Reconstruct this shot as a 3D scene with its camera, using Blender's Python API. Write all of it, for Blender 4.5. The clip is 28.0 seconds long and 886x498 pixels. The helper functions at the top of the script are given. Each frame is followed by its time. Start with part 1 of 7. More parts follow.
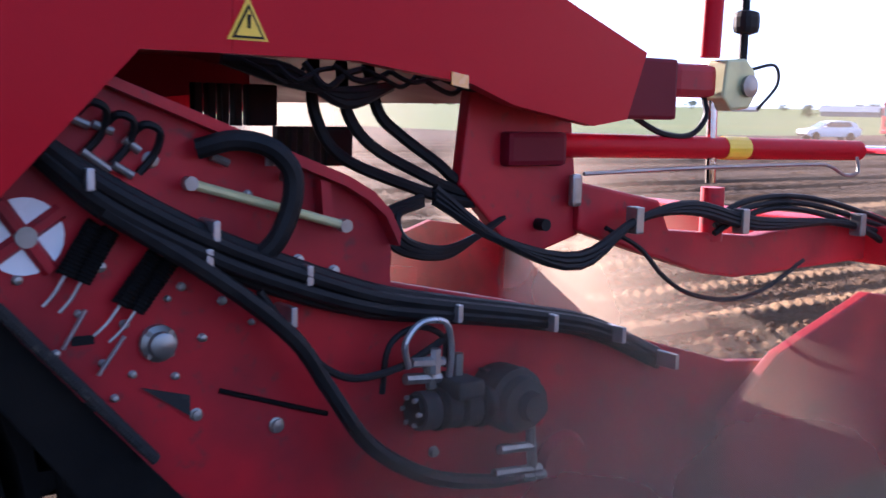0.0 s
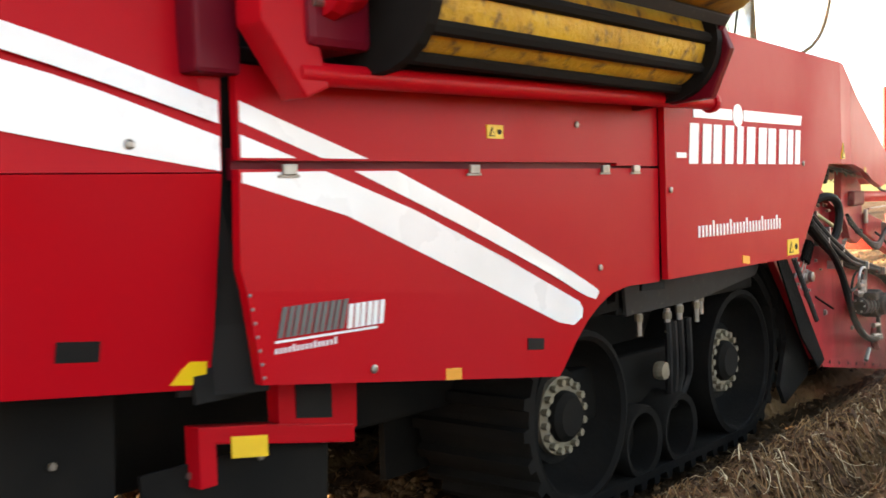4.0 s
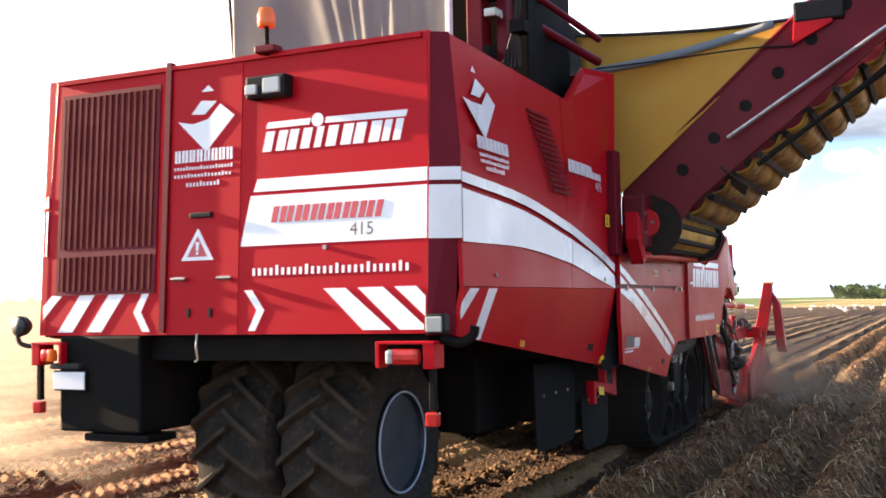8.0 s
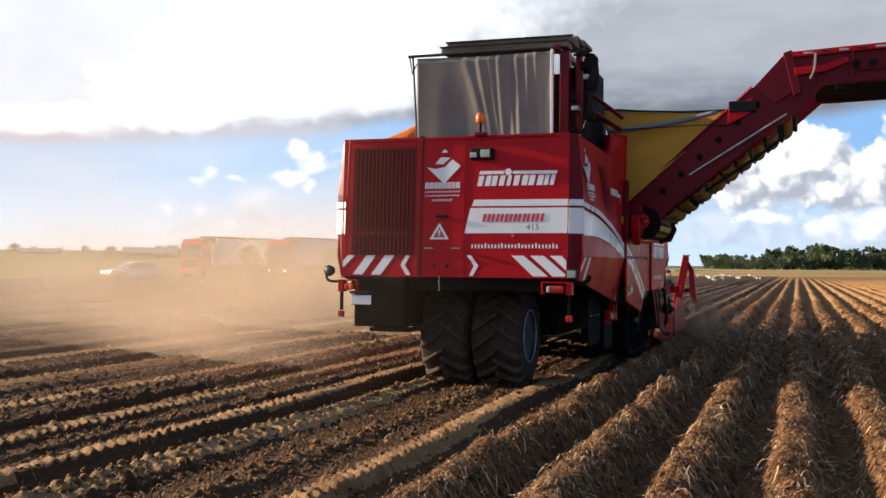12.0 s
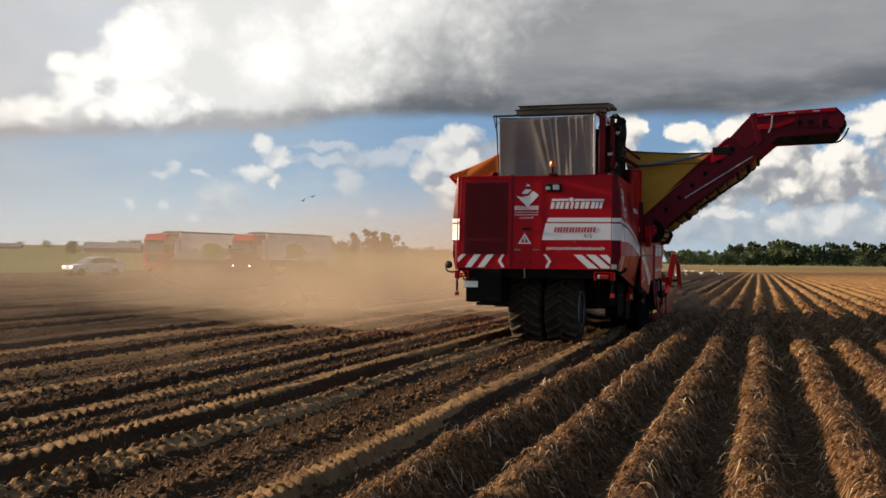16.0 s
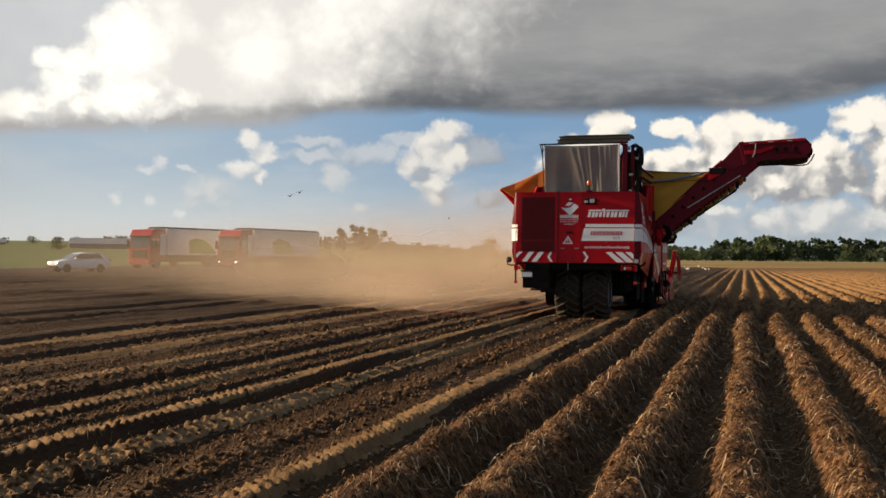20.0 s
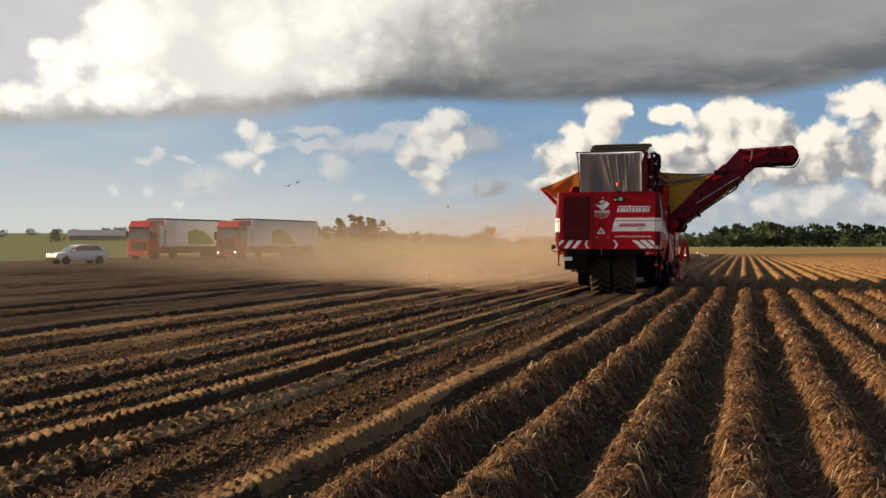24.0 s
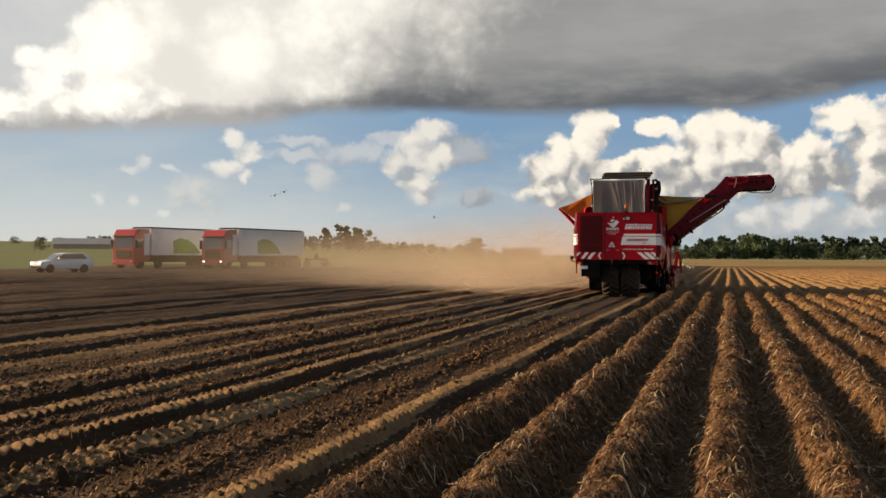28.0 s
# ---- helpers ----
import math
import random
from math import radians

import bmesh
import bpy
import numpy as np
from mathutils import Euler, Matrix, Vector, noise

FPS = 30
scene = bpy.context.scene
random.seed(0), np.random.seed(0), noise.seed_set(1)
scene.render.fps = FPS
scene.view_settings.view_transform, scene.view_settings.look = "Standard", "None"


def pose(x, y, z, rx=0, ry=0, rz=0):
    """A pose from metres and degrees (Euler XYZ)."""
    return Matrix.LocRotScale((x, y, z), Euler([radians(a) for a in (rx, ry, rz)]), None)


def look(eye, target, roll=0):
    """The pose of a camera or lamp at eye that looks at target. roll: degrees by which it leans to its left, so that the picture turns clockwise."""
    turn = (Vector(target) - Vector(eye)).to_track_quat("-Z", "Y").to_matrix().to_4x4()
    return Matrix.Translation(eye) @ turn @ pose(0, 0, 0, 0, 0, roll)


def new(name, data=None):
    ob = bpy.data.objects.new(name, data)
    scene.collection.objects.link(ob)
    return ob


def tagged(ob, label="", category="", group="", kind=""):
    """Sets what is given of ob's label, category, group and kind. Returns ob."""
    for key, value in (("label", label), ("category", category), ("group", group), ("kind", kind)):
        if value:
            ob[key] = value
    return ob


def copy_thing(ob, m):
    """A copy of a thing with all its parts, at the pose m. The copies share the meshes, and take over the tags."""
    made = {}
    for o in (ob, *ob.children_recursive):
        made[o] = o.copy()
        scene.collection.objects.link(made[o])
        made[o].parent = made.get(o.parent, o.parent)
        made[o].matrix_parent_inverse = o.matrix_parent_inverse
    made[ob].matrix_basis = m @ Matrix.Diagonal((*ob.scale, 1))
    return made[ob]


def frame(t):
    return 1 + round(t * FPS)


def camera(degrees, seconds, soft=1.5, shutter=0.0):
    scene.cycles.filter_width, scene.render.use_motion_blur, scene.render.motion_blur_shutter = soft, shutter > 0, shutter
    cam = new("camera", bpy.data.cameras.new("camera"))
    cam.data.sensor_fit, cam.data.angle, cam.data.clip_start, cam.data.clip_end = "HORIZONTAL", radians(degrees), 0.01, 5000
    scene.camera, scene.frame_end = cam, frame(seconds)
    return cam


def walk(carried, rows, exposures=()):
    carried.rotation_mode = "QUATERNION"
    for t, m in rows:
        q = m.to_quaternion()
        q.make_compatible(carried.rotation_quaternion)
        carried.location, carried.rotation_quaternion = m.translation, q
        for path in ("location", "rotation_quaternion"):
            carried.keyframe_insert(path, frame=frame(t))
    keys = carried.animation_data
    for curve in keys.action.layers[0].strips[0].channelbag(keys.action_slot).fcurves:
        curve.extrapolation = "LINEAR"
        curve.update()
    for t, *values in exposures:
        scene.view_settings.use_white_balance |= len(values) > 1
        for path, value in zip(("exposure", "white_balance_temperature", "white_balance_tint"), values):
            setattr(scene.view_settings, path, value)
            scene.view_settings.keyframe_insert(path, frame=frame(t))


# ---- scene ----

# ---- camera and its path ----
cam = camera(45.54, 28.0, soft=1.6, shutter=0.3)
EYE = (0.0, 0.0, 1.66)
TURNS = [  # seconds, yaw, pitch, roll
    (0.0, 55.01, -7.35, -1.12), (0.5, 49.33, -6.73, -0.18), (1.0, 47.78, -4.47, 0.67), (1.5, 46.33, -3.27, 0.8),
    (2.0, 45.02, -3.05, 1.13), (2.5, 43.9, -3.18, 1.1), (3.0, 42.31, -2.6, 1.11), (3.5, 41.1, -2.47, 2.38),
    (4.0, 39.61, -2.76, 2.04), (4.5, 39.4, -1.92, 1.5), (6.5, 29.59, 2.7, 2.14), (7.0, 27.44, 2.98, 1.25),
    (7.5, 25.49, 3.44, 1.17), (8.0, 25.05, 2.96, 1.12), (8.5, 22.72, 2.34, 1.11), (9.0, 21.36, 1.71, 0.39),
    (9.5, 19.9, 1.35, -0.1), (10.0, 19.95, 0.67, -0.17), (10.5, 19.37, 0.91, -0.38), (11.0, 19.07, 0.83, -0.57),
    (11.5, 18.87, 0.97, -0.6), (12.0, 18.6, 0.8, -0.4), (12.5, 18.17, 0.83, -0.22), (14.5, 17.59, 1.07, -0.48),
    (15.0, 17.23, 0.72, -0.16), (15.5, 16.84, 0.45, -0.23), (16.0, 16.72, 0.56, -0.46), (16.5, 16.26, 0.68, -0.25),
    (17.0, 16.3, 0.5, -0.3), (17.5, 16.58, 0.32, -0.57), (18.0, 16.95, 0.33, -0.6), (18.5, 16.69, 0.35, -0.58),
    (19.0, 16.52, 0.25, -0.69), (19.5, 16.42, 0.42, -0.55), (20.0, 16.02, 0.33, -0.44), (20.5, 16.41, 0.6, -0.13),
    (21.0, 15.84, 0.58, -0.32), (21.5, 16.19, 0.42, -0.51), (23.5, 16.26, -0.19, 0.05), (24.0, 15.96, -0.28, 0.07),
    (24.5, 16.32, -0.13, 0.12), (25.0, 16.24, 0.03, 0.07), (25.5, 15.52, -0.06, -0.03), (26.0, 15.28, -0.48, -0.25),
    (26.5, 15.19, -0.53, -0.48), (27.0, 15.15, -0.2, -0.29), (27.5, 15.09, 0.06, -0.29), (28.0, 15.21, 0.29, -0.26)]
EXPOSURES = [(0.0, 2.65, 4900, 27), (0.4, 3.2, 5700, 20), (1.0, 3.6, 7000, 13), (1.4, 3.75, 7800, 10), (3.0, 3.8, 8000, 10), (4.5, 3.95, 8200, 10), (6.5, 3.25, 6800, 10), (8.0, 2.82, 6100, 12), (9.2, 2.42, 5500, 17), (10.0, 2.1, 5500, 15), (11.0, 1.72, 5850, 12),
             (12.5, 1.3, 6000, 11), (14.5, 0.8, 6250, 10), (18.0, 0.77, 6600, 10), (28.0, 0.75, 6900, 10)]
walk(cam, [(t, pose(*EYE, 90 + p, r, y)) for t, y, p, r in TURNS], EXPOSURES)

# ---- sky and sun ----
SUN_AZ, SUN_EL = 92.0, 15.0      # degrees to the left of the rows' direction, above the horizon
world = bpy.data.worlds.new("sky")
scene.world = world
world.use_nodes = True


def build_sky():
    nt = world.node_tree
    nt.nodes.clear()
    N, K = nt.nodes.new, nt.links.new

    def feed(sock, v):
        if isinstance(v, (int, float)):
            sock.default_value = v
        elif isinstance(v, tuple):
            sock.default_value = (*v, 1) if len(sock.default_value) == 4 else v
        else:
            K(v, sock)

    def op(kind, a, b=None, c=None, clamp=False):
        n = N("ShaderNodeMath")
        n.operation, n.use_clamp = kind, clamp
        for i, v in enumerate((a, b, c)):
            if v is not None:
                feed(n.inputs[i], v)
        return n.outputs[0]

    def vec(kind, a, b=None):
        n = N("ShaderNodeVectorMath")
        n.operation = kind
        feed(n.inputs[0], a)
        if b is not None:
            feed(n.inputs[1], b)
        return n.outputs["Value"] if kind == "LENGTH" else n.outputs[0]

    def mix(f, a, b):
        n = N("ShaderNodeMix")
        n.data_type = "RGBA"
        for s, v in ((0, f), (6, a), (7, b)):
            feed(n.inputs[s], v)
        return n.outputs[2]

    def smooth(v, lo, hi, a=0.0, b=1.0):
        n = N("ShaderNodeMapRange")
        n.interpolation_type = "SMOOTHSTEP"
        K(v, n.inputs[0])
        for i, w in enumerate((lo, hi, a, b)):
            n.inputs[i + 1].default_value = w
        return n.outputs[0]

    def noise_at(v, scale, detail, rough=0.55):
        n = N("ShaderNodeTexNoise")
        K(v, n.inputs["Vector"])
        n.inputs["Scale"].default_value, n.inputs["Detail"].default_value = scale, detail
        n.inputs["Roughness"].default_value = rough
        return n

    def billow(v, scale=0.95):
        """Rounded heads as on a cauliflower, 0 in the creases."""
        n = N("ShaderNodeTexVoronoi")
        n.voronoi_dimensions, n.feature = "2D", "SMOOTH_F1"
        K(v, n.inputs["Vector"])
        n.inputs["Scale"].default_value, n.inputs["Detail"].default_value = scale, 2.0
        n.inputs["Roughness"].default_value, n.inputs["Smoothness"].default_value = 0.42, 0.6
        return op("SUBTRACT", 1.0, n.outputs["Distance"])

    tc = N("ShaderNodeTexCoord")
    sep = N("ShaderNodeSeparateXYZ")
    K(tc.outputs["Generated"], sep.inputs[0])
    az = op("MULTIPLY", op("ARCTAN2", op("MULTIPLY", sep.outputs[0], -1.0), sep.outputs[1]), 57.2958)
    el = op("MULTIPLY", op("ARCSINE", sep.outputs[2]), 57.2958)
    com = N("ShaderNodeCombineXYZ")
    K(az, com.inputs[0]), K(el, com.inputs[1])
    flat = com.outputs[0]
    broad = noise_at(flat, 0.16, 5.0).outputs[0]
    wisp = noise_at(vec("MULTIPLY", flat, (0.5, 1.6, 1.0)), 0.30, 6.0, 0.6).outputs[0]
    # degrees, bent by noise, so that no outline stays an ellipse
    bend = vec("MULTIPLY", vec("SUBTRACT", noise_at(flat, 0.55, 6.0, 0.6).outputs["Color"], (0.5, 0.5, 0.5)), (2.0, 1.5, 0.0))
    P = vec("ADD", flat, bend)
    SUNWARD = (0.60, 0.42, 0.0)
    P2 = vec("ADD", P, SUNWARD)
    B = billow(P)
    relief = op("SUBTRACT", op("ADD", op("MULTIPLY", billow(P, 0.48), 0.75), op("MULTIPLY", B, 0.25)), op("ADD", op("MULTIPLY", billow(P2, 0.48), 0.75), op("MULTIPLY", billow(P2), 0.25)))

    sky = N("ShaderNodeTexSky")
    sky.sky_type, sky.sun_disc = "NISHITA", False
    sky.sun_elevation, sky.sun_rotation = radians(SUN_EL), radians(-SUN_AZ)
    sky.dust_density, sky.ozone_density = 1.5, 1.4
    dim = N("ShaderNodeVectorMath")
    dim.operation = "SCALE"
    K(sky.outputs[0], dim.inputs[0])
    dim.inputs[3].default_value = 0.085
    col = dim.outputs[0]
    # clear blue between the clouds, pale air low down
    col = mix(0.75, col, (0.175, 0.345, 0.60))
    # overhead blue darkened out of view, so that shade gets less fill light
    col = mix(smooth(el, 12.0, 38.0, 0.0, 0.75), col, (0.055, 0.095, 0.16))
    col = mix(smooth(el, -0.5, 7.0, 0.85, 0.05), col, (0.50, 0.58, 0.62))
    col = mix(smooth(az, 12.0, 34.0, 0.0, 0.50), col, (0.54, 0.61, 0.65))
    col = mix(op("MULTIPLY", smooth(az, 10.0, 30.0), smooth(el, 5.0, 0.0, 0.0, 0.55)), col, (0.72, 0.73, 0.70))
    col = mix(op("MULTIPLY", smooth(wisp, 0.42, 0.75), smooth(el, 8.0, 4.0, 0.0, 0.35)), col, (0.62, 0.64, 0.64))

    def heap(col, blobs, light, dark, base, top, soft=0.24, body=1.0, fray=0.50, shade=0.75):
        """A group of cloud heads on one flat base: lit from the sun's side and from above, grey below."""
        def field(p):
            d = None
            for a, e, ra, re in blobs:
                one = vec("LENGTH", vec("MULTIPLY", vec("SUBTRACT", p, (a, e, 0.0)), (1 / ra, 1 / re, 0.0)))
                d = one if d is None else op("SMOOTH_MIN", d, one, 0.25)
            return d
        d, d2 = field(P), field(P2)
        edge = op("SUBTRACT", d, op("MULTIPLY", op("SUBTRACT", B, 0.42), fray))
        m = smooth(edge, 1.0 + soft, 1.0 - soft, 0.0, body)
        m = op("MULTIPLY", m, smooth(op("ADD", el, op("MULTIPLY", broad, 1.4)), base + 0.2, base + 1.1))
        up = op("DIVIDE", op("SUBTRACT", el, base), top - base)
        turn = op("ADD", op("MULTIPLY", relief, 1.5), op("MULTIPLY", op("SUBTRACT", d2, d), 0.60))
        f = op("ADD", op("MULTIPLY", up, 0.75), op("ADD", op("MULTIPLY", turn, shade), op("MULTIPLY", B, 0.18)))
        return mix(m, col, mix(smooth(f, -0.05, 1.05), dark, light))

    WHITE, CREAM = (1.0, 0.97, 0.90), (0.98, 0.93, 0.84)
    GREY, PALE, MIST = (0.31, 0.325, 0.35), (0.46, 0.48, 0.505), (0.47, 0.53, 0.57)
    # faint small clouds low on the sunward side
    col = heap(col, [(28.5, 3.0, 1.25, 1.0), (27.5, 2.4, 0.8, 0.5), (21.7, 4.2, 0.85, 0.65), (20.5, 2.4, 0.35, 0.35)], (0.70, 0.69, 0.66), MIST, 1.0, 4.6, 0.5, 0.6)
    col = heap(col, [(31.1, 4.7, 0.42, 0.32), (31.8, 4.45, 0.6, 0.2), (29.8, 4.4, 0.5, 0.2), (33.1, 2.7, 0.28, 0.34), (31.6, 2.9, 0.42, 0.40), (30.1, 2.1, 0.3, 0.2)], (0.80, 0.79, 0.77), MIST, 0.5, 4.6, 0.5, 0.55)
    col = heap(col, [(20.3, 5.5, 1.8, 0.55), (23.0, 6.0, 1.6, 0.30), (23.0, 5.2, 1.8, 0.32), (18.2, 6.2, 1.35, 0.40)], (0.66, 0.665, 0.67), (0.40, 0.44, 0.49), 3.6, 6.6, 0.34, 0.6)
    col = heap(col, [(26.5, 6.0, 0.62, 0.40), (25.8, 5.3, 0.75, 0.62), (26.8, 4.5, 0.92, 0.45), (26.0, 4.0, 0.43, 0.33)], (0.90, 0.87, 0.81), (0.50, 0.54, 0.58), 3.0, 6.2, 0.42, 0.85)
    # the tower in the middle of the blue gap, with its grey lee side
    col = heap(col, [(14.2, 5.7, 1.7, 0.85), (13.3, 3.1, 1.2, 0.4)], PALE, GREY, 2.4, 7.6, 0.30, 0.75)
    col = heap(col, [(16.6, 5.8, 1.0, 0.95), (17.5, 5.0, 0.95, 0.92), (16.6, 3.8, 1.1, 0.95), (15.7, 6.5, 1.05, 0.62), (15.9, 5.2, 1.25, 1.05)], (0.88, 0.84, 0.77), (0.40, 0.42, 0.45), 1.6, 6.6, 0.36, 0.85)
    # low layer, then the three bright heaps beyond the wood
    col = heap(col, [(3.0, 1.9, 3.0, 0.9), (-4.0, 1.6, 5.0, 1.2), (-12.0, 1.6, 6.0, 1.4), (-22.0, 2.0, 7.0, 1.6)], (0.52, 0.545, 0.57), (0.37, 0.43, 0.49), 0.0, 3.0, 0.35, 0.85)
    col = heap(col, [(-1.3, 1.9, 1.05, 0.62), (-3.8, 2.0, 1.35, 0.75), (-6.6, 2.2, 1.35, 0.68), (-9.3, 2.2, 2.1, 0.8), (1.9, 2.5, 1.2, 0.43)], (0.80, 0.79, 0.76), (0.47, 0.50, 0.53), 0.6, 3.0, 0.30, 0.8)
    col = heap(col, [(7.1, 6.7, 1.2, 1.05), (8.3, 5.3, 1.5, 1.15), (9.9, 4.7, 1.05, 0.85), (9.2, 3.5, 1.9, 1.0), (6.5, 7.0, 0.75, 0.55), (6.0, 4.2, 1.8, 1.1)], CREAM, GREY, 1.7, 6.6, 0.22)
    col = heap(col, [(0.9, 6.4, 2.1, 1.25), (3.6, 6.9, 1.05, 0.55), (4.2, 4.9, 1.45, 0.9), (0.2, 4.9, 3.3, 1.8), (2.7, 4.0, 2.6, 1.2), (-1.3, 5.7, 1.2, 1.35), (-2.4, 4.0, 2.7, 1.2)], CREAM, GREY, 2.2, 6.4, 0.22)
    col = heap(col, [(-3.8, 5.5, 1.1, 0.85), (-4.0, 4.3, 2.4, 1.1), (-6.0, 7.1, 1.9, 0.9), (-7.4, 5.5, 2.1, 1.5), (-8.8, 6.1, 2.1, 2.1), (-7.8, 3.6, 2.1, 1.2)], CREAM, GREY, 2.2, 7.0, 0.22)
    col = heap(col, [(-10.8, 4.7, 2.7, 1.8), (-13.2, 5.4, 2.7, 2.4), (-18.0, 4.4, 4.0, 2.0), (-25.0, 5.4, 5.0, 2.6), (-33.0, 4.6, 5.0, 2.2)], CREAM, GREY, 2.0, 7.0, 0.22)
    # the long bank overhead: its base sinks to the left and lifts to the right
    foot = op("ADD", op("ADD", 7.55, op("MULTIPLY", smooth(az, 21.0, 28.0), -1.0)), op("ADD", op("MULTIPLY", smooth(az, 28.0, 40.0), -0.8), op("MULTIPLY", smooth(az, 0.0, -8.0), 0.9)))
    h = op("SUBTRACT", op("ADD", el, op("MULTIPLY", op("SUBTRACT", wisp, 0.5), 1.1)), foot)
    bank = smooth(h, -0.30, 0.55)
    drift = op("ADD", az, op("ADD", op("MULTIPLY", op("SUBTRACT", broad, 0.5), 9.0), op("MULTIPLY", op("SUBTRACT", B, 0.5), 2.5)))
    lit = smooth(op("ADD", drift, op("MULTIPLY", op("SUBTRACT", h, 2.0), 1.3)), 13.5, 25.0)
    under = mix(smooth(h, 0.3, 3.4), (0.125, 0.138, 0.158), (0.30, 0.305, 0.315))
    under = mix(smooth(op("ADD", wisp, op("MULTIPLY", h, 0.02)), 0.42, 0.74, 0.0, 0.45), under, (0.40, 0.405, 0.41))
    glow_ = op("ADD", smooth(op("ADD", h, op("MULTIPLY", op("SUBTRACT", broad, 0.5), 2.0)), 0.1, 1.7), op("MULTIPLY", relief, 0.22))
    bright = mix(smooth(glow_, 0.1, 0.95), (0.42, 0.42, 0.425), mix(smooth(broad, 0.42, 0.62), (0.80, 0.79, 0.76), (1.05, 1.03, 0.97)))
    tone = mix(lit, under, bright)
    # a window of dull blue at the bank's far left, with white heads before it
    gap = op("MULTIPLY", smooth(op("ADD", op("ADD", az, op("MULTIPLY", op("SUBTRACT", broad, 0.5), 4.0)), op("MULTIPLY", el, 0.30)), 36.3, 37.6), smooth(el, 7.2, 8.0))
    tone = mix(op("MULTIPLY", gap, 0.8), tone, (0.52, 0.555, 0.60))
    tone = heap(tone, [(36.5, 9.8, 0.95, 0.66), (35.1, 9.5, 1.35, 0.9), (35.4, 8.3, 1.65, 0.95), (32.9, 10.6, 1.8, 2.0), (33.2, 7.9, 3.3, 1.1), (37.5, 7.2, 1.8, 0.7)], (1.15, 1.12, 1.04), (0.66, 0.665, 0.67), 5.0, 8.4, 0.38, 0.9)
    # unseen bank higher up is toned down to weaken the sky's fill
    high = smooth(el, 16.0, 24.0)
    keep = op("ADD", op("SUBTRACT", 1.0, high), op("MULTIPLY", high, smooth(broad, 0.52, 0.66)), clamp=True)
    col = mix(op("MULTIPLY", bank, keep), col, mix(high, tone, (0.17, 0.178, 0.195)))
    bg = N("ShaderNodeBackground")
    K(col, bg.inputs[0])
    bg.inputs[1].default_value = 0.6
    out = N("ShaderNodeOutputWorld")
    K(bg.outputs[0], out.inputs[0])


build_sky()
sun = new("sun", bpy.data.lights.new("sun", "SUN"))
sun.data.energy, sun.data.angle, sun.data.color = 5.0, radians(0.6), (1.0, 0.75, 0.49)
SUN_WAY = Vector((-math.sin(radians(SUN_AZ)) * math.cos(radians(SUN_EL)), math.cos(radians(SUN_AZ)) * math.cos(radians(SUN_EL)), math.sin(radians(SUN_EL))))
sun.matrix_world = look(SUN_WAY * 50, (0, 0, 0))


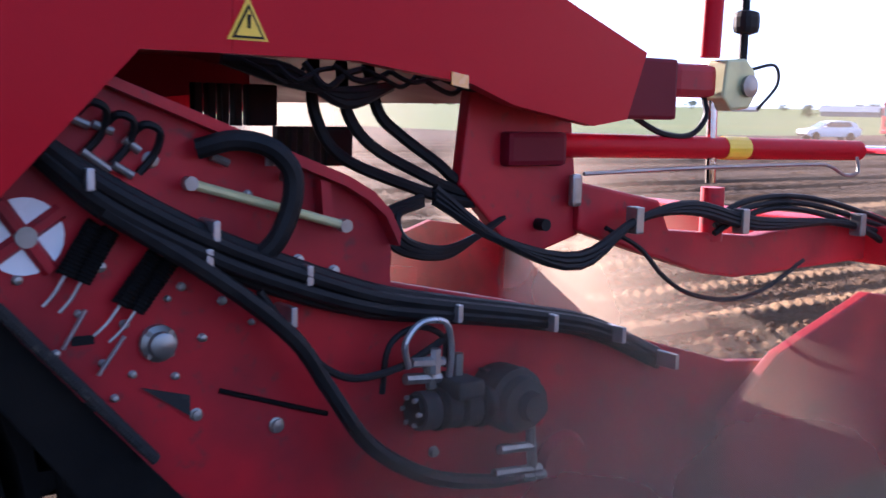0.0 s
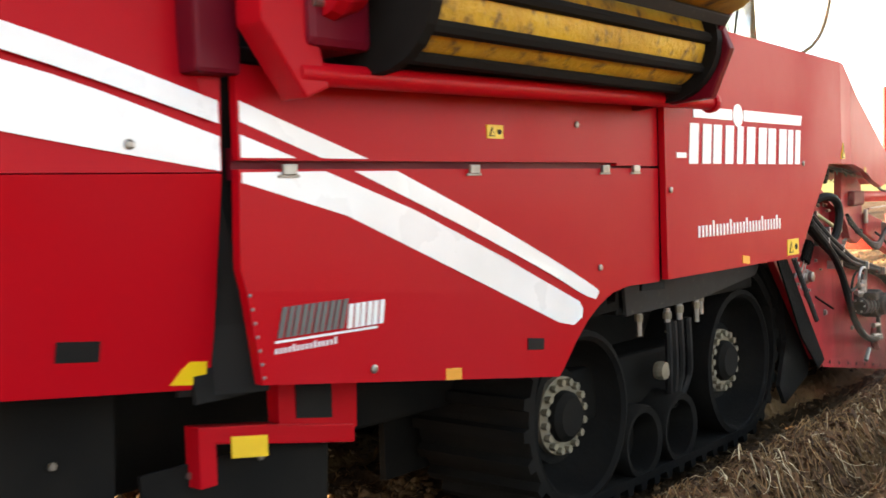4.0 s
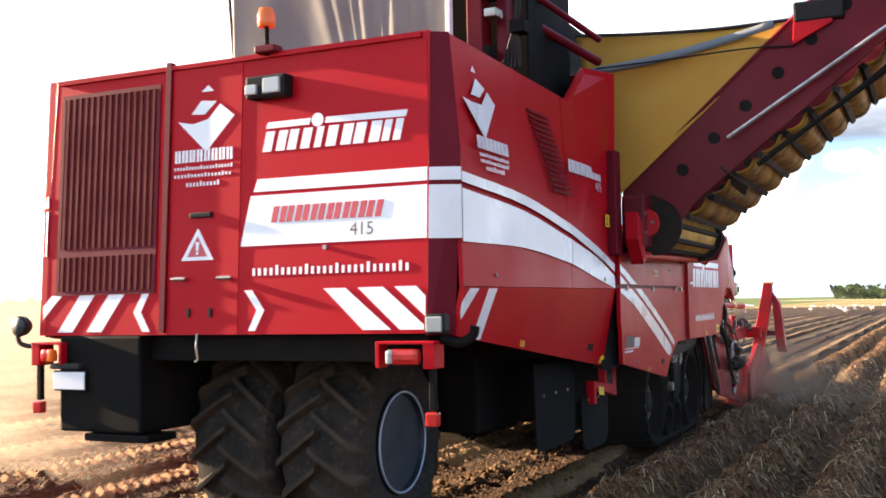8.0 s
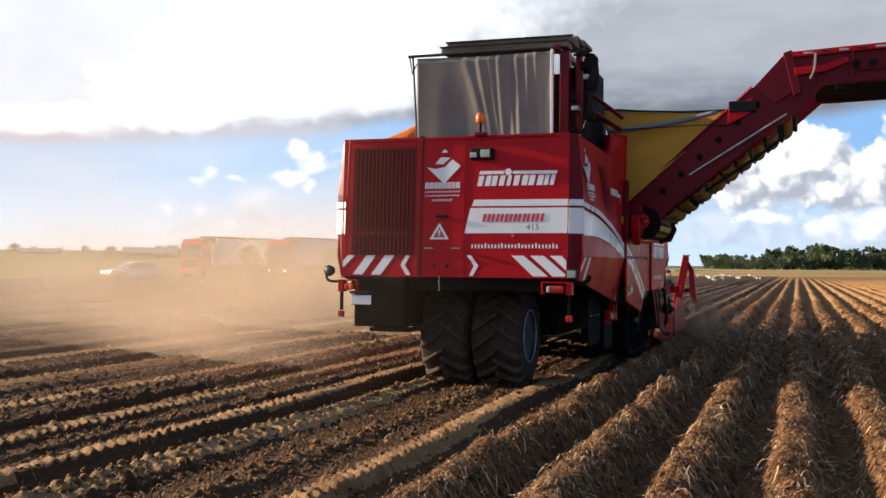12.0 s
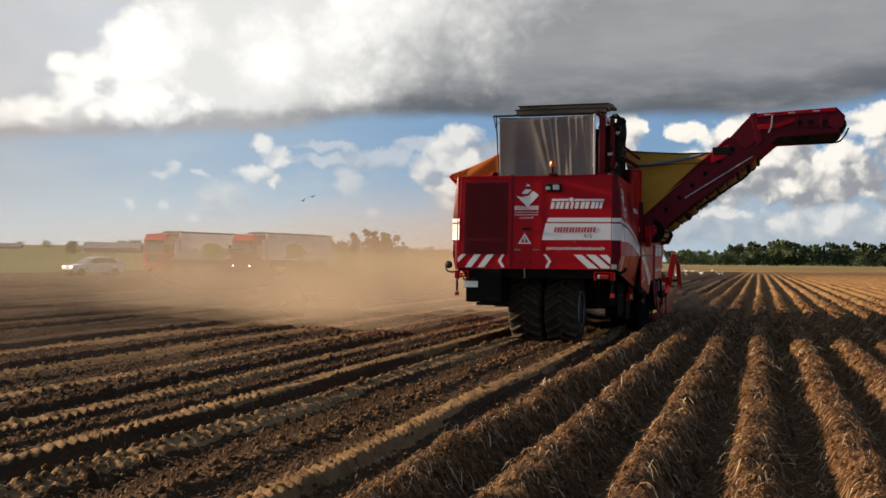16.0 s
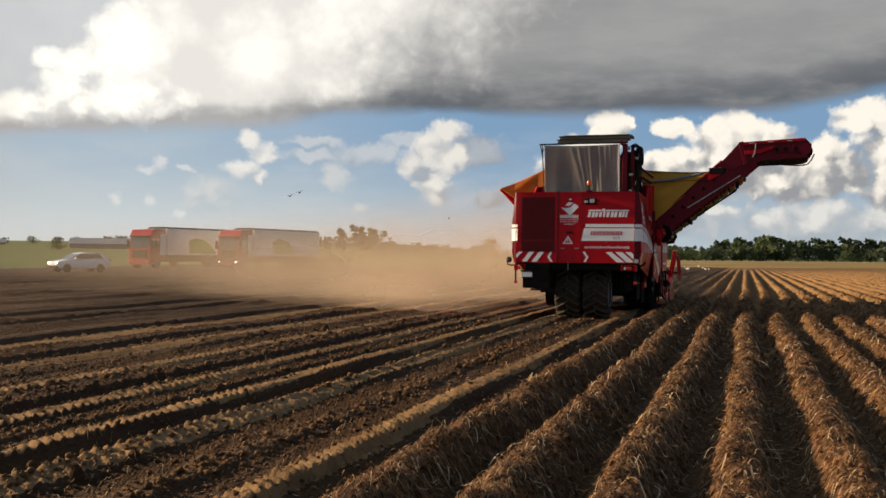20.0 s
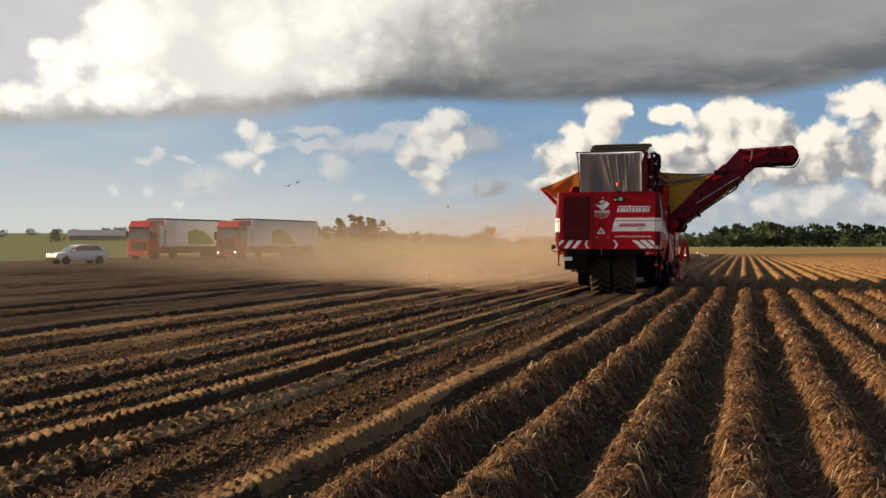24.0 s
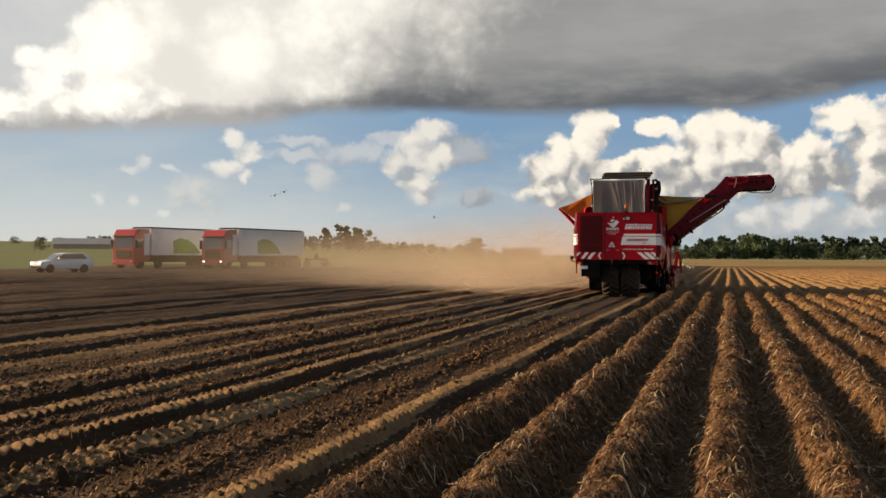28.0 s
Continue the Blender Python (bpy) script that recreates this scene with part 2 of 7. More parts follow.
# ---- materials ----
def material(name, base, rough=0.5, metal=0.0, second=None, amount=0.5, scale=4.0, detail=6.0, bump=0.0, bump_scale=40.0, coat=0.0, spec=0.5,
             third=None, third_scale=25.0, third_cut=(0.55, 0.7), third_stretch=None, stretch=(1, 1, 1), rough_var=0.1, island=0.0, trans=0.0):
    """A surface with a base colour, a second colour spread by large noise, a third in fine speckles, and a bump."""
    m = bpy.data.materials.new(name)
    m.use_nodes = True
    nt = m.node_tree
    b = nt.nodes["Principled BSDF"]
    N, K = nt.nodes.new, nt.links.new
    tc = N("ShaderNodeTexCoord")
    mp = N("ShaderNodeMapping")
    mp.inputs["Scale"].default_value = stretch
    K(tc.outputs["Object"], mp.inputs[0])

    def noise_node(sc, de):
        n = N("ShaderNodeTexNoise")
        K(mp.outputs[0], n.inputs["Vector"])
        n.inputs["Scale"].default_value, n.inputs["Detail"].default_value = sc, de
        return n

    def ramp(src, lo, hi, top=1.0):
        r = N("ShaderNodeMapRange")
        K(src, r.inputs[0])
        r.inputs[1].default_value, r.inputs[2].default_value, r.inputs[4].default_value = lo, hi, top
        return r.outputs[0]

    def mixed(f, a, c):
        n = N("ShaderNodeMix")
        n.data_type = "RGBA"
        if isinstance(f, float):
            n.inputs[0].default_value = f
        else:
            K(f, n.inputs[0])
        if isinstance(a, tuple):
            n.inputs[6].default_value = (*a, 1)
        else:
            K(a, n.inputs[6])
        n.inputs[7].default_value = (*c, 1)
        return n.outputs[2]

    big = noise_node(scale, detail)
    colour = base
    if second:
        colour = mixed(ramp(big.outputs[0], 0.38, 0.68, amount), colour, second)
    if third:
        fine = noise_node(third_scale, 4.0)
        if third_stretch:
            m2 = N("ShaderNodeMapping")
            m2.inputs["Scale"].default_value = third_stretch
            K(tc.outputs["Object"], m2.inputs[0])
            K(m2.outputs[0], fine.inputs["Vector"])
        colour = mixed(ramp(fine.outputs[0], *third_cut), colour, third)
    if island:
        g = N("ShaderNodeNewGeometry")
        hs = N("ShaderNodeHueSaturation")
        r = N("ShaderNodeMapRange")
        K(g.outputs["Random Per Island"], r.inputs[0])
        r.inputs[3].default_value, r.inputs[4].default_value = 1 - island, 1 + island
        K(r.outputs[0], hs.inputs["Value"])
        if isinstance(colour, tuple):
            hs.inputs["Color"].default_value = (*colour, 1)
        else:
            K(colour, hs.inputs["Color"])
        colour = hs.outputs[0]
    if isinstance(colour, tuple):
        b.inputs["Base Color"].default_value = (*colour, 1)
    else:
        K(colour, b.inputs["Base Color"])
    b.inputs["Metallic"].default_value = metal
    b.inputs["Specular IOR Level"].default_value = spec
    b.inputs["Coat Weight"].default_value = coat
    b.inputs["Coat Roughness"].default_value = 0.08
    rr = N("ShaderNodeMapRange")
    K(big.outputs[0], rr.inputs[0])
    rr.inputs[1].default_value, rr.inputs[2].default_value = 0.3, 0.7
    rr.inputs[3].default_value, rr.inputs[4].default_value = max(0.02, rough - rough_var), min(1.0, rough + rough_var)
    K(rr.outputs[0], b.inputs["Roughness"])
    if bump:
        bn = noise_node(bump_scale, 5.0)
        bu = N("ShaderNodeBump")
        bu.inputs["Strength"].default_value, bu.inputs["Distance"].default_value = 1.0, bump
        K(bn.outputs[0], bu.inputs["Height"])
        K(bu.outputs[0], b.inputs["Normal"])
    if trans:
        t = N("ShaderNodeBsdfTranslucent")
        if isinstance(colour, tuple):
            t.inputs[0].default_value = (*colour, 1)
        else:
            K(colour, t.inputs[0])
        mx = N("ShaderNodeMixShader")
        mx.inputs[0].default_value = trans
        K(b.outputs[0], mx.inputs[1]), K(t.outputs[0], mx.inputs[2])
        K(mx.outputs[0], nt.nodes["Material Output"].inputs[0])
    return m


def glow(name, colour, strength):
    m = bpy.data.materials.new(name)
    m.use_nodes = True
    b = m.node_tree.nodes["Principled BSDF"]
    b.inputs["Base Color"].default_value = (*colour, 1)
    b.inputs["Emission Color"].default_value = (*colour, 1)
    b.inputs["Emission Strength"].default_value = strength
    b.inputs["Roughness"].default_value = 0.2
    return m


def clear(name, tint=(0.9, 0.95, 0.95), rough=0.02, alpha=0.25):
    m = bpy.data.materials.new(name)
    m.use_nodes = True
    nt = m.node_tree
    g = nt.nodes.new("ShaderNodeBsdfGlossy")
    g.inputs["Color"].default_value, g.inputs["Roughness"].default_value = (1, 1, 1, 1), rough
    t = nt.nodes.new("ShaderNodeBsdfTransparent")
    t.inputs[0].default_value = (*tint, 1)
    mx = nt.nodes.new("ShaderNodeMixShader")
    mx.inputs[0].default_value = alpha
    nt.links.new(t.outputs[0], mx.inputs[1]), nt.links.new(g.outputs[0], mx.inputs[2])
    nt.links.new(mx.outputs[0], nt.nodes["Material Output"].inputs[0])
    return m


RED = material("red_paint", (0.42, 0.0035, 0.010), 0.42, second=(0.39, 0.005, 0.013), amount=0.6, scale=1.3, coat=0.02, spec=0.10, bump=0.0012, bump_scale=3.0,
               third=(0.36, 0.03, 0.03), third_scale=60.0, third_cut=(0.72, 0.95))
DUSTY = material("dusty_red_paint", (0.40, 0.006, 0.014), 0.5, second=(0.15, 0.008, 0.013), amount=0.8, scale=2.6, third=(0.11, 0.03, 0.028),
                 third_scale=18.0, third_cut=(0.60, 0.8), coat=0.05, spec=0.3)
# deep red parts; darkened further for the shade the elevator stands in
DEEP = material("deep_and_shaded_red", (0.13, 0.0035, 0.012), 0.45, second=(0.09, 0.005, 0.011), amount=0.6, scale=2.0, coat=0.02, spec=0.12)
WHITE = material("white_film", (0.80, 0.81, 0.82), 0.3, second=(0.70, 0.70, 0.69), amount=0.6, scale=2.5, third=(0.6, 0.58, 0.54), third_scale=35.0,
                 third_cut=(0.7, 0.9), coat=0.2)
BLACK = material("black_rubber", (0.006, 0.0057, 0.0054), 0.85, second=(0.013, 0.0112, 0.0095), amount=0.7, scale=5.0, spec=0.08, bump=0.004, bump_scale=30.0)
TYRE = material("dusty_tyre_rubber", (0.018, 0.017, 0.016), 0.9, spec=0.15, second=(0.045, 0.034, 0.025), amount=0.85, scale=4.0, third=(0.08, 0.06, 0.04),
                third_scale=30.0, third_cut=(0.55, 0.75), bump=0.004, bump_scale=35.0)
# near black, lowered further for parts in the underbody's shade
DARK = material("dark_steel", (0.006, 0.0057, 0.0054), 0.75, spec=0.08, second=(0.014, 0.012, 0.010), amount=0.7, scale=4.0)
HOSE = material("hydraulic_hose", (0.007, 0.007, 0.0075), 0.55, spec=0.16, second=(0.02, 0.0185, 0.0175), amount=0.7, scale=9.0)
STEEL = material("zinc_steel", (0.30, 0.29, 0.27), 0.38, metal=0.85, second=(0.20, 0.18, 0.155), amount=0.7, scale=12.0)
ZINC = material("bright_zinc", (0.42, 0.42, 0.42), 0.35, metal=0.85, second=(0.20, 0.19, 0.18), amount=0.6, scale=14.0)
CHROME = material("chrome_rod", (0.75, 0.76, 0.78), 0.12, metal=1.0, second=(0.5, 0.5, 0.5), amount=0.3)
GREYST = material("grey_steel_plate", (0.020, 0.020, 0.020), 0.7, spec=0.2, second=(0.036, 0.031, 0.026), amount=0.7, scale=5.0, third=(0.09, 0.075, 0.06), third_scale=30.0, third_cut=(0.62, 0.8))
BELT = material("yellow_belt", (0.62, 0.36, 0.02), 0.6, second=(0.42, 0.21, 0.02), amount=0.8, scale=5.0, third=(0.16, 0.085, 0.025), third_scale=16.0,
                third_cut=(0.53, 0.68), bump=0.008, bump_scale=40.0)
# stained belt in the elevator's shade: a darkened copy of BELT
SHADED_BELT = material("shaded_stained_belt", (0.36, 0.19, 0.016), 0.7, second=(0.15, 0.075, 0.012), amount=0.85, scale=3.0, third=(0.045, 0.026, 0.014), third_scale=9.0, third_cut=(0.50, 0.66), bump=0.006, bump_scale=30.0, spec=0.2)
CANVAS = material("yellow_canvas", (0.52, 0.27, 0.016), 0.7, second=(0.40, 0.19, 0.012), amount=0.8, scale=1.4, bump=0.012, bump_scale=2.5, trans=0.14)
ORANGE = material("orange_canvas", (0.70, 0.22, 0.02), 0.7, second=(0.55, 0.15, 0.02), amount=0.7, scale=2.0, trans=0.4)
LUG = material("dusty_tread", (0.034, 0.028, 0.022), 0.9, spec=0.12, second=(0.08, 0.062, 0.043), amount=0.85, scale=6.0, bump=0.003, bump_scale=40.0)
SHEET = material("grey_tarpaulin", (0.19, 0.178, 0.16), 0.8, second=(0.15, 0.14, 0.127), amount=0.7, scale=2.0, third=(0.17, 0.16, 0.146), third_scale=9.0, trans=0.05)
BLUE = material("grey_blue_band", (0.14, 0.165, 0.19), 0.7, second=(0.18, 0.195, 0.21), amount=0.6)
STICK = material("yellow_sticker", (0.80, 0.52, 0.02), 0.4, second=(0.7, 0.42, 0.02), amount=0.5, scale=9.0)
AMBERP = material("amber_reflector_and_sun", (0.75, 0.33, 0.06), 0.25, coat=0.5)
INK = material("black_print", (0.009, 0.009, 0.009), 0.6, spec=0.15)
GREYP = material("grey_print", (0.10, 0.095, 0.095), 0.5, second=(0.14, 0.13, 0.13), amount=0.5)
REDP = material("red_print", (0.45, 0.02, 0.035), 0.4, coat=0.2)
GRILLE = material("dark_red_grille", (0.075, 0.008, 0.011), 0.8, second=(0.06, 0.010, 0.011), amount=0.7, scale=3.0, spec=0.05)
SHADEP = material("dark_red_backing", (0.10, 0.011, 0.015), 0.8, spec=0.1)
RING = material("pale_rim_highlight", (0.36, 0.44, 0.52), 0.35, metal=0.2, second=(0.2, 0.22, 0.24), amount=0.6, scale=6.0)
RIM = material("blue_grey_rim", (0.022, 0.03, 0.042), 0.45, metal=0.2, second=(0.014, 0.014, 0.014), amount=0.7, scale=5.0)
HUB = material("tan_hub_bolts", (0.20, 0.17, 0.12), 0.55, metal=0.3, second=(0.18, 0.14, 0.10), amount=0.6, scale=9.0)
LAMPR = glow("tail_lamp_red", (0.35, 0.015, 0.012), 0.02)
LAMPO = glow("amber_lens", (0.6, 0.11, 0.012), 0.03)
LAMPW = material("lamp_glass", (0.34, 0.36, 0.35), 0.1, coat=1.0)
GLASS = clear("cab_glass", (0.75, 0.82, 0.82), 0.02, 0.3)
WOOD = material("weathered_boards", (0.17, 0.132, 0.085), 0.8, second=(0.06, 0.047, 0.034), amount=0.8, scale=3.0, stretch=(0.3, 4, 4))
MUD = material("mudflap_rubber", (0.007, 0.0068, 0.0066), 0.85, spec=0.06, second=(0.015, 0.0135, 0.012), amount=0.7, scale=3.0)
ZINCY = material("yellow_passivated_steel", (0.52, 0.50, 0.24), 0.45, metal=0.3, second=(0.3, 0.3, 0.2), amount=0.6, scale=8.0)


# ---- shaping helpers ----
def mesh_of(name, bm, mat, smooth=False):
    bmesh.ops.recalc_face_normals(bm, faces=bm.faces)
    me = bpy.data.meshes.new(name)
    bm.to_mesh(me)
    bm.free()
    for m in (mat if isinstance(mat, (list, tuple)) else [mat]):
        me.materials.append(m)
    if smooth:
        me.polygons.foreach_set("use_smooth", [True] * len(me.polygons))
        try:
            me.set_sharp_from_angle(angle=radians(35))
        except AttributeError:
            pass
    return me


def part(name, bm, mat, parent, label="", smooth=False):
    ob = new(name, mesh_of(name, bm, mat, smooth))
    ob.parent = parent
    if label:
        ob["label"] = label
    return ob


def box(x0, x1, y0, y1, z0, z1, bevel=0.0, bm=None):
    own = bmesh.new()
    bmesh.ops.create_cube(own, size=1.0)
    bmesh.ops.scale(own, verts=own.verts, vec=(abs(x1 - x0), abs(y1 - y0), abs(z1 - z0)))
    bmesh.ops.translate(own, verts=own.verts, vec=((x0 + x1) / 2, (y0 + y1) / 2, (z0 + z1) / 2))
    if bevel:
        bmesh.ops.bevel(own, geom=own.edges[:], offset=bevel, segments=2, affect="EDGES", profile=0.6)
    return merge(bm, own)


def merge(bm, own):
    if bm is None:
        return own
    me = bpy.data.meshes.new("tmp")
    own.to_mesh(me)
    own.free()
    bm.from_mesh(me)
    bpy.data.meshes.remove(me)
    return bm


def prism(points, axis, a, b, bevel=0.0, bm=None):
    """A plate: a flat outline of points, pushed along the axis from a to b. For 'x' the points are (y, z), for 'y' (x, z), for 'z' (x, y)."""
    def put(p, w):
        return {"x": (w, p[0], p[1]), "y": (p[0], w, p[1]), "z": (p[0], p[1], w)}[axis]
    own = bmesh.new()
    lo = [own.verts.new(put(p, a)) for p in points]
    hi = [own.verts.new(put(p, b)) for p in points]
    own.faces.new(lo), own.faces.new(hi)
    n = len(points)
    for i in range(n):
        own.faces.new((lo[i], lo[(i + 1) % n], hi[(i + 1) % n], hi[i]))
    bmesh.ops.recalc_face_normals(own, faces=own.faces)
    if bevel:
        es = [e for e in own.edges if len(e.link_faces) == 2 and e.calc_face_angle() > 0.5]
        bmesh.ops.bevel(own, geom=es, offset=bevel, segments=2, affect="EDGES", profile=0.6)
    return merge(bm, own)


def slab(quad, thick, bm=None):
    """A plate on four or more corner points in space, with a thickness against its normal."""
    own = bmesh.new()
    vs = [own.verts.new(p) for p in quad]
    f = own.faces.new(vs)
    f.normal_update()
    back = [own.verts.new(v.co - f.normal * thick) for v in vs]
    own.faces.new(back[::-1])
    n = len(vs)
    for i in range(n):
        own.faces.new((vs[i], vs[(i + 1) % n], back[(i + 1) % n], back[i]))
    return merge(bm, own)


def rod(p, q, r, seg=12, bm=None, r2=None):
    p, q = Vector(p), Vector(q)
    own = bmesh.new()
    bmesh.ops.create_cone(own, cap_ends=True, segments=seg, radius1=r, radius2=r if r2 is None else r2, depth=(q - p).length)
    turn = (q - p).to_track_quat("Z", "Y").to_matrix().to_4x4()
    bmesh.ops.transform(own, matrix=Matrix.Translation((p + q) / 2) @ turn, verts=own.verts)
    return merge(bm, own)


def curve_points(pts, steps=5):
    """Catmull-Rom through the points."""
    P = [Vector(p) for p in pts]
    P = [2 * P[0] - P[1]] + P + [2 * P[-1] - P[-2]]
    out = []
    for i in range(1, len(P) - 2):
        for k in range(steps):
            t = k / steps
            a, b, c, d = P[i - 1:i + 3]
            out.append(0.5 * ((2 * b) + (c - a) * t + (2 * a - 5 * b + 4 * c - d) * t * t + (3 * b - a - 3 * c + d) * t ** 3))
    return out + [P[-2]]


def tube(pts, r, seg=8, steps=5, bm=None):
    """A round hose or bent rod through the points."""
    C = curve_points(pts, steps) if steps else [Vector(p) for p in pts]
    own = bmesh.new()
    rings, side = [], None
    for i, c in enumerate(C):
        d = (C[min(i + 1, len(C) - 1)] - C[max(i - 1, 0)]).normalized()
        if side is None:
            side = d.orthogonal().normalized()
        side = (side - d * side.dot(d)).normalized()
        up = d.cross(side)
        rings.append([own.verts.new(c + (side * math.cos(a) + up * math.sin(a)) * r) for a in (2 * math.pi * k / seg for k in range(seg))])
    for a, b in zip(rings, rings[1:]):
        for k in range(seg):
            own.faces.new((a[k], a[(k + 1) % seg], b[(k + 1) % seg], b[k]))
    own.faces.new(rings[0]), own.faces.new(rings[-1])
    return merge(bm, own)


def coil(p, q, r, wire, turns, seg=8):
    """A coil spring from p to q."""
    p, q = Vector(p), Vector(q)
    d = (q - p).normalized()
    s = d.orthogonal().normalized()
    u = d.cross(s)
    n = turns * seg
    pts = [p + (q - p) * (i / n) + (s * math.cos(2 * math.pi * i / seg) + u * math.sin(2 * math.pi * i / seg)) * r for i in range(n + 1)]
    return tube(pts, wire, 5, 0)


def lathe(profile, axis_dir="x", seg=32):
    """Turn a profile of (radius, offset) round the axis through the origin."""
    bm = bmesh.new()
    rings = []
    for r, o in profile:
        ring = []
        for k in range(seg):
            a = 2 * math.pi * k / seg
            c, s = math.cos(a) * r, math.sin(a) * r
            ring.append(bm.verts.new({"x": (o, c, s), "y": (c, o, s), "z": (c, s, o)}[axis_dir]))
        rings.append(ring)
    for a, b in zip(rings, rings[1:]):
        for k in range(seg):
            bm.faces.new((a[k], a[(k + 1) % seg], b[(k + 1) % seg], b[k]))
    for ring in (rings[0], rings[-1]):
        bm.faces.new(ring)
    return bm


def empty(name, label, category, m=None, group=""):
    ob = new(name)
    ob.empty_display_size = 0.3
    if m is not None:
        ob.matrix_basis = m
    return tagged(ob, label, category, group)


# ---- the harvester: x to its right, y ahead from the rear panel, z up from the soil ----
LANE = -4.35
DRIVE = [  # seconds, the rear panel's place along the rows
    (0.0, -7.675), (0.5, -6.9), (1.0, -6.113), (1.5, -5.337), (2.0, -4.551), (2.5, -3.76), (3.0, -2.955), (3.5, -2.141), (4.0, -1.367),
    (4.5, -0.545), (5.0, 0.34), (5.5, 1.23), (6.0, 2.13), (6.5, 3.049), (7.0, 3.974), (7.5, 4.891), (8.0, 5.814), (8.5, 6.728), (9.0, 7.612), (9.5, 8.523),
    (10.0, 9.504), (10.5, 10.505), (11.0, 11.465), (11.5, 12.41), (12.0, 13.35), (12.5, 14.298), (13.0, 15.25), (13.5, 16.2), (14.0, 17.15), (14.5, 18.093),
    (15.0, 19.012), (15.5, 19.919), (16.0, 20.831), (16.5, 21.736), (17.0, 22.631), (17.5, 23.519), (18.0, 24.391), (18.5, 25.251), (19.0, 26.109),
    (19.5, 26.964), (20.0, 27.814), (20.5, 28.661), (21.0, 29.514), (21.5, 30.376), (22.0, 31.25), (22.5, 32.12), (23.0, 33.0), (23.5, 33.893), (24.0, 34.794), (24.5, 35.718),
    (25.0, 36.661), (25.5, 37.616), (26.0, 38.568), (26.5, 39.513), (27.0, 40.448), (27.5, 41.378), (28.0, 42.307)]
harvester = empty("potato_harvester", "large red and white self-propelled potato harvester with dusty tracks and tyres", "harvester", pose(LANE, DRIVE[0][1], 0))


def rear_y(z):
    return (z - 2.35) * 0.055


def side_x(y, z):
    if y < 3.49:
        return 1.73 - 0.10 * max(0.0, z - 2.6) - 0.21 * max(0.0, 1.76 - z)
    if y < 6.22:
        return 1.765 - 0.05 * max(0.0, 1.3 - z)
    return 1.80 - 0.12 * max(0.0, y - 8.80)


def on_rear(name, pts, mat, off=0.004, parent=None, label="", thick=0.004):
    """A film or plate on the rear panel; points (x, z)."""
    quad = [(x, rear_y(z) - off, z) for x, z in pts]
    area = sum(a[0] * b[1] - b[0] * a[1] for a, b in zip(pts, pts[1:] + pts[:1]))
    return part(name, slab(quad if area > 0 else quad[::-1], thick), mat, parent or harvester, label)


def on_side(name, pts, mat, off=0.004, parent=None, label="", thick=0.004, s=1):
    """A film or plate on the side panels (s = -1: the far side); points (y, z)."""
    quad = [(s * (side_x(y, z) + off), y, z) for y, z in pts]
    area = sum(a[0] * b[1] - b[0] * a[1] for a, b in zip(pts, pts[1:] + pts[:1]))
    return part(name, slab(quad if area * s > 0 else quad[::-1], thick), mat, parent or harvester, label)


def disc_pts(a, b, r, n=16, r2=None):
    return [(a + math.cos(2 * math.pi * k / n) * r, b + math.sin(2 * math.pi * k / n) * (r2 or r)) for k in range(n)]


def strip(top, bot, n=10):
    """An outline between two curves of points."""
    def run(P):
        C = curve_points([(p[0], p[1], 0) for p in P], 4)
        return [(c.x, c.y) for c in C]
    return run(bot) + run(top)[::-1]


def letters(put, a, b, width, height, n, mat, slant=0.18, gap=0.16, widths=None):
    """A word as plain slanted bars: lower corner (a, b), n signs of one or two bars over the width; small print has one bar a sign, some taller."""
    w = [1.0] * n if widths is None else widths
    small = n > 9
    unit = width / (sum(w) + gap * (n - 1))
    x = a
    for k in range(n):
        x1 = x + unit * w[k]
        hh = height * (1.0 if not small or (k * 7) % 5 == 3 else 0.74)
        sh = slant * hh
        span = x1 - x
        bars = ((0.0, 0.62),) if small else ((0.0, 0.40), (0.60, 1.0)) if w[k] > 0.7 else ((0.2, 0.8),)
        for p, q in bars:
            u, v = x + p * span, x + q * span
            put("lettering_bar", [(u, b), (v, b), (v + sh, b + hh), (u + sh, b + hh)], mat)
        x = x1 + unit * gap


def numerals(text, where, a, b, height, mat, name="model_number"):
    """A number in the built-in font, laid on a panel: where(u, v) gives the place in space of a point on it."""
    cu = bpy.data.curves.new(name, "FONT")
    cu.body, cu.size, cu.resolution_u = text, height * 1.38, 3
    tmp = bpy.data.objects.new(name, cu)
    me = bpy.data.meshes.new_from_object(tmp)
    bpy.data.objects.remove(tmp)
    bm = bmesh.new()
    bm.from_mesh(me)
    bpy.data.meshes.remove(me)
    for v in bm.verts:
        v.co = where(a + v.co.x, b + v.co.y)
    return part(name, bm, mat, harvester, "model number in plain numerals")


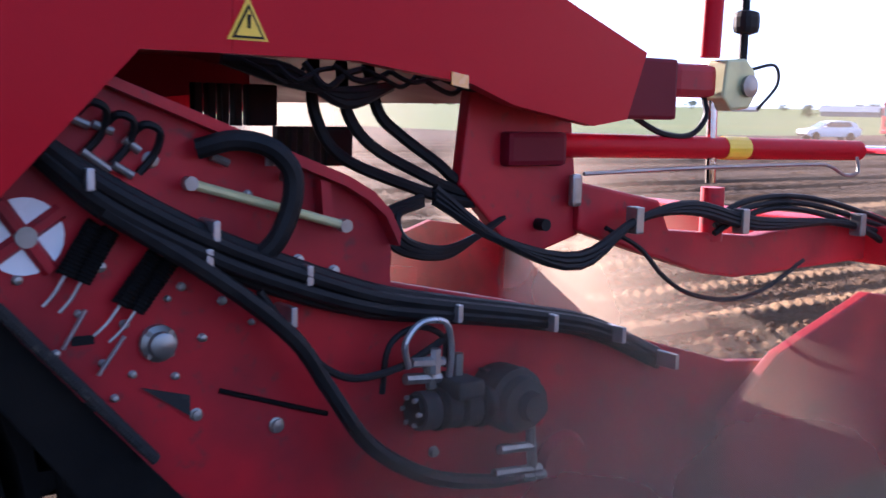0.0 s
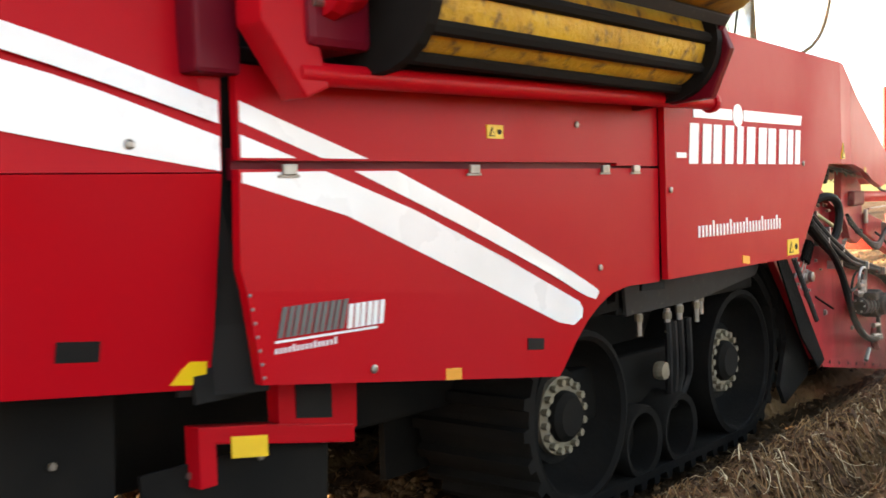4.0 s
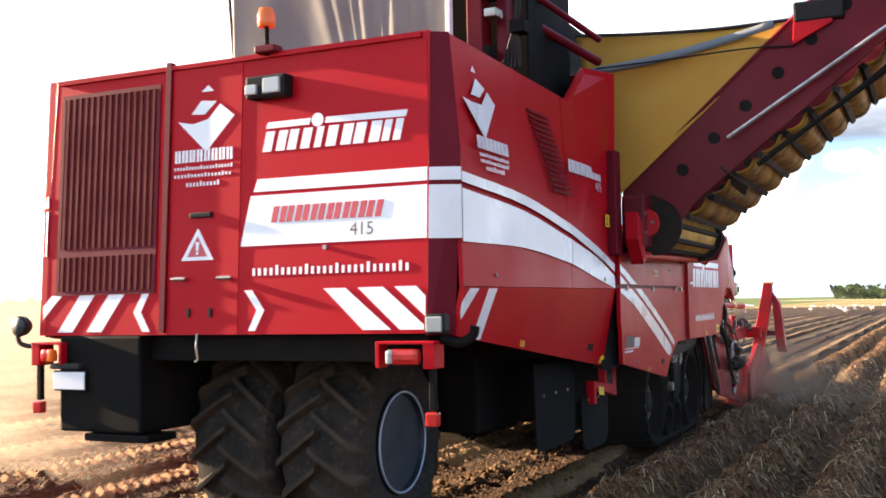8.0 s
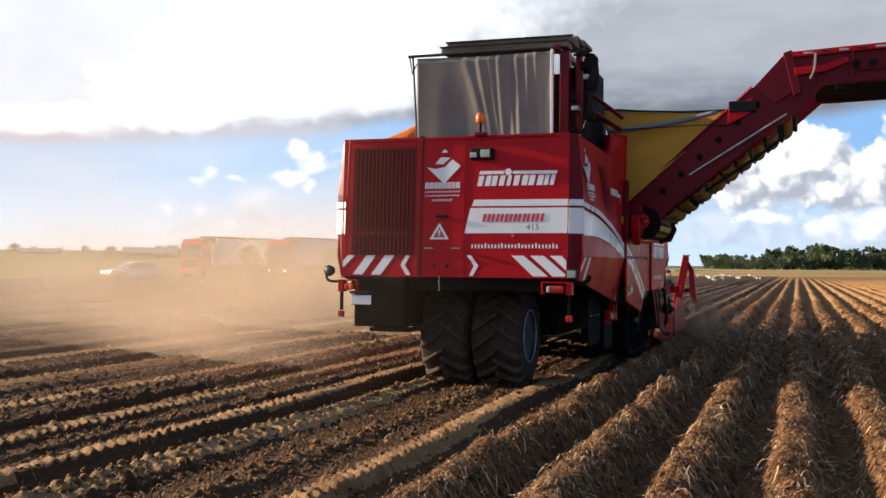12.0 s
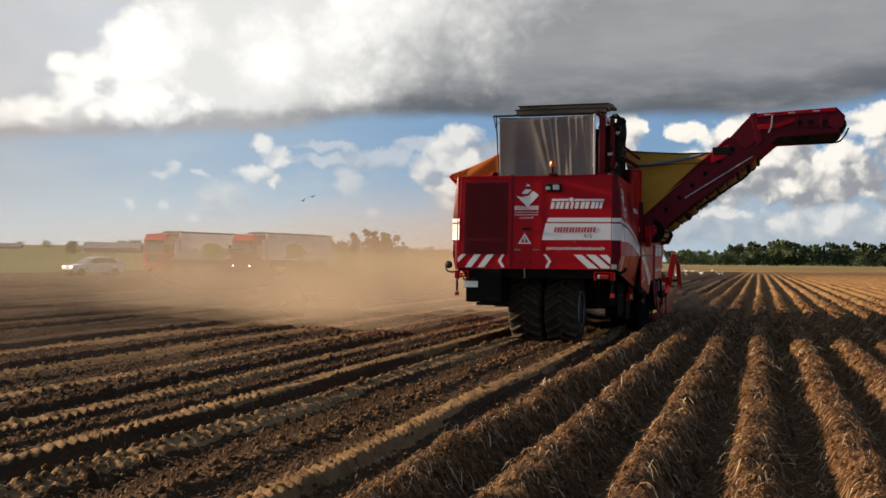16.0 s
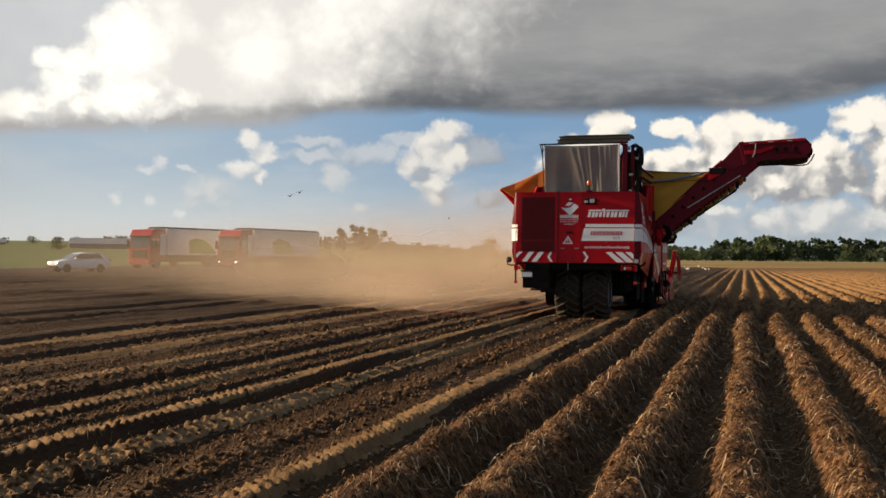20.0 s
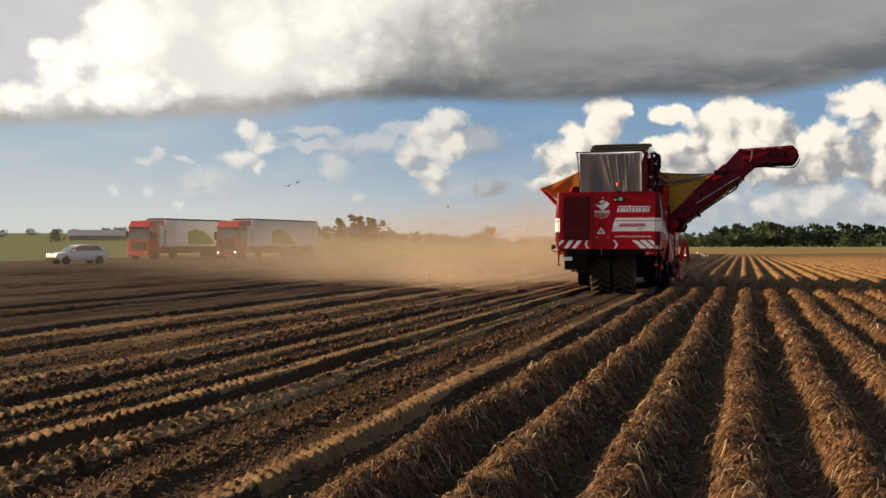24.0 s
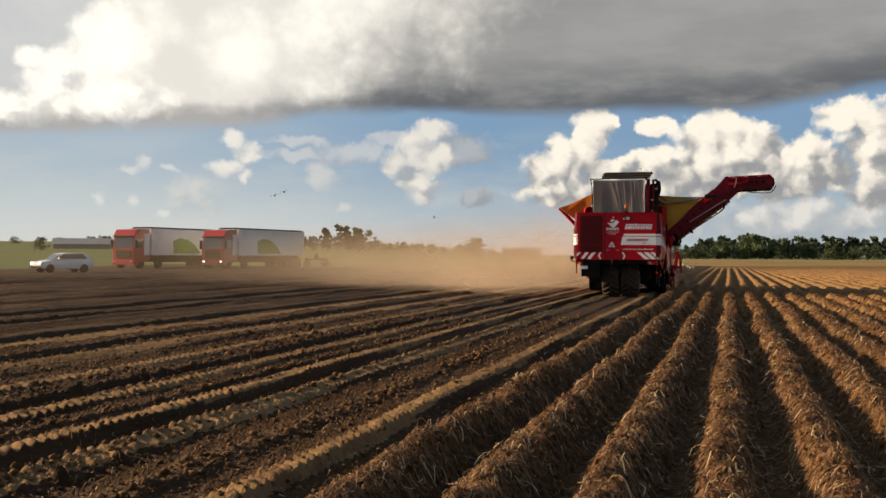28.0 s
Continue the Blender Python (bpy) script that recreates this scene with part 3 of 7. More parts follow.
def build_body():
    H = harvester
    # rear panel, with its door and the posts at the corners
    def plate(name, x0, x1, z0, z1, off=0.0, lean=0.0):
        q = [(x0, rear_y(z0) - off, z0), (x1, rear_y(z0) - off, z0), (x1 + lean, rear_y(z1) - off, z1), (x0 + lean, rear_y(z1) - off, z1)]
        bm = slab(q, 0.03)
        bmesh.ops.bevel(bm, geom=bm.edges[:], offset=0.008, segments=2, affect="EDGES")
        return part(name, bm, RED, H, "glossy red rear panel")
    plate("rear_panel", 0.152, 1.545, 1.49, 3.36)
    plate("rear_panel", -1.60, -0.462, 1.49, 3.36, 0.0)
    door = plate("rear_door", -0.448, 0.140, 1.86, 3.355, 0.006)
    plate("rear_flap", -0.448, 0.140, 1.49, 1.845, 0.004)
    for x in (-0.33, 0.05):
        bm = box(x - 0.045, x + 0.045, rear_y(1.86) - 0.03, rear_y(1.86) - 0.008, 1.845, 1.875, 0.005)
        rod((x - 0.06, rear_y(1.86) - 0.03, 1.86), (x + 0.06, rear_y(1.86) - 0.03, 1.86), 0.012, 8, bm)
        part("hinge", bm, STEEL, door, "zinc-plated hinge")
    part("door_handle", box(-0.25, -0.07, -0.035, 0.0, 2.275, 2.312, 0.008), INK, door, "black recessed handle")
    for x in (-0.25, -0.07):
        part("latch_slot", prism([(x - 0.012, 1.60), (x + 0.012, 1.60), (x + 0.012, 1.66), (x - 0.012, 1.66)], "y", -0.06, -0.045), INK, H)
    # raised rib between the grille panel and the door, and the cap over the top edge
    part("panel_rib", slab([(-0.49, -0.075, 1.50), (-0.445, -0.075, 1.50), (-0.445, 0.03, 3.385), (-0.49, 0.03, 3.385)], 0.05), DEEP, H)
    part("roof_panel", slab([(-1.50, 0.03, 3.358), (1.50, 0.03, 3.358), (1.46, 1.15, 3.40), (-1.46, 1.15, 3.40)], 0.03), RED, H)
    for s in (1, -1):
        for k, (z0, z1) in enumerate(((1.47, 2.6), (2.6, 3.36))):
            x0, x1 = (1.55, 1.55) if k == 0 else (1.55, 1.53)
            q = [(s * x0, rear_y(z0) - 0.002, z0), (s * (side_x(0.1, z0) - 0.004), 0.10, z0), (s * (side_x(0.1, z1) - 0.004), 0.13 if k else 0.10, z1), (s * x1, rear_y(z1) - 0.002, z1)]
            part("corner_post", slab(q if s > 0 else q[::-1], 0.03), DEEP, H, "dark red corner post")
    # grille: a frame, a dark back, upright slats
    for x0, x1, z0, z1 in ((-1.43, -0.575, 2.105, 3.215), (-1.43, -0.575, 1.80, 2.045)):
        fr = bmesh.new()
        for a, b, c, d in ((x0 - .03, x0, z0 - .03, z1 + .03), (x1, x1 + .03, z0 - .03, z1 + .03), (x0, x1, z0 - .03, z0), (x0, x1, z1, z1 + .03)):
            slab([(a, rear_y(c) - 0.012, c), (b, rear_y(c) - 0.012, c), (b, rear_y(d) - 0.012, d), (a, rear_y(d) - 0.012, d)], 0.008, fr)
        g = part("vent_grille", fr, DEEP, H, "dark red ventilation grille with upright slats")
        part("grille_back", slab([(x0, rear_y(z0) - 0.008, z0), (x1, rear_y(z0) - 0.008, z0), (x1, rear_y(z1) - 0.008, z1), (x0, rear_y(z1) - 0.008, z1)], 0.003), SHADEP, g)
        n = 15
        for k in range(n):
            x = x0 + (x1 - x0) * (k + 0.5) / n
            w = 0.014
            bm = slab([(x - w, rear_y(z0) - 0.015, z0), (x + w, rear_y(z0) - 0.017, z0), (x + w, rear_y(z1) - 0.017, z1), (x - w, rear_y(z1) - 0.015, z1)], 0.006)
            part("slat", bm, GRILLE, g)
    # sides: the rear quarter, in an upper and a lower field, with the split line
    for s in (1, -1):
        on_side("side_panel", [(0.10, 1.765), (2.235, 1.765), (2.235, 3.31), (0.13, 3.345)], RED, 0, label="glossy red side panel", thick=0.03, s=s)
        on_side("side_panel", [(2.247, 1.765), (3.46, 1.765), (3.50, 3.72), (3.02, 3.70), (2.42, 3.30), (2.247, 3.31)], RED, 0, label="glossy red side panel", thick=0.03, s=s)
        on_side("side_panel", [(0.10, 1.46), (3.485, 1.07), (3.485, 1.25), (3.46, 1.76), (0.10, 1.76)], RED, 0, label="glossy red lower side panel", thick=0.03, s=s)
        # middle door and the field over it
        on_side("side_door", [(3.50, 1.772), (3.49, 1.46), (3.51, 1.39), (3.567, 1.083), (5.29, 0.845), (5.33, 0.88), (5.43, 0.99), (5.52, 1.07), (5.62, 1.13), (5.74, 1.18), (5.89, 1.20),
                              (6.212, 1.195), (6.212, 1.772)], RED, 0, label="red side door with a cut-out over the track", thick=0.035, s=s)
        on_side("side_panel", [(3.50, 1.80), (5.80, 1.80), (5.80, 1.785), (6.212, 1.785), (6.212, 2.10), (3.50, 2.10)], RED, 0.0, thick=0.03, label="red side panel under the elevator", s=s)
        # front field
        on_side("side_panel", [(6.225, 1.205), (8.00, 1.205), (8.56, 1.80), (8.80, 1.80), (8.80, 2.50), (6.225, 2.55)], RED, 0, label="red front side panel", thick=0.035, s=s)
        on_side("neck_panel", [(8.802, 1.80), (9.20, 1.80), (9.64, 1.75), (9.82, 1.69), (10.22, 1.625), (10.40, 1.65), (10.50, 1.89), (10.09, 2.03), (9.36, 2.29), (8.90, 2.495), (8.802, 2.50)], RED, 0,
                label="red tapering neck panel", thick=0.05, s=s)
        # dark gap strips behind the panel joints
        on_side("panel_joint", [(3.40, 1.05), (3.64, 1.05), (3.60, 2.05), (3.40, 2.05)], INK, -0.05, thick=0.02, s=s)
        on_side("panel_joint", [(6.14, 1.15), (6.30, 1.15), (6.30, 2.5), (6.14, 2.5)], INK, -0.06, thick=0.02, s=s)
        on_side("panel_joint", [(3.5, 1.74), (6.2, 1.74), (6.2, 1.84), (3.5, 1.84)], DEEP, -0.04, thick=0.02, s=s)
    # dark filler boxes that close the body; near black stands for shade inside
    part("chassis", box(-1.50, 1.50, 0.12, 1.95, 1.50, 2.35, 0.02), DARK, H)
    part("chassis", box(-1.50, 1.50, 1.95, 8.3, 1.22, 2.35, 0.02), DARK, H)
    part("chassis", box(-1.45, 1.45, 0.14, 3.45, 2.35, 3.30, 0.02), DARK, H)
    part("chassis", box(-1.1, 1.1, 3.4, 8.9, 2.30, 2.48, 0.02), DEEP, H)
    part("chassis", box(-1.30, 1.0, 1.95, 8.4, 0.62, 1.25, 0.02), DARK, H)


def build_film():
    """White film, reflectors and stickers."""
    for s in (1, -1):
        put = lambda n, p, m, **k: on_side(n, p, m, 0.004, s=s, **k)
        put("white_stripe", strip([(0.10, 2.475), (1.2, 2.415), (2.235, 2.27)], [(0.10, 2.41), (1.2, 2.345), (2.235, 2.195)]), WHITE)
        put("white_stripe", strip([(2.247, 2.268), (2.9, 2.13), (3.455, 1.985)], [(2.247, 2.193), (2.9, 2.055), (3.455, 1.915)]), WHITE)
        put("white_stripe", strip([(0.10, 2.37), (1.2, 2.30), (2.235, 2.15)], [(0.10, 2.04), (1.2, 2.04), (2.235, 1.958)]), WHITE)
        put("white_stripe", strip([(2.247, 2.148), (2.9, 2.03), (3.455, 1.875)], [(2.247, 1.956), (2.9, 1.85), (3.455, 1.768)]), WHITE)
        put("white_stripe", [(3.51, 1.985), (4.08, 1.808), (3.86, 1.808), (3.51, 1.92)], WHITE)
        put("white_stripe", [(3.51, 1.88), (3.74, 1.808), (3.51, 1.808)], WHITE)
        put("white_stripe", [(3.51, 1.762), (3.87, 1.765), (4.32, 1.62), (4.86, 1.41), (5.44, 1.17), (5.475, 1.135), (5.47, 1.095), (5.40, 1.065), (5.28, 1.09), (4.70, 1.32), (3.97, 1.61), (3.51, 1.73)], WHITE)
        put("white_stripe", strip([(4.23, 1.765), (4.72, 1.58), (5.19, 1.39), (5.57, 1.225), (5.61, 1.19)], [(4.01, 1.765), (4.68, 1.52), (5.2, 1.315), (5.47, 1.20), (5.585, 1.165)]), WHITE)
        for a in (0.17, 0.42):
            put("hazard_stripe", [(a - 0.06, 1.47 - 0.115 * (a - 0.1)), (a + 0.07, 1.47 - 0.115 * a), (a + 0.22, 1.752), (a + 0.08, 1.752)] if a > 0.2 else
                [(0.105, 1.60), (0.105, 1.752), (0.36, 1.752), (0.26, 1.752), (0.12, 1.50)][:1] + [(0.13, 1.56), (0.335, 1.752), (0.20, 1.752), (0.105, 1.66)], WHITE)
        # word marks as plain blocks, with the bar and ball over the front one
        fput = lambda n, p, m, **k: on_side(n, [(a + 0.055, b - 0.005) for a, b in p], m, 0.004, s=s, **k)
        fput("logo_bar", [(6.49, 2.045), (6.97, 2.045), (6.97, 2.105), (6.49, 2.105)], WHITE)
        fput("logo_bar", [(7.13, 2.045), (8.0, 2.045), (8.02, 2.108), (7.13, 2.108)], WHITE)
        fput("logo_ball", disc_pts(7.05, 2.075, 0.065, 20), WHITE)
        letters(fput, 6.43, 1.80, 1.54, 0.215, 6, WHITE, 0.10, 0.12, widths=[1.1, 1.1, 0.55, 1.2, 1.2, 0.85])
        fput("logo_dash", [(6.29, 1.83), (6.40, 1.83), (6.40, 1.858), (6.29, 1.858)], WHITE)
        letters(fput, 6.52, 1.405, 1.13, 0.085, 26, WHITE, 0.0, 0.30)
        # the side word marks, the diamond sign with its lines
        put("diamond_sign", [(0.22, 2.96), (0.52, 2.73), (0.76, 2.99), (0.64, 3.06), (0.52, 2.955), (0.36, 2.95)], WHITE)
        put("diamond_sign", [(0.36, 3.0), (0.50, 3.0), (0.60, 3.075), (0.46, 3.12)], WHITE)
        put("diamond_sign", [(0.40, 3.16), (0.47, 3.16), (0.435, 3.20)], WHITE)
        letters(put, 0.38, 2.655, 0.53, 0.085, 8, WHITE, 0.0, 0.3)
        letters(put, 0.40, 2.605, 0.50, 0.028, 18, WHITE, 0.0, 0.4)
        letters(put, 0.41, 2.565, 0.49, 0.028, 15, WHITE, 0.0, 0.4)
        letters(put, 0.50, 2.52, 0.32, 0.034, 10, WHITE, 0.0, 0.4)
        letters(put, 2.24, 2.70, 0.88, 0.105, 7, WHITE, 0.2, 0.14)
        if s > 0:
            numerals("415", lambda u, v: (side_x(u, v) + 0.005, u, v), 2.93, 2.60, 0.085, WHITE)
        letters(put, 3.63, 1.225, 0.30, 0.10, 5, GREYP, 0.25, 0.15)
        letters(put, 3.95, 1.22, 0.18, 0.085, 3, WHITE, 0.1, 0.15)
        put("logo_bar", [(3.62, 1.21), (4.10, 1.205), (4.10, 1.213), (3.62, 1.218)], WHITE)
        letters(put, 3.62, 1.175, 0.28, 0.024, 15, WHITE, 0.0, 0.4)
        # stickers and reflectors
        def sticker(y0, y1, z0, z1):
            st = on_side("warning_sticker", [(y0, z0), (y1, z0), (y1, z1), (y0, z1)], STICK, 0.004, s=s, label="small yellow warning sticker")
            w, h = y1 - y0, z1 - z0
            on_side("pictogram", [(y0 + .1 * w, z0 + .15 * h), (y0 + .48 * w, z0 + .15 * h), (y0 + .29 * w, z0 + .85 * h)], INK, 0.007, st, s=s, thick=0.002)
            on_side("pictogram", [(y0 + .17 * w, z0 + .22 * h), (y0 + .41 * w, z0 + .22 * h), (y0 + .29 * w, z0 + .66 * h)], STICK, 0.0085, st, s=s, thick=0.001)
            on_side("pictogram", disc_pts(y0 + .74 * w, z0 + .5 * h, .13 * w, 7, .2 * h), INK, 0.007, st, s=s, thick=0.002)
        sticker(7.80, 7.98, 1.225, 1.325), sticker(4.78, 4.89, 1.895, 1.95), sticker(3.20, 3.38, 2.31, 2.42)
        for y, z in ((7.13, 1.225), (4.49, 0.955), (1.25, 1.345)):
            put("reflector", [(y, z), (y + 0.095, z - 0.012), (y + 0.095, z + 0.035), (y, z + 0.045)], AMBERP, label="amber reflector")
        put("grip_slot", [(5.04, 1.0), (5.16, 0.985), (5.16, 1.035), (5.04, 1.05)], INK, label="black grip recess")
        put("grip_slot", [(2.93, 1.235), (3.07, 1.22), (3.07, 1.28), (2.93, 1.295)], INK, label="black grip recess")
        put("warning_sticker", [(3.33, 1.106), (3.467, 1.086), (3.464, 1.164), (3.40, 1.172), (3.37, 1.15)], STICK)
        for y, z in ((8.08, 1.80), (6.27, 1.66), (4.08, 1.06), (3.13, 1.845), (5.62, 1.31), (0.62, 1.84), (5.45, 1.97)):
            bm = lathe([(0.0001, 0), (0.016, 0), (0.016, 0.006), (0.008, 0.009), (0.0001, 0.009)], "x", 12)
            ob = part("panel_screw", bm, STEEL, H_())
            ob.location = (s * (side_x(y, z) + 0.003), y, z)
        for k in range(7):
            yy, zz = 3.508 + 0.009 * k, 1.375 - 0.045 * k
            ob = part("edge_rivet", lathe([(0.0001, 0), (0.007, 0), (0.004, 0.004), (0.0001, 0.004)], "x", 8), STEEL, H_())
            ob.location = (s * (side_x(yy, zz) + 0.002), yy + 0.012, zz)
        for y in (3.70, 4.68, 5.68, 5.97):
            bm = box(side_x(y, 1.76) + .002, side_x(y, 1.76) + .018, y - 0.03, y + 0.03, 1.752, 1.788, 0.004)
            box(side_x(y, 1.76) + .002, side_x(y, 1.76) + .012, y - 0.045, y + 0.045, 1.744, 1.754, 0.003, bm)
            if s < 0:
                bmesh.ops.scale(bm, verts=bm.verts, vec=(-1, 1, 1))
            part("hinge", bm, STEEL, H_(), "zinc-plated hinge")
    # slanted louvres in the side
    for s in (1, -1):
        for k in range(15):
            z = 2.50 + k * 0.040
            a = 1.62 - (k - 7) * 0.030
            on_side("louvre", [(a, z), (a + 0.46, z), (a + 0.45, z + 0.020), (a - 0.01, z + 0.020)], DEEP, 0.004, thick=0.006, s=s)
    # rear film
    put = lambda n, p, m, **k: on_rear(n, p, m, **k)
    put("logo_bar", [(0.345, 2.845), (0.68, 2.845), (0.695, 2.888), (0.36, 2.888)], WHITE)
    put("logo_bar", [(0.80, 2.845), (1.39, 2.835), (1.405, 2.878), (0.81, 2.885)], WHITE)
    put("logo_ball", disc_pts(0.745, 2.872, 0.045, 18), WHITE)
    letters(put, 0.32, 2.69, 1.03, 0.135, 6, WHITE, 0.22, 0.12, widths=[1.1, 1.1, 0.55, 1.2, 1.2, 0.85])
    put("white_stripe", [(0.255, 2.425), (1.54, 2.42), (1.54, 2.505), (0.285, 2.51)], WHITE)
    put("white_stripe", [(0.160, 2.065), (1.54, 2.065), (1.54, 2.395), (0.235, 2.40)], WHITE)
    red_put = lambda n, p, m, **k: on_rear(n, p, m, off=0.008)
    letters(red_put, 0.40, 2.215, 0.82, 0.105, 7, REDP, 0.22, 0.13)
    numerals("415", lambda u, v: (u, rear_y(v) - 0.009, v), 1.00, 2.105, 0.085, GREYP)
    letters(put, 0.26, 1.868, 1.17, 0.065, 26, WHITE, 0.0, 0.35)
    off = lambda n, p, m, **k: on_rear(n, p, m, off=0.010)
    off("diamond_sign", [(-0.385, 2.955), (-0.14, 2.73), (0.09, 2.965), (-0.03, 3.055), (-0.13, 2.955), (-0.26, 2.93)], WHITE)
    off("diamond_sign", [(-0.27, 3.0), (-0.16, 2.99), (-0.06, 3.075), (-0.19, 3.09)], WHITE)
    off("diamond_sign", [(-0.19, 3.15), (-0.09, 3.15), (-0.135, 3.195)], WHITE)
    letters(off, -0.405, 2.665, 0.485, 0.085, 8, WHITE, 0.0, 0.3)
    letters(off, -0.405, 2.612, 0.49, 0.028, 20, WHITE, 0.0, 0.4)
    letters(off, -0.405, 2.560, 0.48, 0.028, 17, WHITE, 0.0, 0.4)
    letters(off, -0.30, 2.495, 0.28, 0.036, 10, WHITE, 0.0, 0.4)
    tri = [(-0.325, 1.985), (-0.055, 1.985), (-0.19, 2.205)]
    off("warning_triangle", tri, WHITE, label="white warning triangle")
    on_rear("triangle_field", [(-0.275, 2.01), (-0.105, 2.01), (-0.19, 2.15)], REDP, off=0.0115, thick=0.002)
    on_rear("triangle_mark", [(-0.20, 2.05), (-0.18, 2.05), (-0.175, 2.11), (-0.205, 2.11)], WHITE, off=0.013, thick=0.002)
    on_rear("triangle_mark", [(-0.20, 2.025), (-0.18, 2.025), (-0.18, 2.042), (-0.20, 2.042)], WHITE, off=0.013, thick=0.002)
    for a in (-1.57, -1.36, -1.09):
        if a < -1.5:
            p = [(-1.575, 1.60), (-1.40, 1.772), (-1.50, 1.772), (-1.585, 1.69)]
        else:
            p = [(a - 0.07, 1.505), (a + 0.07, 1.505), (a + 0.27, 1.772), (a + 0.13, 1.772)]
        put("hazard_stripe", p, WHITE)
    put("hazard_stripe", [(-0.60, 1.772), (-0.66, 1.772), (-0.735, 1.64), (-0.65, 1.505), (-0.585, 1.505), (-0.67, 1.64)], WHITE)
    put("hazard_stripe", [(0.20, 1.772), (0.26, 1.772), (0.36, 1.64), (0.29, 1.505), (0.235, 1.505), (0.30, 1.64)], WHITE)
    for a in (0.81, 1.06, 1.32):
        p = [(a, 1.772), (a + 0.16, 1.772), (min(a + 0.49, 1.535), 1.505 if a < 1.3 else 1.60), (min(a + 0.29, 1.535), 1.505 if a < 1.3 else 1.69)]
        if a > 1.3:
            p = [(1.32, 1.772), (1.47, 1.772), (1.535, 1.71), (1.535, 1.585)]
        if a == 1.06:
            p = [(1.06, 1.772), (1.24, 1.772), (1.525, 1.535), (1.525, 1.505), (1.36, 1.505)]
        put("hazard_stripe", p, WHITE)
    # the corner posts carry the stripe on
    for s in (1, -1):
        for z0, z1, m in ((2.42, 2.50, WHITE), (2.06, 2.39, WHITE)):
            q = [(s * 1.560, rear_y(z0) - 0.016, z0), (s * 1.734, 0.084, z0), (s * 1.734, 0.084, z1), (s * 1.560, rear_y(z1) - 0.016, z1)]
            part("white_stripe", slab(q if s > 0 else q[::-1], 0.004), m, harvester)


def H_():
    return harvester


def build_rear_gear():
    H = harvester
    # beacon, work lamp with its cast, lower black box, number plate without writing, tail lamps
    b = part("beacon", lathe([(0.001, 3.53), (0.055, 3.53), (0.062, 3.55), (0.06, 3.62), (0.045, 3.655), (0.001, 3.66)], "z", 20), LAMPO, H, "orange rotating beacon", True)
    b.location = (0.36, 0.02, 0)
    c = part("beacon_stem", rod((0.36, 0.02, 3.34), (0.36, 0.02, 3.53), 0.018, 10), DARK, H)
    part("beacon_foot", box(0.29, 0.45, -0.03, 0.08, 3.35, 3.40, 0.01), DEEP, H)
    w = part("work_lamp", box(0.24, 0.55, -0.06, 0.06, 3.04, 3.19, 0.015), INK, H, "black twin work lamp")
    part("lens", box(0.25, 0.34, -0.085, -0.055, 3.06, 3.13, 0.01), LAMPW, w), part("lens", box(0.39, 0.52, -0.085, -0.055, 3.06, 3.165, 0.01), LAMPW, w)
    part("plate_screw", rod((0.82, -0.01, 2.035), (0.82, -0.035, 2.035), 0.016, 10), STEEL, H)
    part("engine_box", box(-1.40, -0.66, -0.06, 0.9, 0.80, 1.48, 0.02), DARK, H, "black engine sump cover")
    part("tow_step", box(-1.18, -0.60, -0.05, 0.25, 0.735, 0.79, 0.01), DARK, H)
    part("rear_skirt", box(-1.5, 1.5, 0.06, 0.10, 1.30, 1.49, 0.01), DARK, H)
    n = part("plate_holder", box(-1.43, -1.13, -0.09, -0.06, 1.09, 1.235, 0.006), INK, H)
    part("number_plate", box(-1.425, -1.135, -0.098, -0.088, 1.10, 1.225, 0.004), WHITE, n, "blank white number plate")
    part("pull_chain", tube([(-0.18, -0.05, 1.49), (-0.18, -0.06, 1.40), (-0.175, -0.05, 1.32), (-0.20, -0.05, 1.30)], 0.008, 6), STEEL, H)
    for s in (1, -1):
        x0 = 1.225 if s > 0 else 1.33
        arm = part("lamp_bracket", box(s * x0, s * 1.62, -0.12, 0.04, 1.418, 1.436, 0.004), RED, H, "folded red lamp bracket")
        part("bracket_leg", box(s * x0, s * (x0 + .025), -0.12, 0.0, 1.275, 1.42, 0.004), RED, arm)
        part("bracket_post", box(s * 1.545, s * 1.62, -0.115, 0.03, 1.27, 1.42, 0.006), RED, arm)
        tl = part("tail_lamp", box(s * (x0 + .085), s * 1.525, -0.135, -0.07, 1.292, 1.392, 0.035), LAMPR, arm, "red tail lamp")
        part("turn_lamp", box(s * (x0 + .07), s * (x0 + .125), -0.138, -0.075, 1.297, 1.387, 0.022), LAMPW if s > 0 else LAMPO, tl, "pale lens")
        part("lamp_arm", box(s * 1.565, s * 1.605, -0.08, -0.04, 1.02, 1.30, 0.006), DARK, H)
        l = part("marker_lamp", box(s * 1.545, s * 1.625, -0.10, -0.04, 0.925, 1.01, 0.012), LAMPR, H, "orange-red marker lamp")
    sp = part("reversing_lamp", box(1.55, 1.68, -0.10, 0.0, 1.48, 1.60, 0.02), INK, H, "small black reversing lamp")
    part("lens", box(1.56, 1.67, -0.108, -0.095, 1.49, 1.585, 0.01), LAMPW, sp)
    part("lamp_bracket", tube([(1.62, -0.02, 1.45), (1.72, 0.02, 1.42), (1.80, 0.05, 1.46), (1.82, 0.05, 1.52)], 0.03, 8), DARK, H)
    rl = part("reversing_lamp", lathe([(0.001, 0.10), (0.045, 0.09), (0.07, 0.05), (0.078, 0.0), (0.066, -0.005), (0.001, -0.012)], "y", 18), INK, H, "round black work lamp on a bent bracket", True)
    rl.location = (-1.76, -0.10, 1.555)
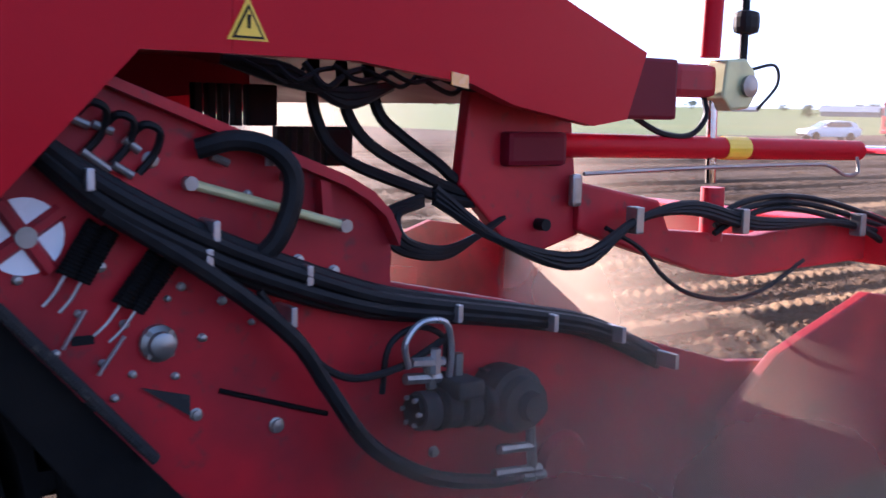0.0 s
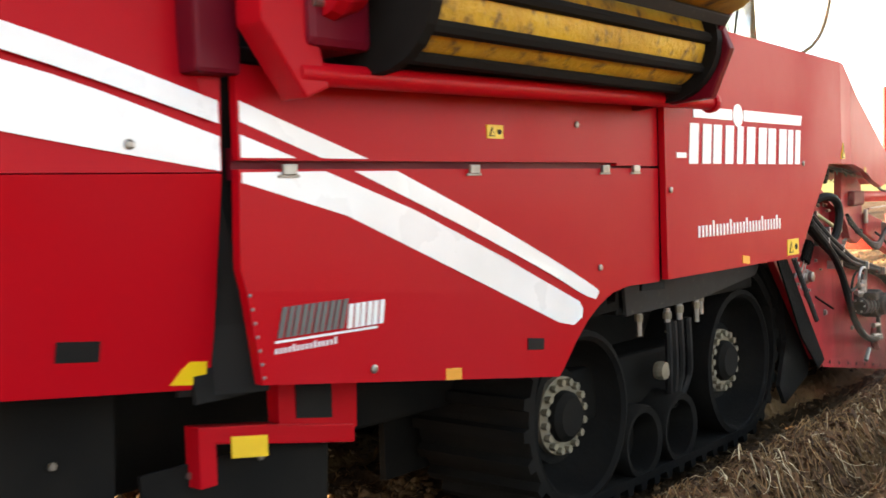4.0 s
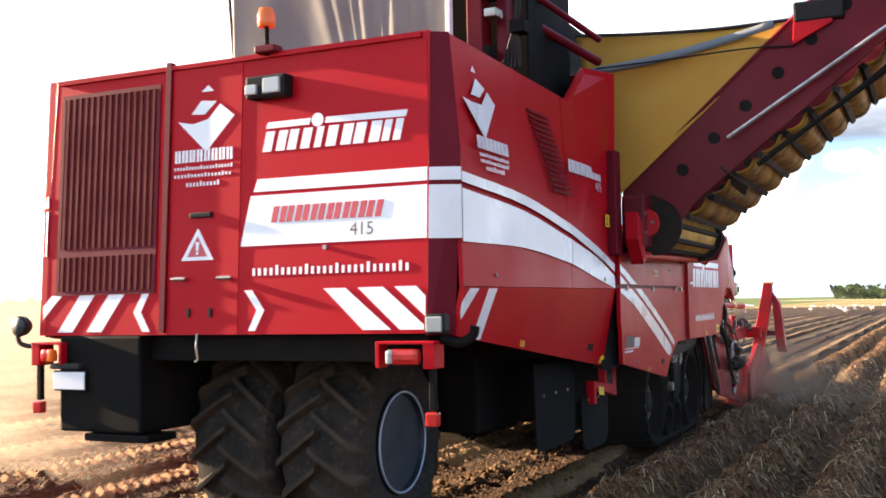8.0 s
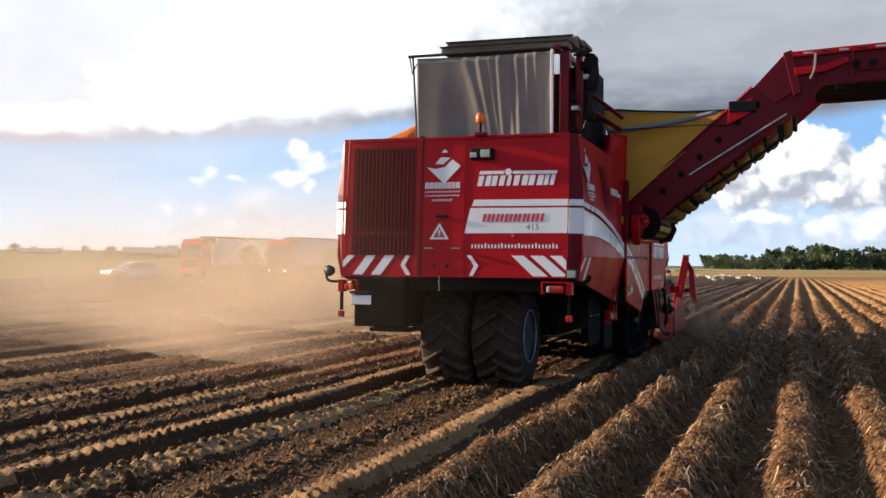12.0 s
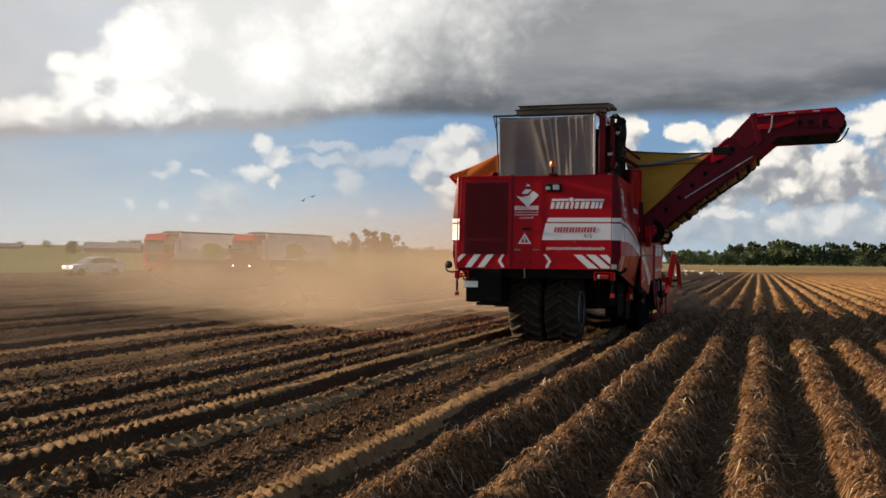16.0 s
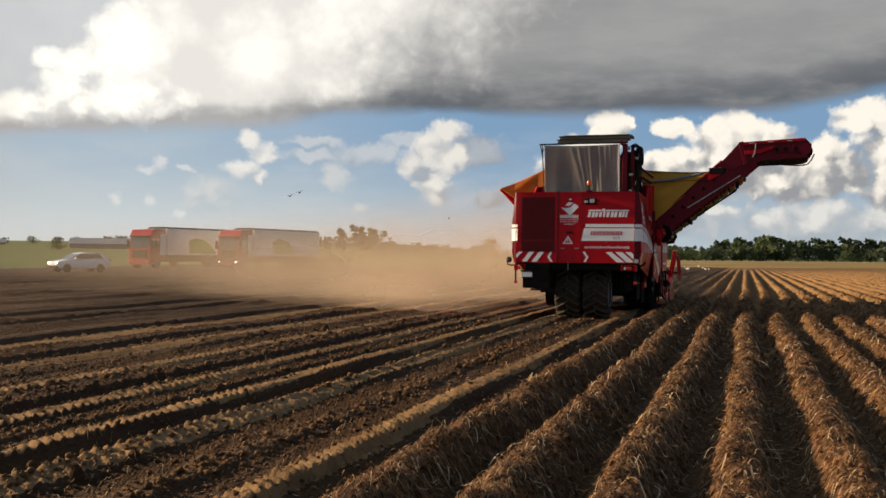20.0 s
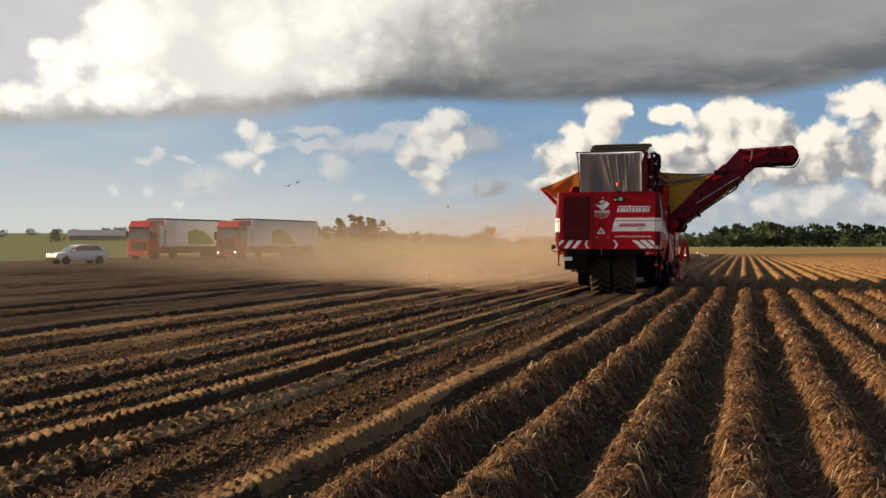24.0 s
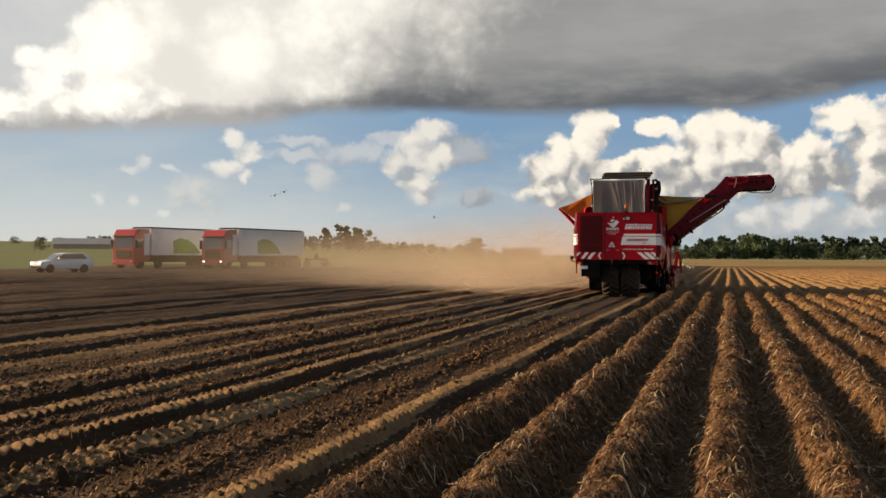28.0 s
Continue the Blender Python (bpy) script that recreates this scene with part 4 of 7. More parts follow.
    part("lens", lathe([(0.001, -0.018), (0.05, -0.014), (0.064, -0.004), (0.001, 0.0)], "y", 18), RIM, rl, "", True)
    part("lamp_bracket", tube([(-1.60, -0.04, 1.42), (-1.70, -0.04, 1.405), (-1.80, -0.05, 1.43), (-1.82, -0.05, 1.50), (-1.78, -0.05, 1.56)], 0.018, 8), GREYST, H)
    part("plate_lamp", box(-1.45, -1.17, -0.115, -0.05, 1.245, 1.285, 0.012), GREYST, H, "grey number plate lamp bar")
    # mud flaps under the belly
    for y0, y1, z0, z1, x in ((2.24, 3.24, 0.44, 1.15, 1.38), (3.33, 4.13, 0.31, 0.80, 1.42)):
        r = 0.14
        foot = [(y1 - r + r * math.sin(a), z0 + r - r * math.cos(a)) for a in (0.0, 0.52, 1.05, 1.57)]
        heel = [(y0 + r - r * math.sin(a), z0 + r - r * math.cos(a)) for a in (1.57, 1.05, 0.52, 0.0)]
        f = part("mud_flap", prism(heel + foot + [(y1 + 0.02, z1), (y0 - 0.02, z1)], "x", x, x + 0.015, 0.003), MUD, H, "grey rubber mud flap with rivets")
        for k in range(3):
            part("rivet", rod((x + 0.012, y0 + 0.17 + k * 0.31, z0 + 0.45), (x + 0.026, y0 + 0.17 + k * 0.31, z0 + 0.45), 0.013, 8), STEEL, f)
    br = part("steps_bracket", prism([(3.50, 0.93), (3.80, 0.885), (4.23, 0.805), (4.23, 0.735), (3.80, 0.815), (3.57, 0.86), (3.57, 0.72), (3.50, 0.72)], "x", 1.42, 1.50, 0.006), RED, H,
              "red bracket under the side door")
    part("bracket_web", prism([(3.86, 1.08), (4.26, 1.02), (4.25, 0.79), (3.86, 0.86)], "x", 1.43, 1.49), RED, br)
    part("bracket_hole", prism([(3.94, 1.03), (4.12, 1.00), (4.12, 0.85), (3.94, 0.88)], "x", 1.488, 1.494), INK, br)
    part("warning_sticker", prism([(3.63, 0.80), (3.79, 0.775), (3.79, 0.85), (3.63, 0.875)], "x", 1.501, 1.505), STICK, br)
    for s in (1, -1):
        part("shield_flap", prism([(3.40, 1.42), (3.62, 1.42), (3.68, 1.03), (3.42, 1.03)], "x", s * 1.585, s * 1.60), INK, H, "black rubber shield between the panels")


def build_top():
    """The grey sheet over the bunker, its frame, the hopper and its canvases."""
    H = harvester
    # wavy hanging sheet
    bm = bmesh.new()
    nx, nz = 110, 18
    x0, x1, zt, zb = -1.16, 0.93, 4.78, 3.35
    grid = []
    for j in range(nz + 1):
        row = []
        q = j / nz
        for i in range(nx + 1):
            p = i / nx
            x = x0 + (x1 - x0) * p + 0.05 * q * (0.5 - p)
            amp = 0.006 + 0.022 * (p ** 0.7) * (0.35 + 0.65 * q)
            y = 1.72 + 0.22 * amp * math.sin(21 * p + 2.2 * q * p + 0.8 * math.sin(7 * p)) + 0.012 * math.sin(9 * p - 3 * q) * q + 0.0010 * math.sin(47 * p + 5 * q) * p + 0.005 * math.sin(13 * p - 7 * q) * p + 0.0045 * math.sin(34 * p + 6 * q * p) * p * p * (0.4 + 0.6 * q)
            for c0, lean, wide, deep in ((0.42, 0.20, 0.030, 0.020), (0.50, 0.13, 0.018, 0.022), (0.57, 0.10, 0.014, 0.016), (0.63, 0.06, 0.022, 0.030), (0.70, 0.07, 0.013, 0.018), (0.76, 0.05, 0.020, 0.028), (0.83, 0.02, 0.014, 0.020), (0.90, 0.04, 0.018, 0.026)):
                y -= 0.55 * deep * math.exp(-((p - c0 - lean * (q - 0.3)) / wide) ** 2) * (0.35 + 0.65 * math.sin(math.pi * min(1.0, 0.12 + 0.8 * q)))
            row.append(bm.verts.new((x, y, zt + (zb - zt) * q - 0.02 * math.sin(3.1 * p) * (1 - q))))
        grid.append(row)
    for a, b in zip(grid, grid[1:]):
        for i in range(nx):
            bm.faces.new((a[i], a[i + 1], b[i + 1], b[i]))
    sh = part("bunker_sheet", bm, SHEET, H, "hanging grey tarpaulin with folds", True)
    so = sh.modifiers.new("thick", "SOLIDIFY")
    so.thickness = 0.006
    part("edge_strip", box(0.925, 0.965, 1.66, 1.72, 3.35, 4.80, 0.006), WHITE, sh, "pale edge strip of the sheet")
    part("sheet_bar", rod((-1.30, 1.72, 4.815), (1.0, 1.72, 4.83), 0.022, 10), GREYST, H)
    part("sheet_stay", tube([(-1.28, 1.73, 4.80), (-1.24, 1.73, 4.55), (-1.17, 1.73, 4.70)], 0.012, 6, 0), GREYST, H)
    part("sheet_stay", rod((-1.23, 1.73, 4.8), (-1.17, 1.8, 3.4), 0.015, 8), GREYST, H)
    for x0, x1, y0, y1, z0, z1 in ((-0.80, 1.14, 1.80, 2.20, 4.85, 4.945), (-0.78, 1.16, 2.02, 2.62, 4.965, 5.06), (-0.76, 1.16, 2.50, 3.10, 5.075, 5.15), (-0.76, 1.16, 3.0, 3.7, 5.13, 5.19)):
        part("roof_board", box(x0, x1, y0, y1, z0, z1, 0.012), WOOD, H, "weathered board over the bunker")
    part("roof_batten", box(-0.82, 1.17, 1.785, 1.80, 4.93, 4.955, 0.004), GREYST, H), part("roof_batten", box(-0.80, 1.19, 2.0, 2.02, 5.045, 5.07, 0.004), GREYST, H)
    part("roof_frame", box(0.95, 1.05, 1.75, 3.6, 4.80, 4.88, 0.01), DEEP, H)
    # mast to the right of the sheet with hoses and gear
    part("mast", box(1.02, 1.16, 1.85, 2.05, 3.2, 4.80, 0.015), DEEP, H, "dark red lifting mast")
    part("mast", box(1.24, 1.33, 1.95, 2.1, 3.2, 4.78, 0.015), DEEP, H, "dark red lifting mast")
    part("mast_back", box(0.95, 1.42, 2.2, 3.3, 3.2, 4.62, 0.02), DARK, H)
    random.seed(4)
    for k in range(9):
        z = 3.45 + 0.15 * k
        a = random.uniform(1.15, 1.45)
        part("valve_block", box(a, a + random.uniform(.06, .14), 1.75, 1.9, z, z + random.uniform(.05, .12), 0.01), DARK if k % 3 else STEEL, H)
    for k in range(5):
        a = 1.33 + 0.035 * k
        part("hose", tube([(a - .1, 1.85, 4.72), (a + .08, 1.80, 4.78 - .04 * k), (a + .20 - .02 * k, 1.78, 4.55), (a + .12, 1.8, 4.25), (a + .16 - .04 * k, 1.8, 3.95), (a, 1.85, 3.5)], 0.018, 7), HOSE, H)
    part("hose_reel", lathe([(0.001, 0), (0.10, 0), (0.10, 0.09), (0.04, 0.09), (0.001, 0.1)], "y", 16), DARK, H).location = (1.50, 1.75, 4.62)
    part("mast_stay", rod((1.30, 2.2, 4.30), (1.75, 3.1, 3.95), 0.03, 10), DEEP, H)
    part("mast_stay", rod((1.28, 2.3, 4.05), (1.68, 3.3, 3.80), 0.04, 10), DEEP, H)
    # hopper walls
    for s in (1, -1):
        part("hopper_wall", slab([(s * 1.63, 2.42, 3.28), (s * 1.63, 3.45, 3.28), (s * 1.60, 3.45, 3.72), (s * 1.60, 3.05, 3.70)], 0.03), RED, H)
        part("hopper_wall", slab([(s * 1.64, 3.46, 1.9), (s * 1.3, 3.60, 1.9), (s * 1.25, 3.60, 3.76), (s * 1.62, 3.48, 3.74)][::s], 0.04), RED, H, "red hopper wall")
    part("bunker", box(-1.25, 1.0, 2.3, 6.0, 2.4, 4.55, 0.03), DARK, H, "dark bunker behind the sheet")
    # canvases: the yellow one to the elevator, the orange one on the far side
    def canvas(name, pts, mat, label, n=32):
        bm = bmesh.new()
        A, B, C = (Vector(p) for p in pts)
        rows = []
        for j in range(n + 1):
            q = j / n
            L, R = A.lerp(C, q), B.lerp(C, q)
            row = []
            for i in range(n + 1):
                p = i / n
                v = L.lerp(R, p)
                v.y += 0.16 * math.sin(math.pi * p) * (1 - q) * (0.4 + 0.6 * q) + 0.030 * math.sin(5 * p + 17 * q + 3 * p * q) * (1 - q) * math.sin(math.pi * min(1, 1.2 * p + .1))
                v.z -= 0.03 * math.sin(math.pi * p) * (1 - q) ** 3
                row.append(bm.verts.new(v))
            rows.append(row)
        for a, b in zip(rows, rows[1:]):
            for i in range(n):
                bm.faces.new((a[i], a[i + 1], b[i + 1], b[i]))
        bmesh.ops.remove_doubles(bm, verts=bm.verts, dist=0.0005)
        ob = part(name, bm, mat, H, label, True)
        so = ob.modifiers.new("thick", "SOLIDIFY")
        so.thickness = 0.006
        return ob
    cv = canvas("side_canvas", [(1.28, 3.90, 4.22), (3.33, 3.98, 4.13), (1.66, 3.85, 2.62)], CANVAS, "yellow canvas between hopper and elevator")
    bm = bmesh.new()
    n = 16
    rows = []
    for i in range(n + 1):
        p = i / n
        zc = 3.80 + 0.27 * p - 0.03 * math.sin(math.pi * p)
        yc = 3.885 + 0.08 * p + 0.045 * math.sin(math.pi * p)
        x = 1.40 + 1.72 * p
        rows.append([bm.verts.new((x, yc - 0.03, zc)), bm.verts.new((x, yc - 0.03, zc + 0.075))])
    for a, b in zip(rows, rows[1:]):
        bm.faces.new((a[0], b[0], b[1], a[1]))
    ob = part("canvas_band", bm, BLUE, cv, "grey-blue reinforcing band", True)
    ob.modifiers.new("thick", "SOLIDIFY").thickness = 0.004
    part("canvas_cord", tube([(1.5, 3.82, 3.86), (2.2, 3.86, 3.88), (2.9, 3.88, 3.90), (3.3, 3.9, 3.88)], 0.008, 5), INK, cv)
    part("canvas_hem", tube([(1.28, 3.89, 4.22), (1.9, 3.96, 4.175), (2.6, 3.99, 4.14), (3.33, 3.98, 4.14)], 0.016, 6), GREYST, cv)
    canvas("far_canvas", [(-2.93, 3.9, 3.72), (-1.35, 4.0, 4.42), (-1.75, 3.9, 2.9)], ORANGE, "orange canvas on the sunlit side")
    part("far_arm", slab([(-2.95, 3.95, 3.70), (-1.7, 3.95, 2.4), (-1.7, 4.1, 2.6), (-2.9, 4.1, 3.78)], 0.04), RED, H)


def build_elevator():
    H = harvester
    outline = [(1.86, 2.14), (2.12, 2.20), (2.34, 2.52), (4.22, 4.00), (4.45, 4.22), (4.72, 4.46), (6.00, 4.50), (6.12, 4.66), (6.13, 4.90), (5.95, 5.08), (4.25, 4.99), (4.12, 4.95), (3.66, 4.45), (1.70, 2.70), (1.72, 2.30)]
    for y0, y1 in ((3.92, 3.97), (5.92, 5.97)):
        fr = part("elevator_side", prism(outline, "y", y0, y1, 0.006), DEEP, H, "red elevator side plate, darkened for the shade it stands in")
        for k in range(7):
            q = k / 6
            x, z = 1.98 + 1.75 * q, 2.58 + 1.62 * q
            part("plate_hole", lathe([(0.001, 0), (0.055, 0), (0.055, 0.012), (0.04, 0.014), (0.001, 0.014)], "y", 14), DARK, fr).location = (x, y0 - 0.013, z)
    part("elevator_rail", slab([(1.70, 3.90, 2.72), (3.66, 3.90, 4.47), (3.64, 3.98, 4.50), (1.68, 3.98, 2.75)], 0.03), DEEP, H)
    part("elevator_cap", box(3.30, 3.72, 3.86, 3.99, 4.08, 4.26, 0.02), INK, H)
    part("elevator_gusset", prism([(3.28, 3.88), (3.62, 4.05), (3.66, 4.30), (3.30, 4.16)], "y", 3.87, 3.915, 0.01), RED, H)
    part("elbow_frame", prism([(4.12, 4.98), (4.25, 5.02), (4.40, 4.36), (4.28, 4.30)], "y", 3.86, 3.92, 0.01), DEEP, H)
    part("elbow_web", prism([(3.75, 4.45), (4.2, 4.9), (4.3, 4.4), (4.0, 4.2)], "y", 3.885, 3.92), DEEP, H)
    part("head_rail", prism([(4.22, 4.90), (5.95, 4.99), (5.95, 5.08), (4.22, 4.99)], "y", 3.86, 3.93, 0.01), RED, H)
    part("head_rail", prism([(4.75, 4.47), (5.2, 4.60), (6.0, 4.62), (6.02, 4.52), (4.74, 4.45)], "y", 3.87, 3.925, 0.01), DEEP, H)
    part("head_panel", box(5.05, 5.85, 3.895, 3.915, 4.66, 4.86, 0.01), DEEP, H)
    for x in (5.18, 5.42, 5.70):
        part("head_bearing", lathe([(0.001, 0), (0.06, 0), (0.05, 0.03), (0.02, 0.04), (0.001, 0.04)], "y", 12), DARK, H).location = (x, 3.855, 4.76)
    part("head_cap", lathe([(0.001, 0), (0.16, 0), (0.16, 0.05), (0.10, 0.07), (0.001, 0.07)], "y", 18), DEEP, H).location = (5.95, 3.85, 4.76)
    for x in (4.55, 5.1, 5.6):
        part("head_strut", box(x, x + 0.06, 3.865, 3.93, 4.5, 4.95, 0.008), DEEP, H)
    part("head_roller", rod((5.97, 3.9, 4.70), (5.97, 5.98, 4.70), 0.19, 20), DARK, H)
    part("head_guard", tube([(4.9, 3.9, 4.40), (5.2, 3.9, 4.33), (5.9, 3.9, 4.30), (6.1, 3.9, 4.42), (6.2, 3.9, 4.62)], 0.018, 7), DARK, H)
    for k in range(6):
        part("roller", rod((4.85 + 0.2 * k, 3.94, 4.57), (4.85 + 0.2 * k, 5.94, 4.57), 0.05, 10), DARK, H)
    part("head_belt", box(4.62, 5.98, 3.98, 5.90, 4.50, 4.515, 0.003), DARK, H, "dark underside of the belt")
    part("chute_lever", tube([(4.6, 3.85, 4.95), (4.58, 3.83, 4.7), (4.52, 3.84, 4.55)], 0.02, 6), STEEL, H)
    for x, w in ((4.88, 0.16), (5.30, 0.10)):
        part("head_motor", box(x, x + w, 3.87, 4.05, 4.36, 4.47, 0.02), DARK, H, "dark motor under the elevator head")
    for k in range(5):
        part("head_slot", box(4.42 + 0.26 * k, 4.56 + 0.26 * k, 3.852, 3.862, 4.945 + 0.012 * k, 4.975 + 0.012 * k, 0.002), GREYST if k % 2 else ZINC, H)
    part("head_arm", prism([(4.30, 4.62), (4.75, 4.66), (5.10, 4.80), (5.05, 4.86), (4.70, 4.76), (4.28, 4.74)], "y", 3.845, 3.885, 0.008), RED, H, "red folding arm at the elevator head")
    part("lower_rail", tube([(3.05, 3.86, 2.92), (3.6, 3.86, 3.28), (4.06, 3.86, 3.62), (4.12, 3.86, 3.74)], 0.022, 7), DARK, H)
    part("lower_bracket", box(4.05, 4.14, 3.85, 3.92, 3.66, 3.86, 0.01), DARK, H)
    # belt with cleats on the underside of the incline
    def lane(q):
        return Vector((2.25 + 2.02 * q, 0, 2.43 + 1.58 * q))
    bm = bmesh.new()
    n = 44
    rows = []
    for k in range(n + 1):
        c = lane(k / n)
        sag = 0.045 * abs(math.sin(k * math.pi * 9 / 44))
        rows.append([bm.verts.new((c.x + sag, y, c.z - sag)) for y in np.linspace(4.0, 5.88, 10)])
    for a, b in zip(rows, rows[1:]):
        for i in range(9):
            bm.faces.new((a[i], a[i + 1], b[i + 1], b[i]))
    belt = part("elevator_belt", bm, SHADED_BELT, H, "yellow cleated belt, worn and stained, darkened for its shaded underside", True)
    belt.modifiers.new("thick", "SOLIDIFY").thickness = 0.02
    for k in range(10):
        c = lane(k / 9)
        d = Vector((0.79, 0, -0.62))
        q = [(c.x - 0.02, 3.98, c.z), (c.x + 0.03, 3.98, c.z + 0.03), (c.x + 0.03 + d.x * 0.05, 3.98, c.z + 0.03 + d.z * 0.05), (c.x - 0.02 + d.x * 0.07, 3.98, c.z + d.z * 0.07)]
        part("belt_cleat", prism([(p[0], p[2]) for p in q], "y", 3.99, 5.90, 0.006), GREYST if k % 3 == 0 else DARK, belt, "worn belt cleat")
    # the foot of the elevator: drum with yellow belt and dark bars, beside the bunker
    part("foot_drum", rod((1.98, 3.98, 2.34), (1.98, 5.90, 2.34), 0.21, 28), BELT, H, "yellow belt round the lower drum", True)
    for k in range(7):
        a = radians(-150 + 38 * k)
        part("drum_bar", rod((1.98 + 0.215 * math.cos(a), 3.98, 2.34 + 0.215 * math.sin(a)), (1.98 + 0.215 * math.cos(a), 5.9, 2.34 + 0.215 * math.sin(a)), 0.028, 8), DARK, H)
    for y in (3.90, 5.90):
        part("drum_plate", lathe([(0.001, 0), (0.27, 0), (0.27, 0.05), (0.001, 0.05)], "y", 24), DARK, H).location = (1.98, y, 2.34)
    part("foot_plate", prism([(1.72, 2.05), (2.18, 2.08), (2.28, 2.3), (2.1, 2.75), (1.7, 2.75)], "y", 5.96, 6.02, 0.01), DEEP, H)
    part("guard_bar", rod((1.93, 3.60, 2.06), (1.95, 6.45, 2.10), 0.038, 16), RED, H, "red guard bar", True)
    part("bar_end", lathe([(0.001, 0), (0.05, 0), (0.055, 0.02), (0.05, 0.05), (0.001, 0.05)], "y", 16), RED, H).location = (1.95, 6.42, 2.10)
    part("bar_bracket", prism([(3.45, 2.45), (3.62, 2.35), (3.72, 2.02), (3.62, 1.98), (3.45, 2.20)], "x", 1.84, 1.96, 0.01), RED, H)
    part("foot_bracket", box(1.76, 1.98, 3.62, 3.90, 2.14, 2.62, 0.03), DEEP, H)
    part("foot_motor", lathe([(0.001, 0), (0.13, 0), (0.14, 0.05), (0.10, 0.16), (0.05, 0.2), (0.001, 0.2)], "y", 18), RED, H).location = (1.95, 3.68, 2.36)
    for k in range(5):
        a = 2 * math.pi * k / 5
        part("motor_bolt", rod((1.95 + .09 * math.cos(a), 3.70, 2.36 + .09 * math.sin(a)), (1.95 + .09 * math.cos(a), 3.64, 2.36 + .09 * math.sin(a)), 0.014, 8), STEEL, H)
    part("post_plate", box(1.70, 1.80, 3.33, 3.50, 2.06, 3.0, 0.015), DEEP, H)
    # black strip put in for the shade in the gap under the guard bar
    part("gap_shadow_strip", box(1.60, 1.74, 3.55, 6.18, 2.11, 2.16, 0.01), INK, H)
    part("loose_flap", slab([(2.62, 3.90, 2.86), (2.86, 3.90, 2.66), (2.80, 4.1, 2.60), (2.56, 4.1, 2.80)], 0.01), GREYST, H)
    part("stay_rod", rod((2.7, 3.84, 3.10), (4.18, 3.84, 4.02), 0.020, 8), ZINC, H, "grey stay rod")
    part("stay_rod", rod((2.95, 3.86, 2.84), (4.02, 3.86, 3.56), 0.022, 8), DARK, H)
    part("stay_rod", rod((4.02, 3.86, 3.56), (4.12, 3.86, 3.68), 0.022, 8), DARK, H)


HX = (1.46, 1.86, 2.04)     # the header frame: inner foot, top, outer foot


def build_front():
    """Neck, intake with springs, hoses and motors, the cab over it."""
    H = harvester
    X = 1.58
    low = [(8.06, 1.22), (8.84, 0.41), (10.60, 0.12), (11.6, 0.10), (11.6, 0.62), (11.05, 0.68), (10.24, 0.92), (9.95, 1.02), (9.43, 1.13), (9.425, 1.16), (9.43, 1.22), (9.415, 1.29), (9.38, 1.355), (9.32, 1.41), (9.24, 1.455), (8.59, 1.72), (8.2, 1.72)]
    for s in (1, -1):
        side = part("intake_side", prism(low, "x", s * (X - 0.05), s * X, 0.006), DUSTY, H, "dusty red intake side plate")
    for y, z, r in ((8.31, 1.22, .014), (8.40, 1.02, .012), (8.52, 0.98, .012), (8.58, 1.08, .014), (8.60, 0.94, .012), (8.72, 0.92, .012), (8.80, 1.02, .014), (8.86, 1.12, .014), (8.74, 1.17, .014), (8.70, 1.14, .01),
                    (8.78, .80, .02), (9.03, .73, .026), (8.55, 0.88, .012), (8.46, 1.12, .012), (8.52, 1.24, .016), (8.66, 1.52, .024), (8.94, 1.42, .014), (9.10, 1.22, .02), (9.22, 1.18, .02), (8.95, 1.05, .01), (9.6, .55, .02), (10.1, .40, .03)):
        r *= 0.75
        bm = lathe([(0.0001, 0), (r * 1.3, 0), (r * 1.3, 0.004), (r, 0.006), (r, 0.016), (0.0001, 0.018)], "x", 10)
        part("bolt", bm, STEEL, H).location = (X, y, z)
    hub = part("bearing_hub", lathe([(0.001, 0), (0.052, 0), (0.052, 0.02), (0.036, 0.03), (0.036, 0.055), (0.026, 0.06), (0.001, 0.062)], "x", 20), STEEL, H, "greasy steel bearing hub", True)
    hub.location = (X, 8.67, 1.02)
    for k in range(4):
        a = math.pi / 4 + k * math.pi / 2
        part("flange_bolt", rod((0.015, .044 * math.cos(a), .044 * math.sin(a)), (0.03, .044 * math.cos(a), .044 * math.sin(a)), 0.008, 8), STEEL, hub)
    # window with a red spider, upper arm flange, slots
    part("spoke_window", lathe([(0.001, 0), (0.10, 0), (0.10, 0.004), (0.001, 0.004)], "x", 24), WHITE, H, "pale window behind red spokes").location = (X, 8.33, 1.33)
    for a in (0.6, 2.17):
        c, s_ = math.cos(a), math.sin(a)
        part("spoke", rod((X + .006, 8.33 - .11 * c, 1.33 - .11 * s_), (X + .006, 8.33 + .11 * c, 1.33 + .11 * s_), 0.022, 6), DUSTY, H)
    part("spoke_hub", rod((X, 8.33, 1.33), (X + .03, 8.33, 1.33), 0.028, 14), STEEL, H)
    part("arm_flange", prism([(8.50, 1.755), (9.24, 1.47), (9.33, 1.42), (9.39, 1.36), (9.425, 1.29), (9.42, 1.25), (9.40, 1.29), (9.37, 1.345), (9.31, 1.395), (9.23, 1.44), (8.50, 1.725)], "x", X, X + 0.06), DUSTY, H)
    part("arm_rib", prism([(9.15, 1.46), (9.18, 1.45), (9.20, 1.33), (9.16, 1.33)], "x", X, X + 0.05), DUSTY, H)
    part("slot_plate", box(X, X + 0.006, 9.13, 9.18, 1.15, 1.19), INK, H)
    for y, z in ((9.30, 1.60), (9.62, 1.45)):
        part("comb_block", box(0.75, 0.80, y, y + 0.12, z, z + 0.15, 0.01), INK, H)
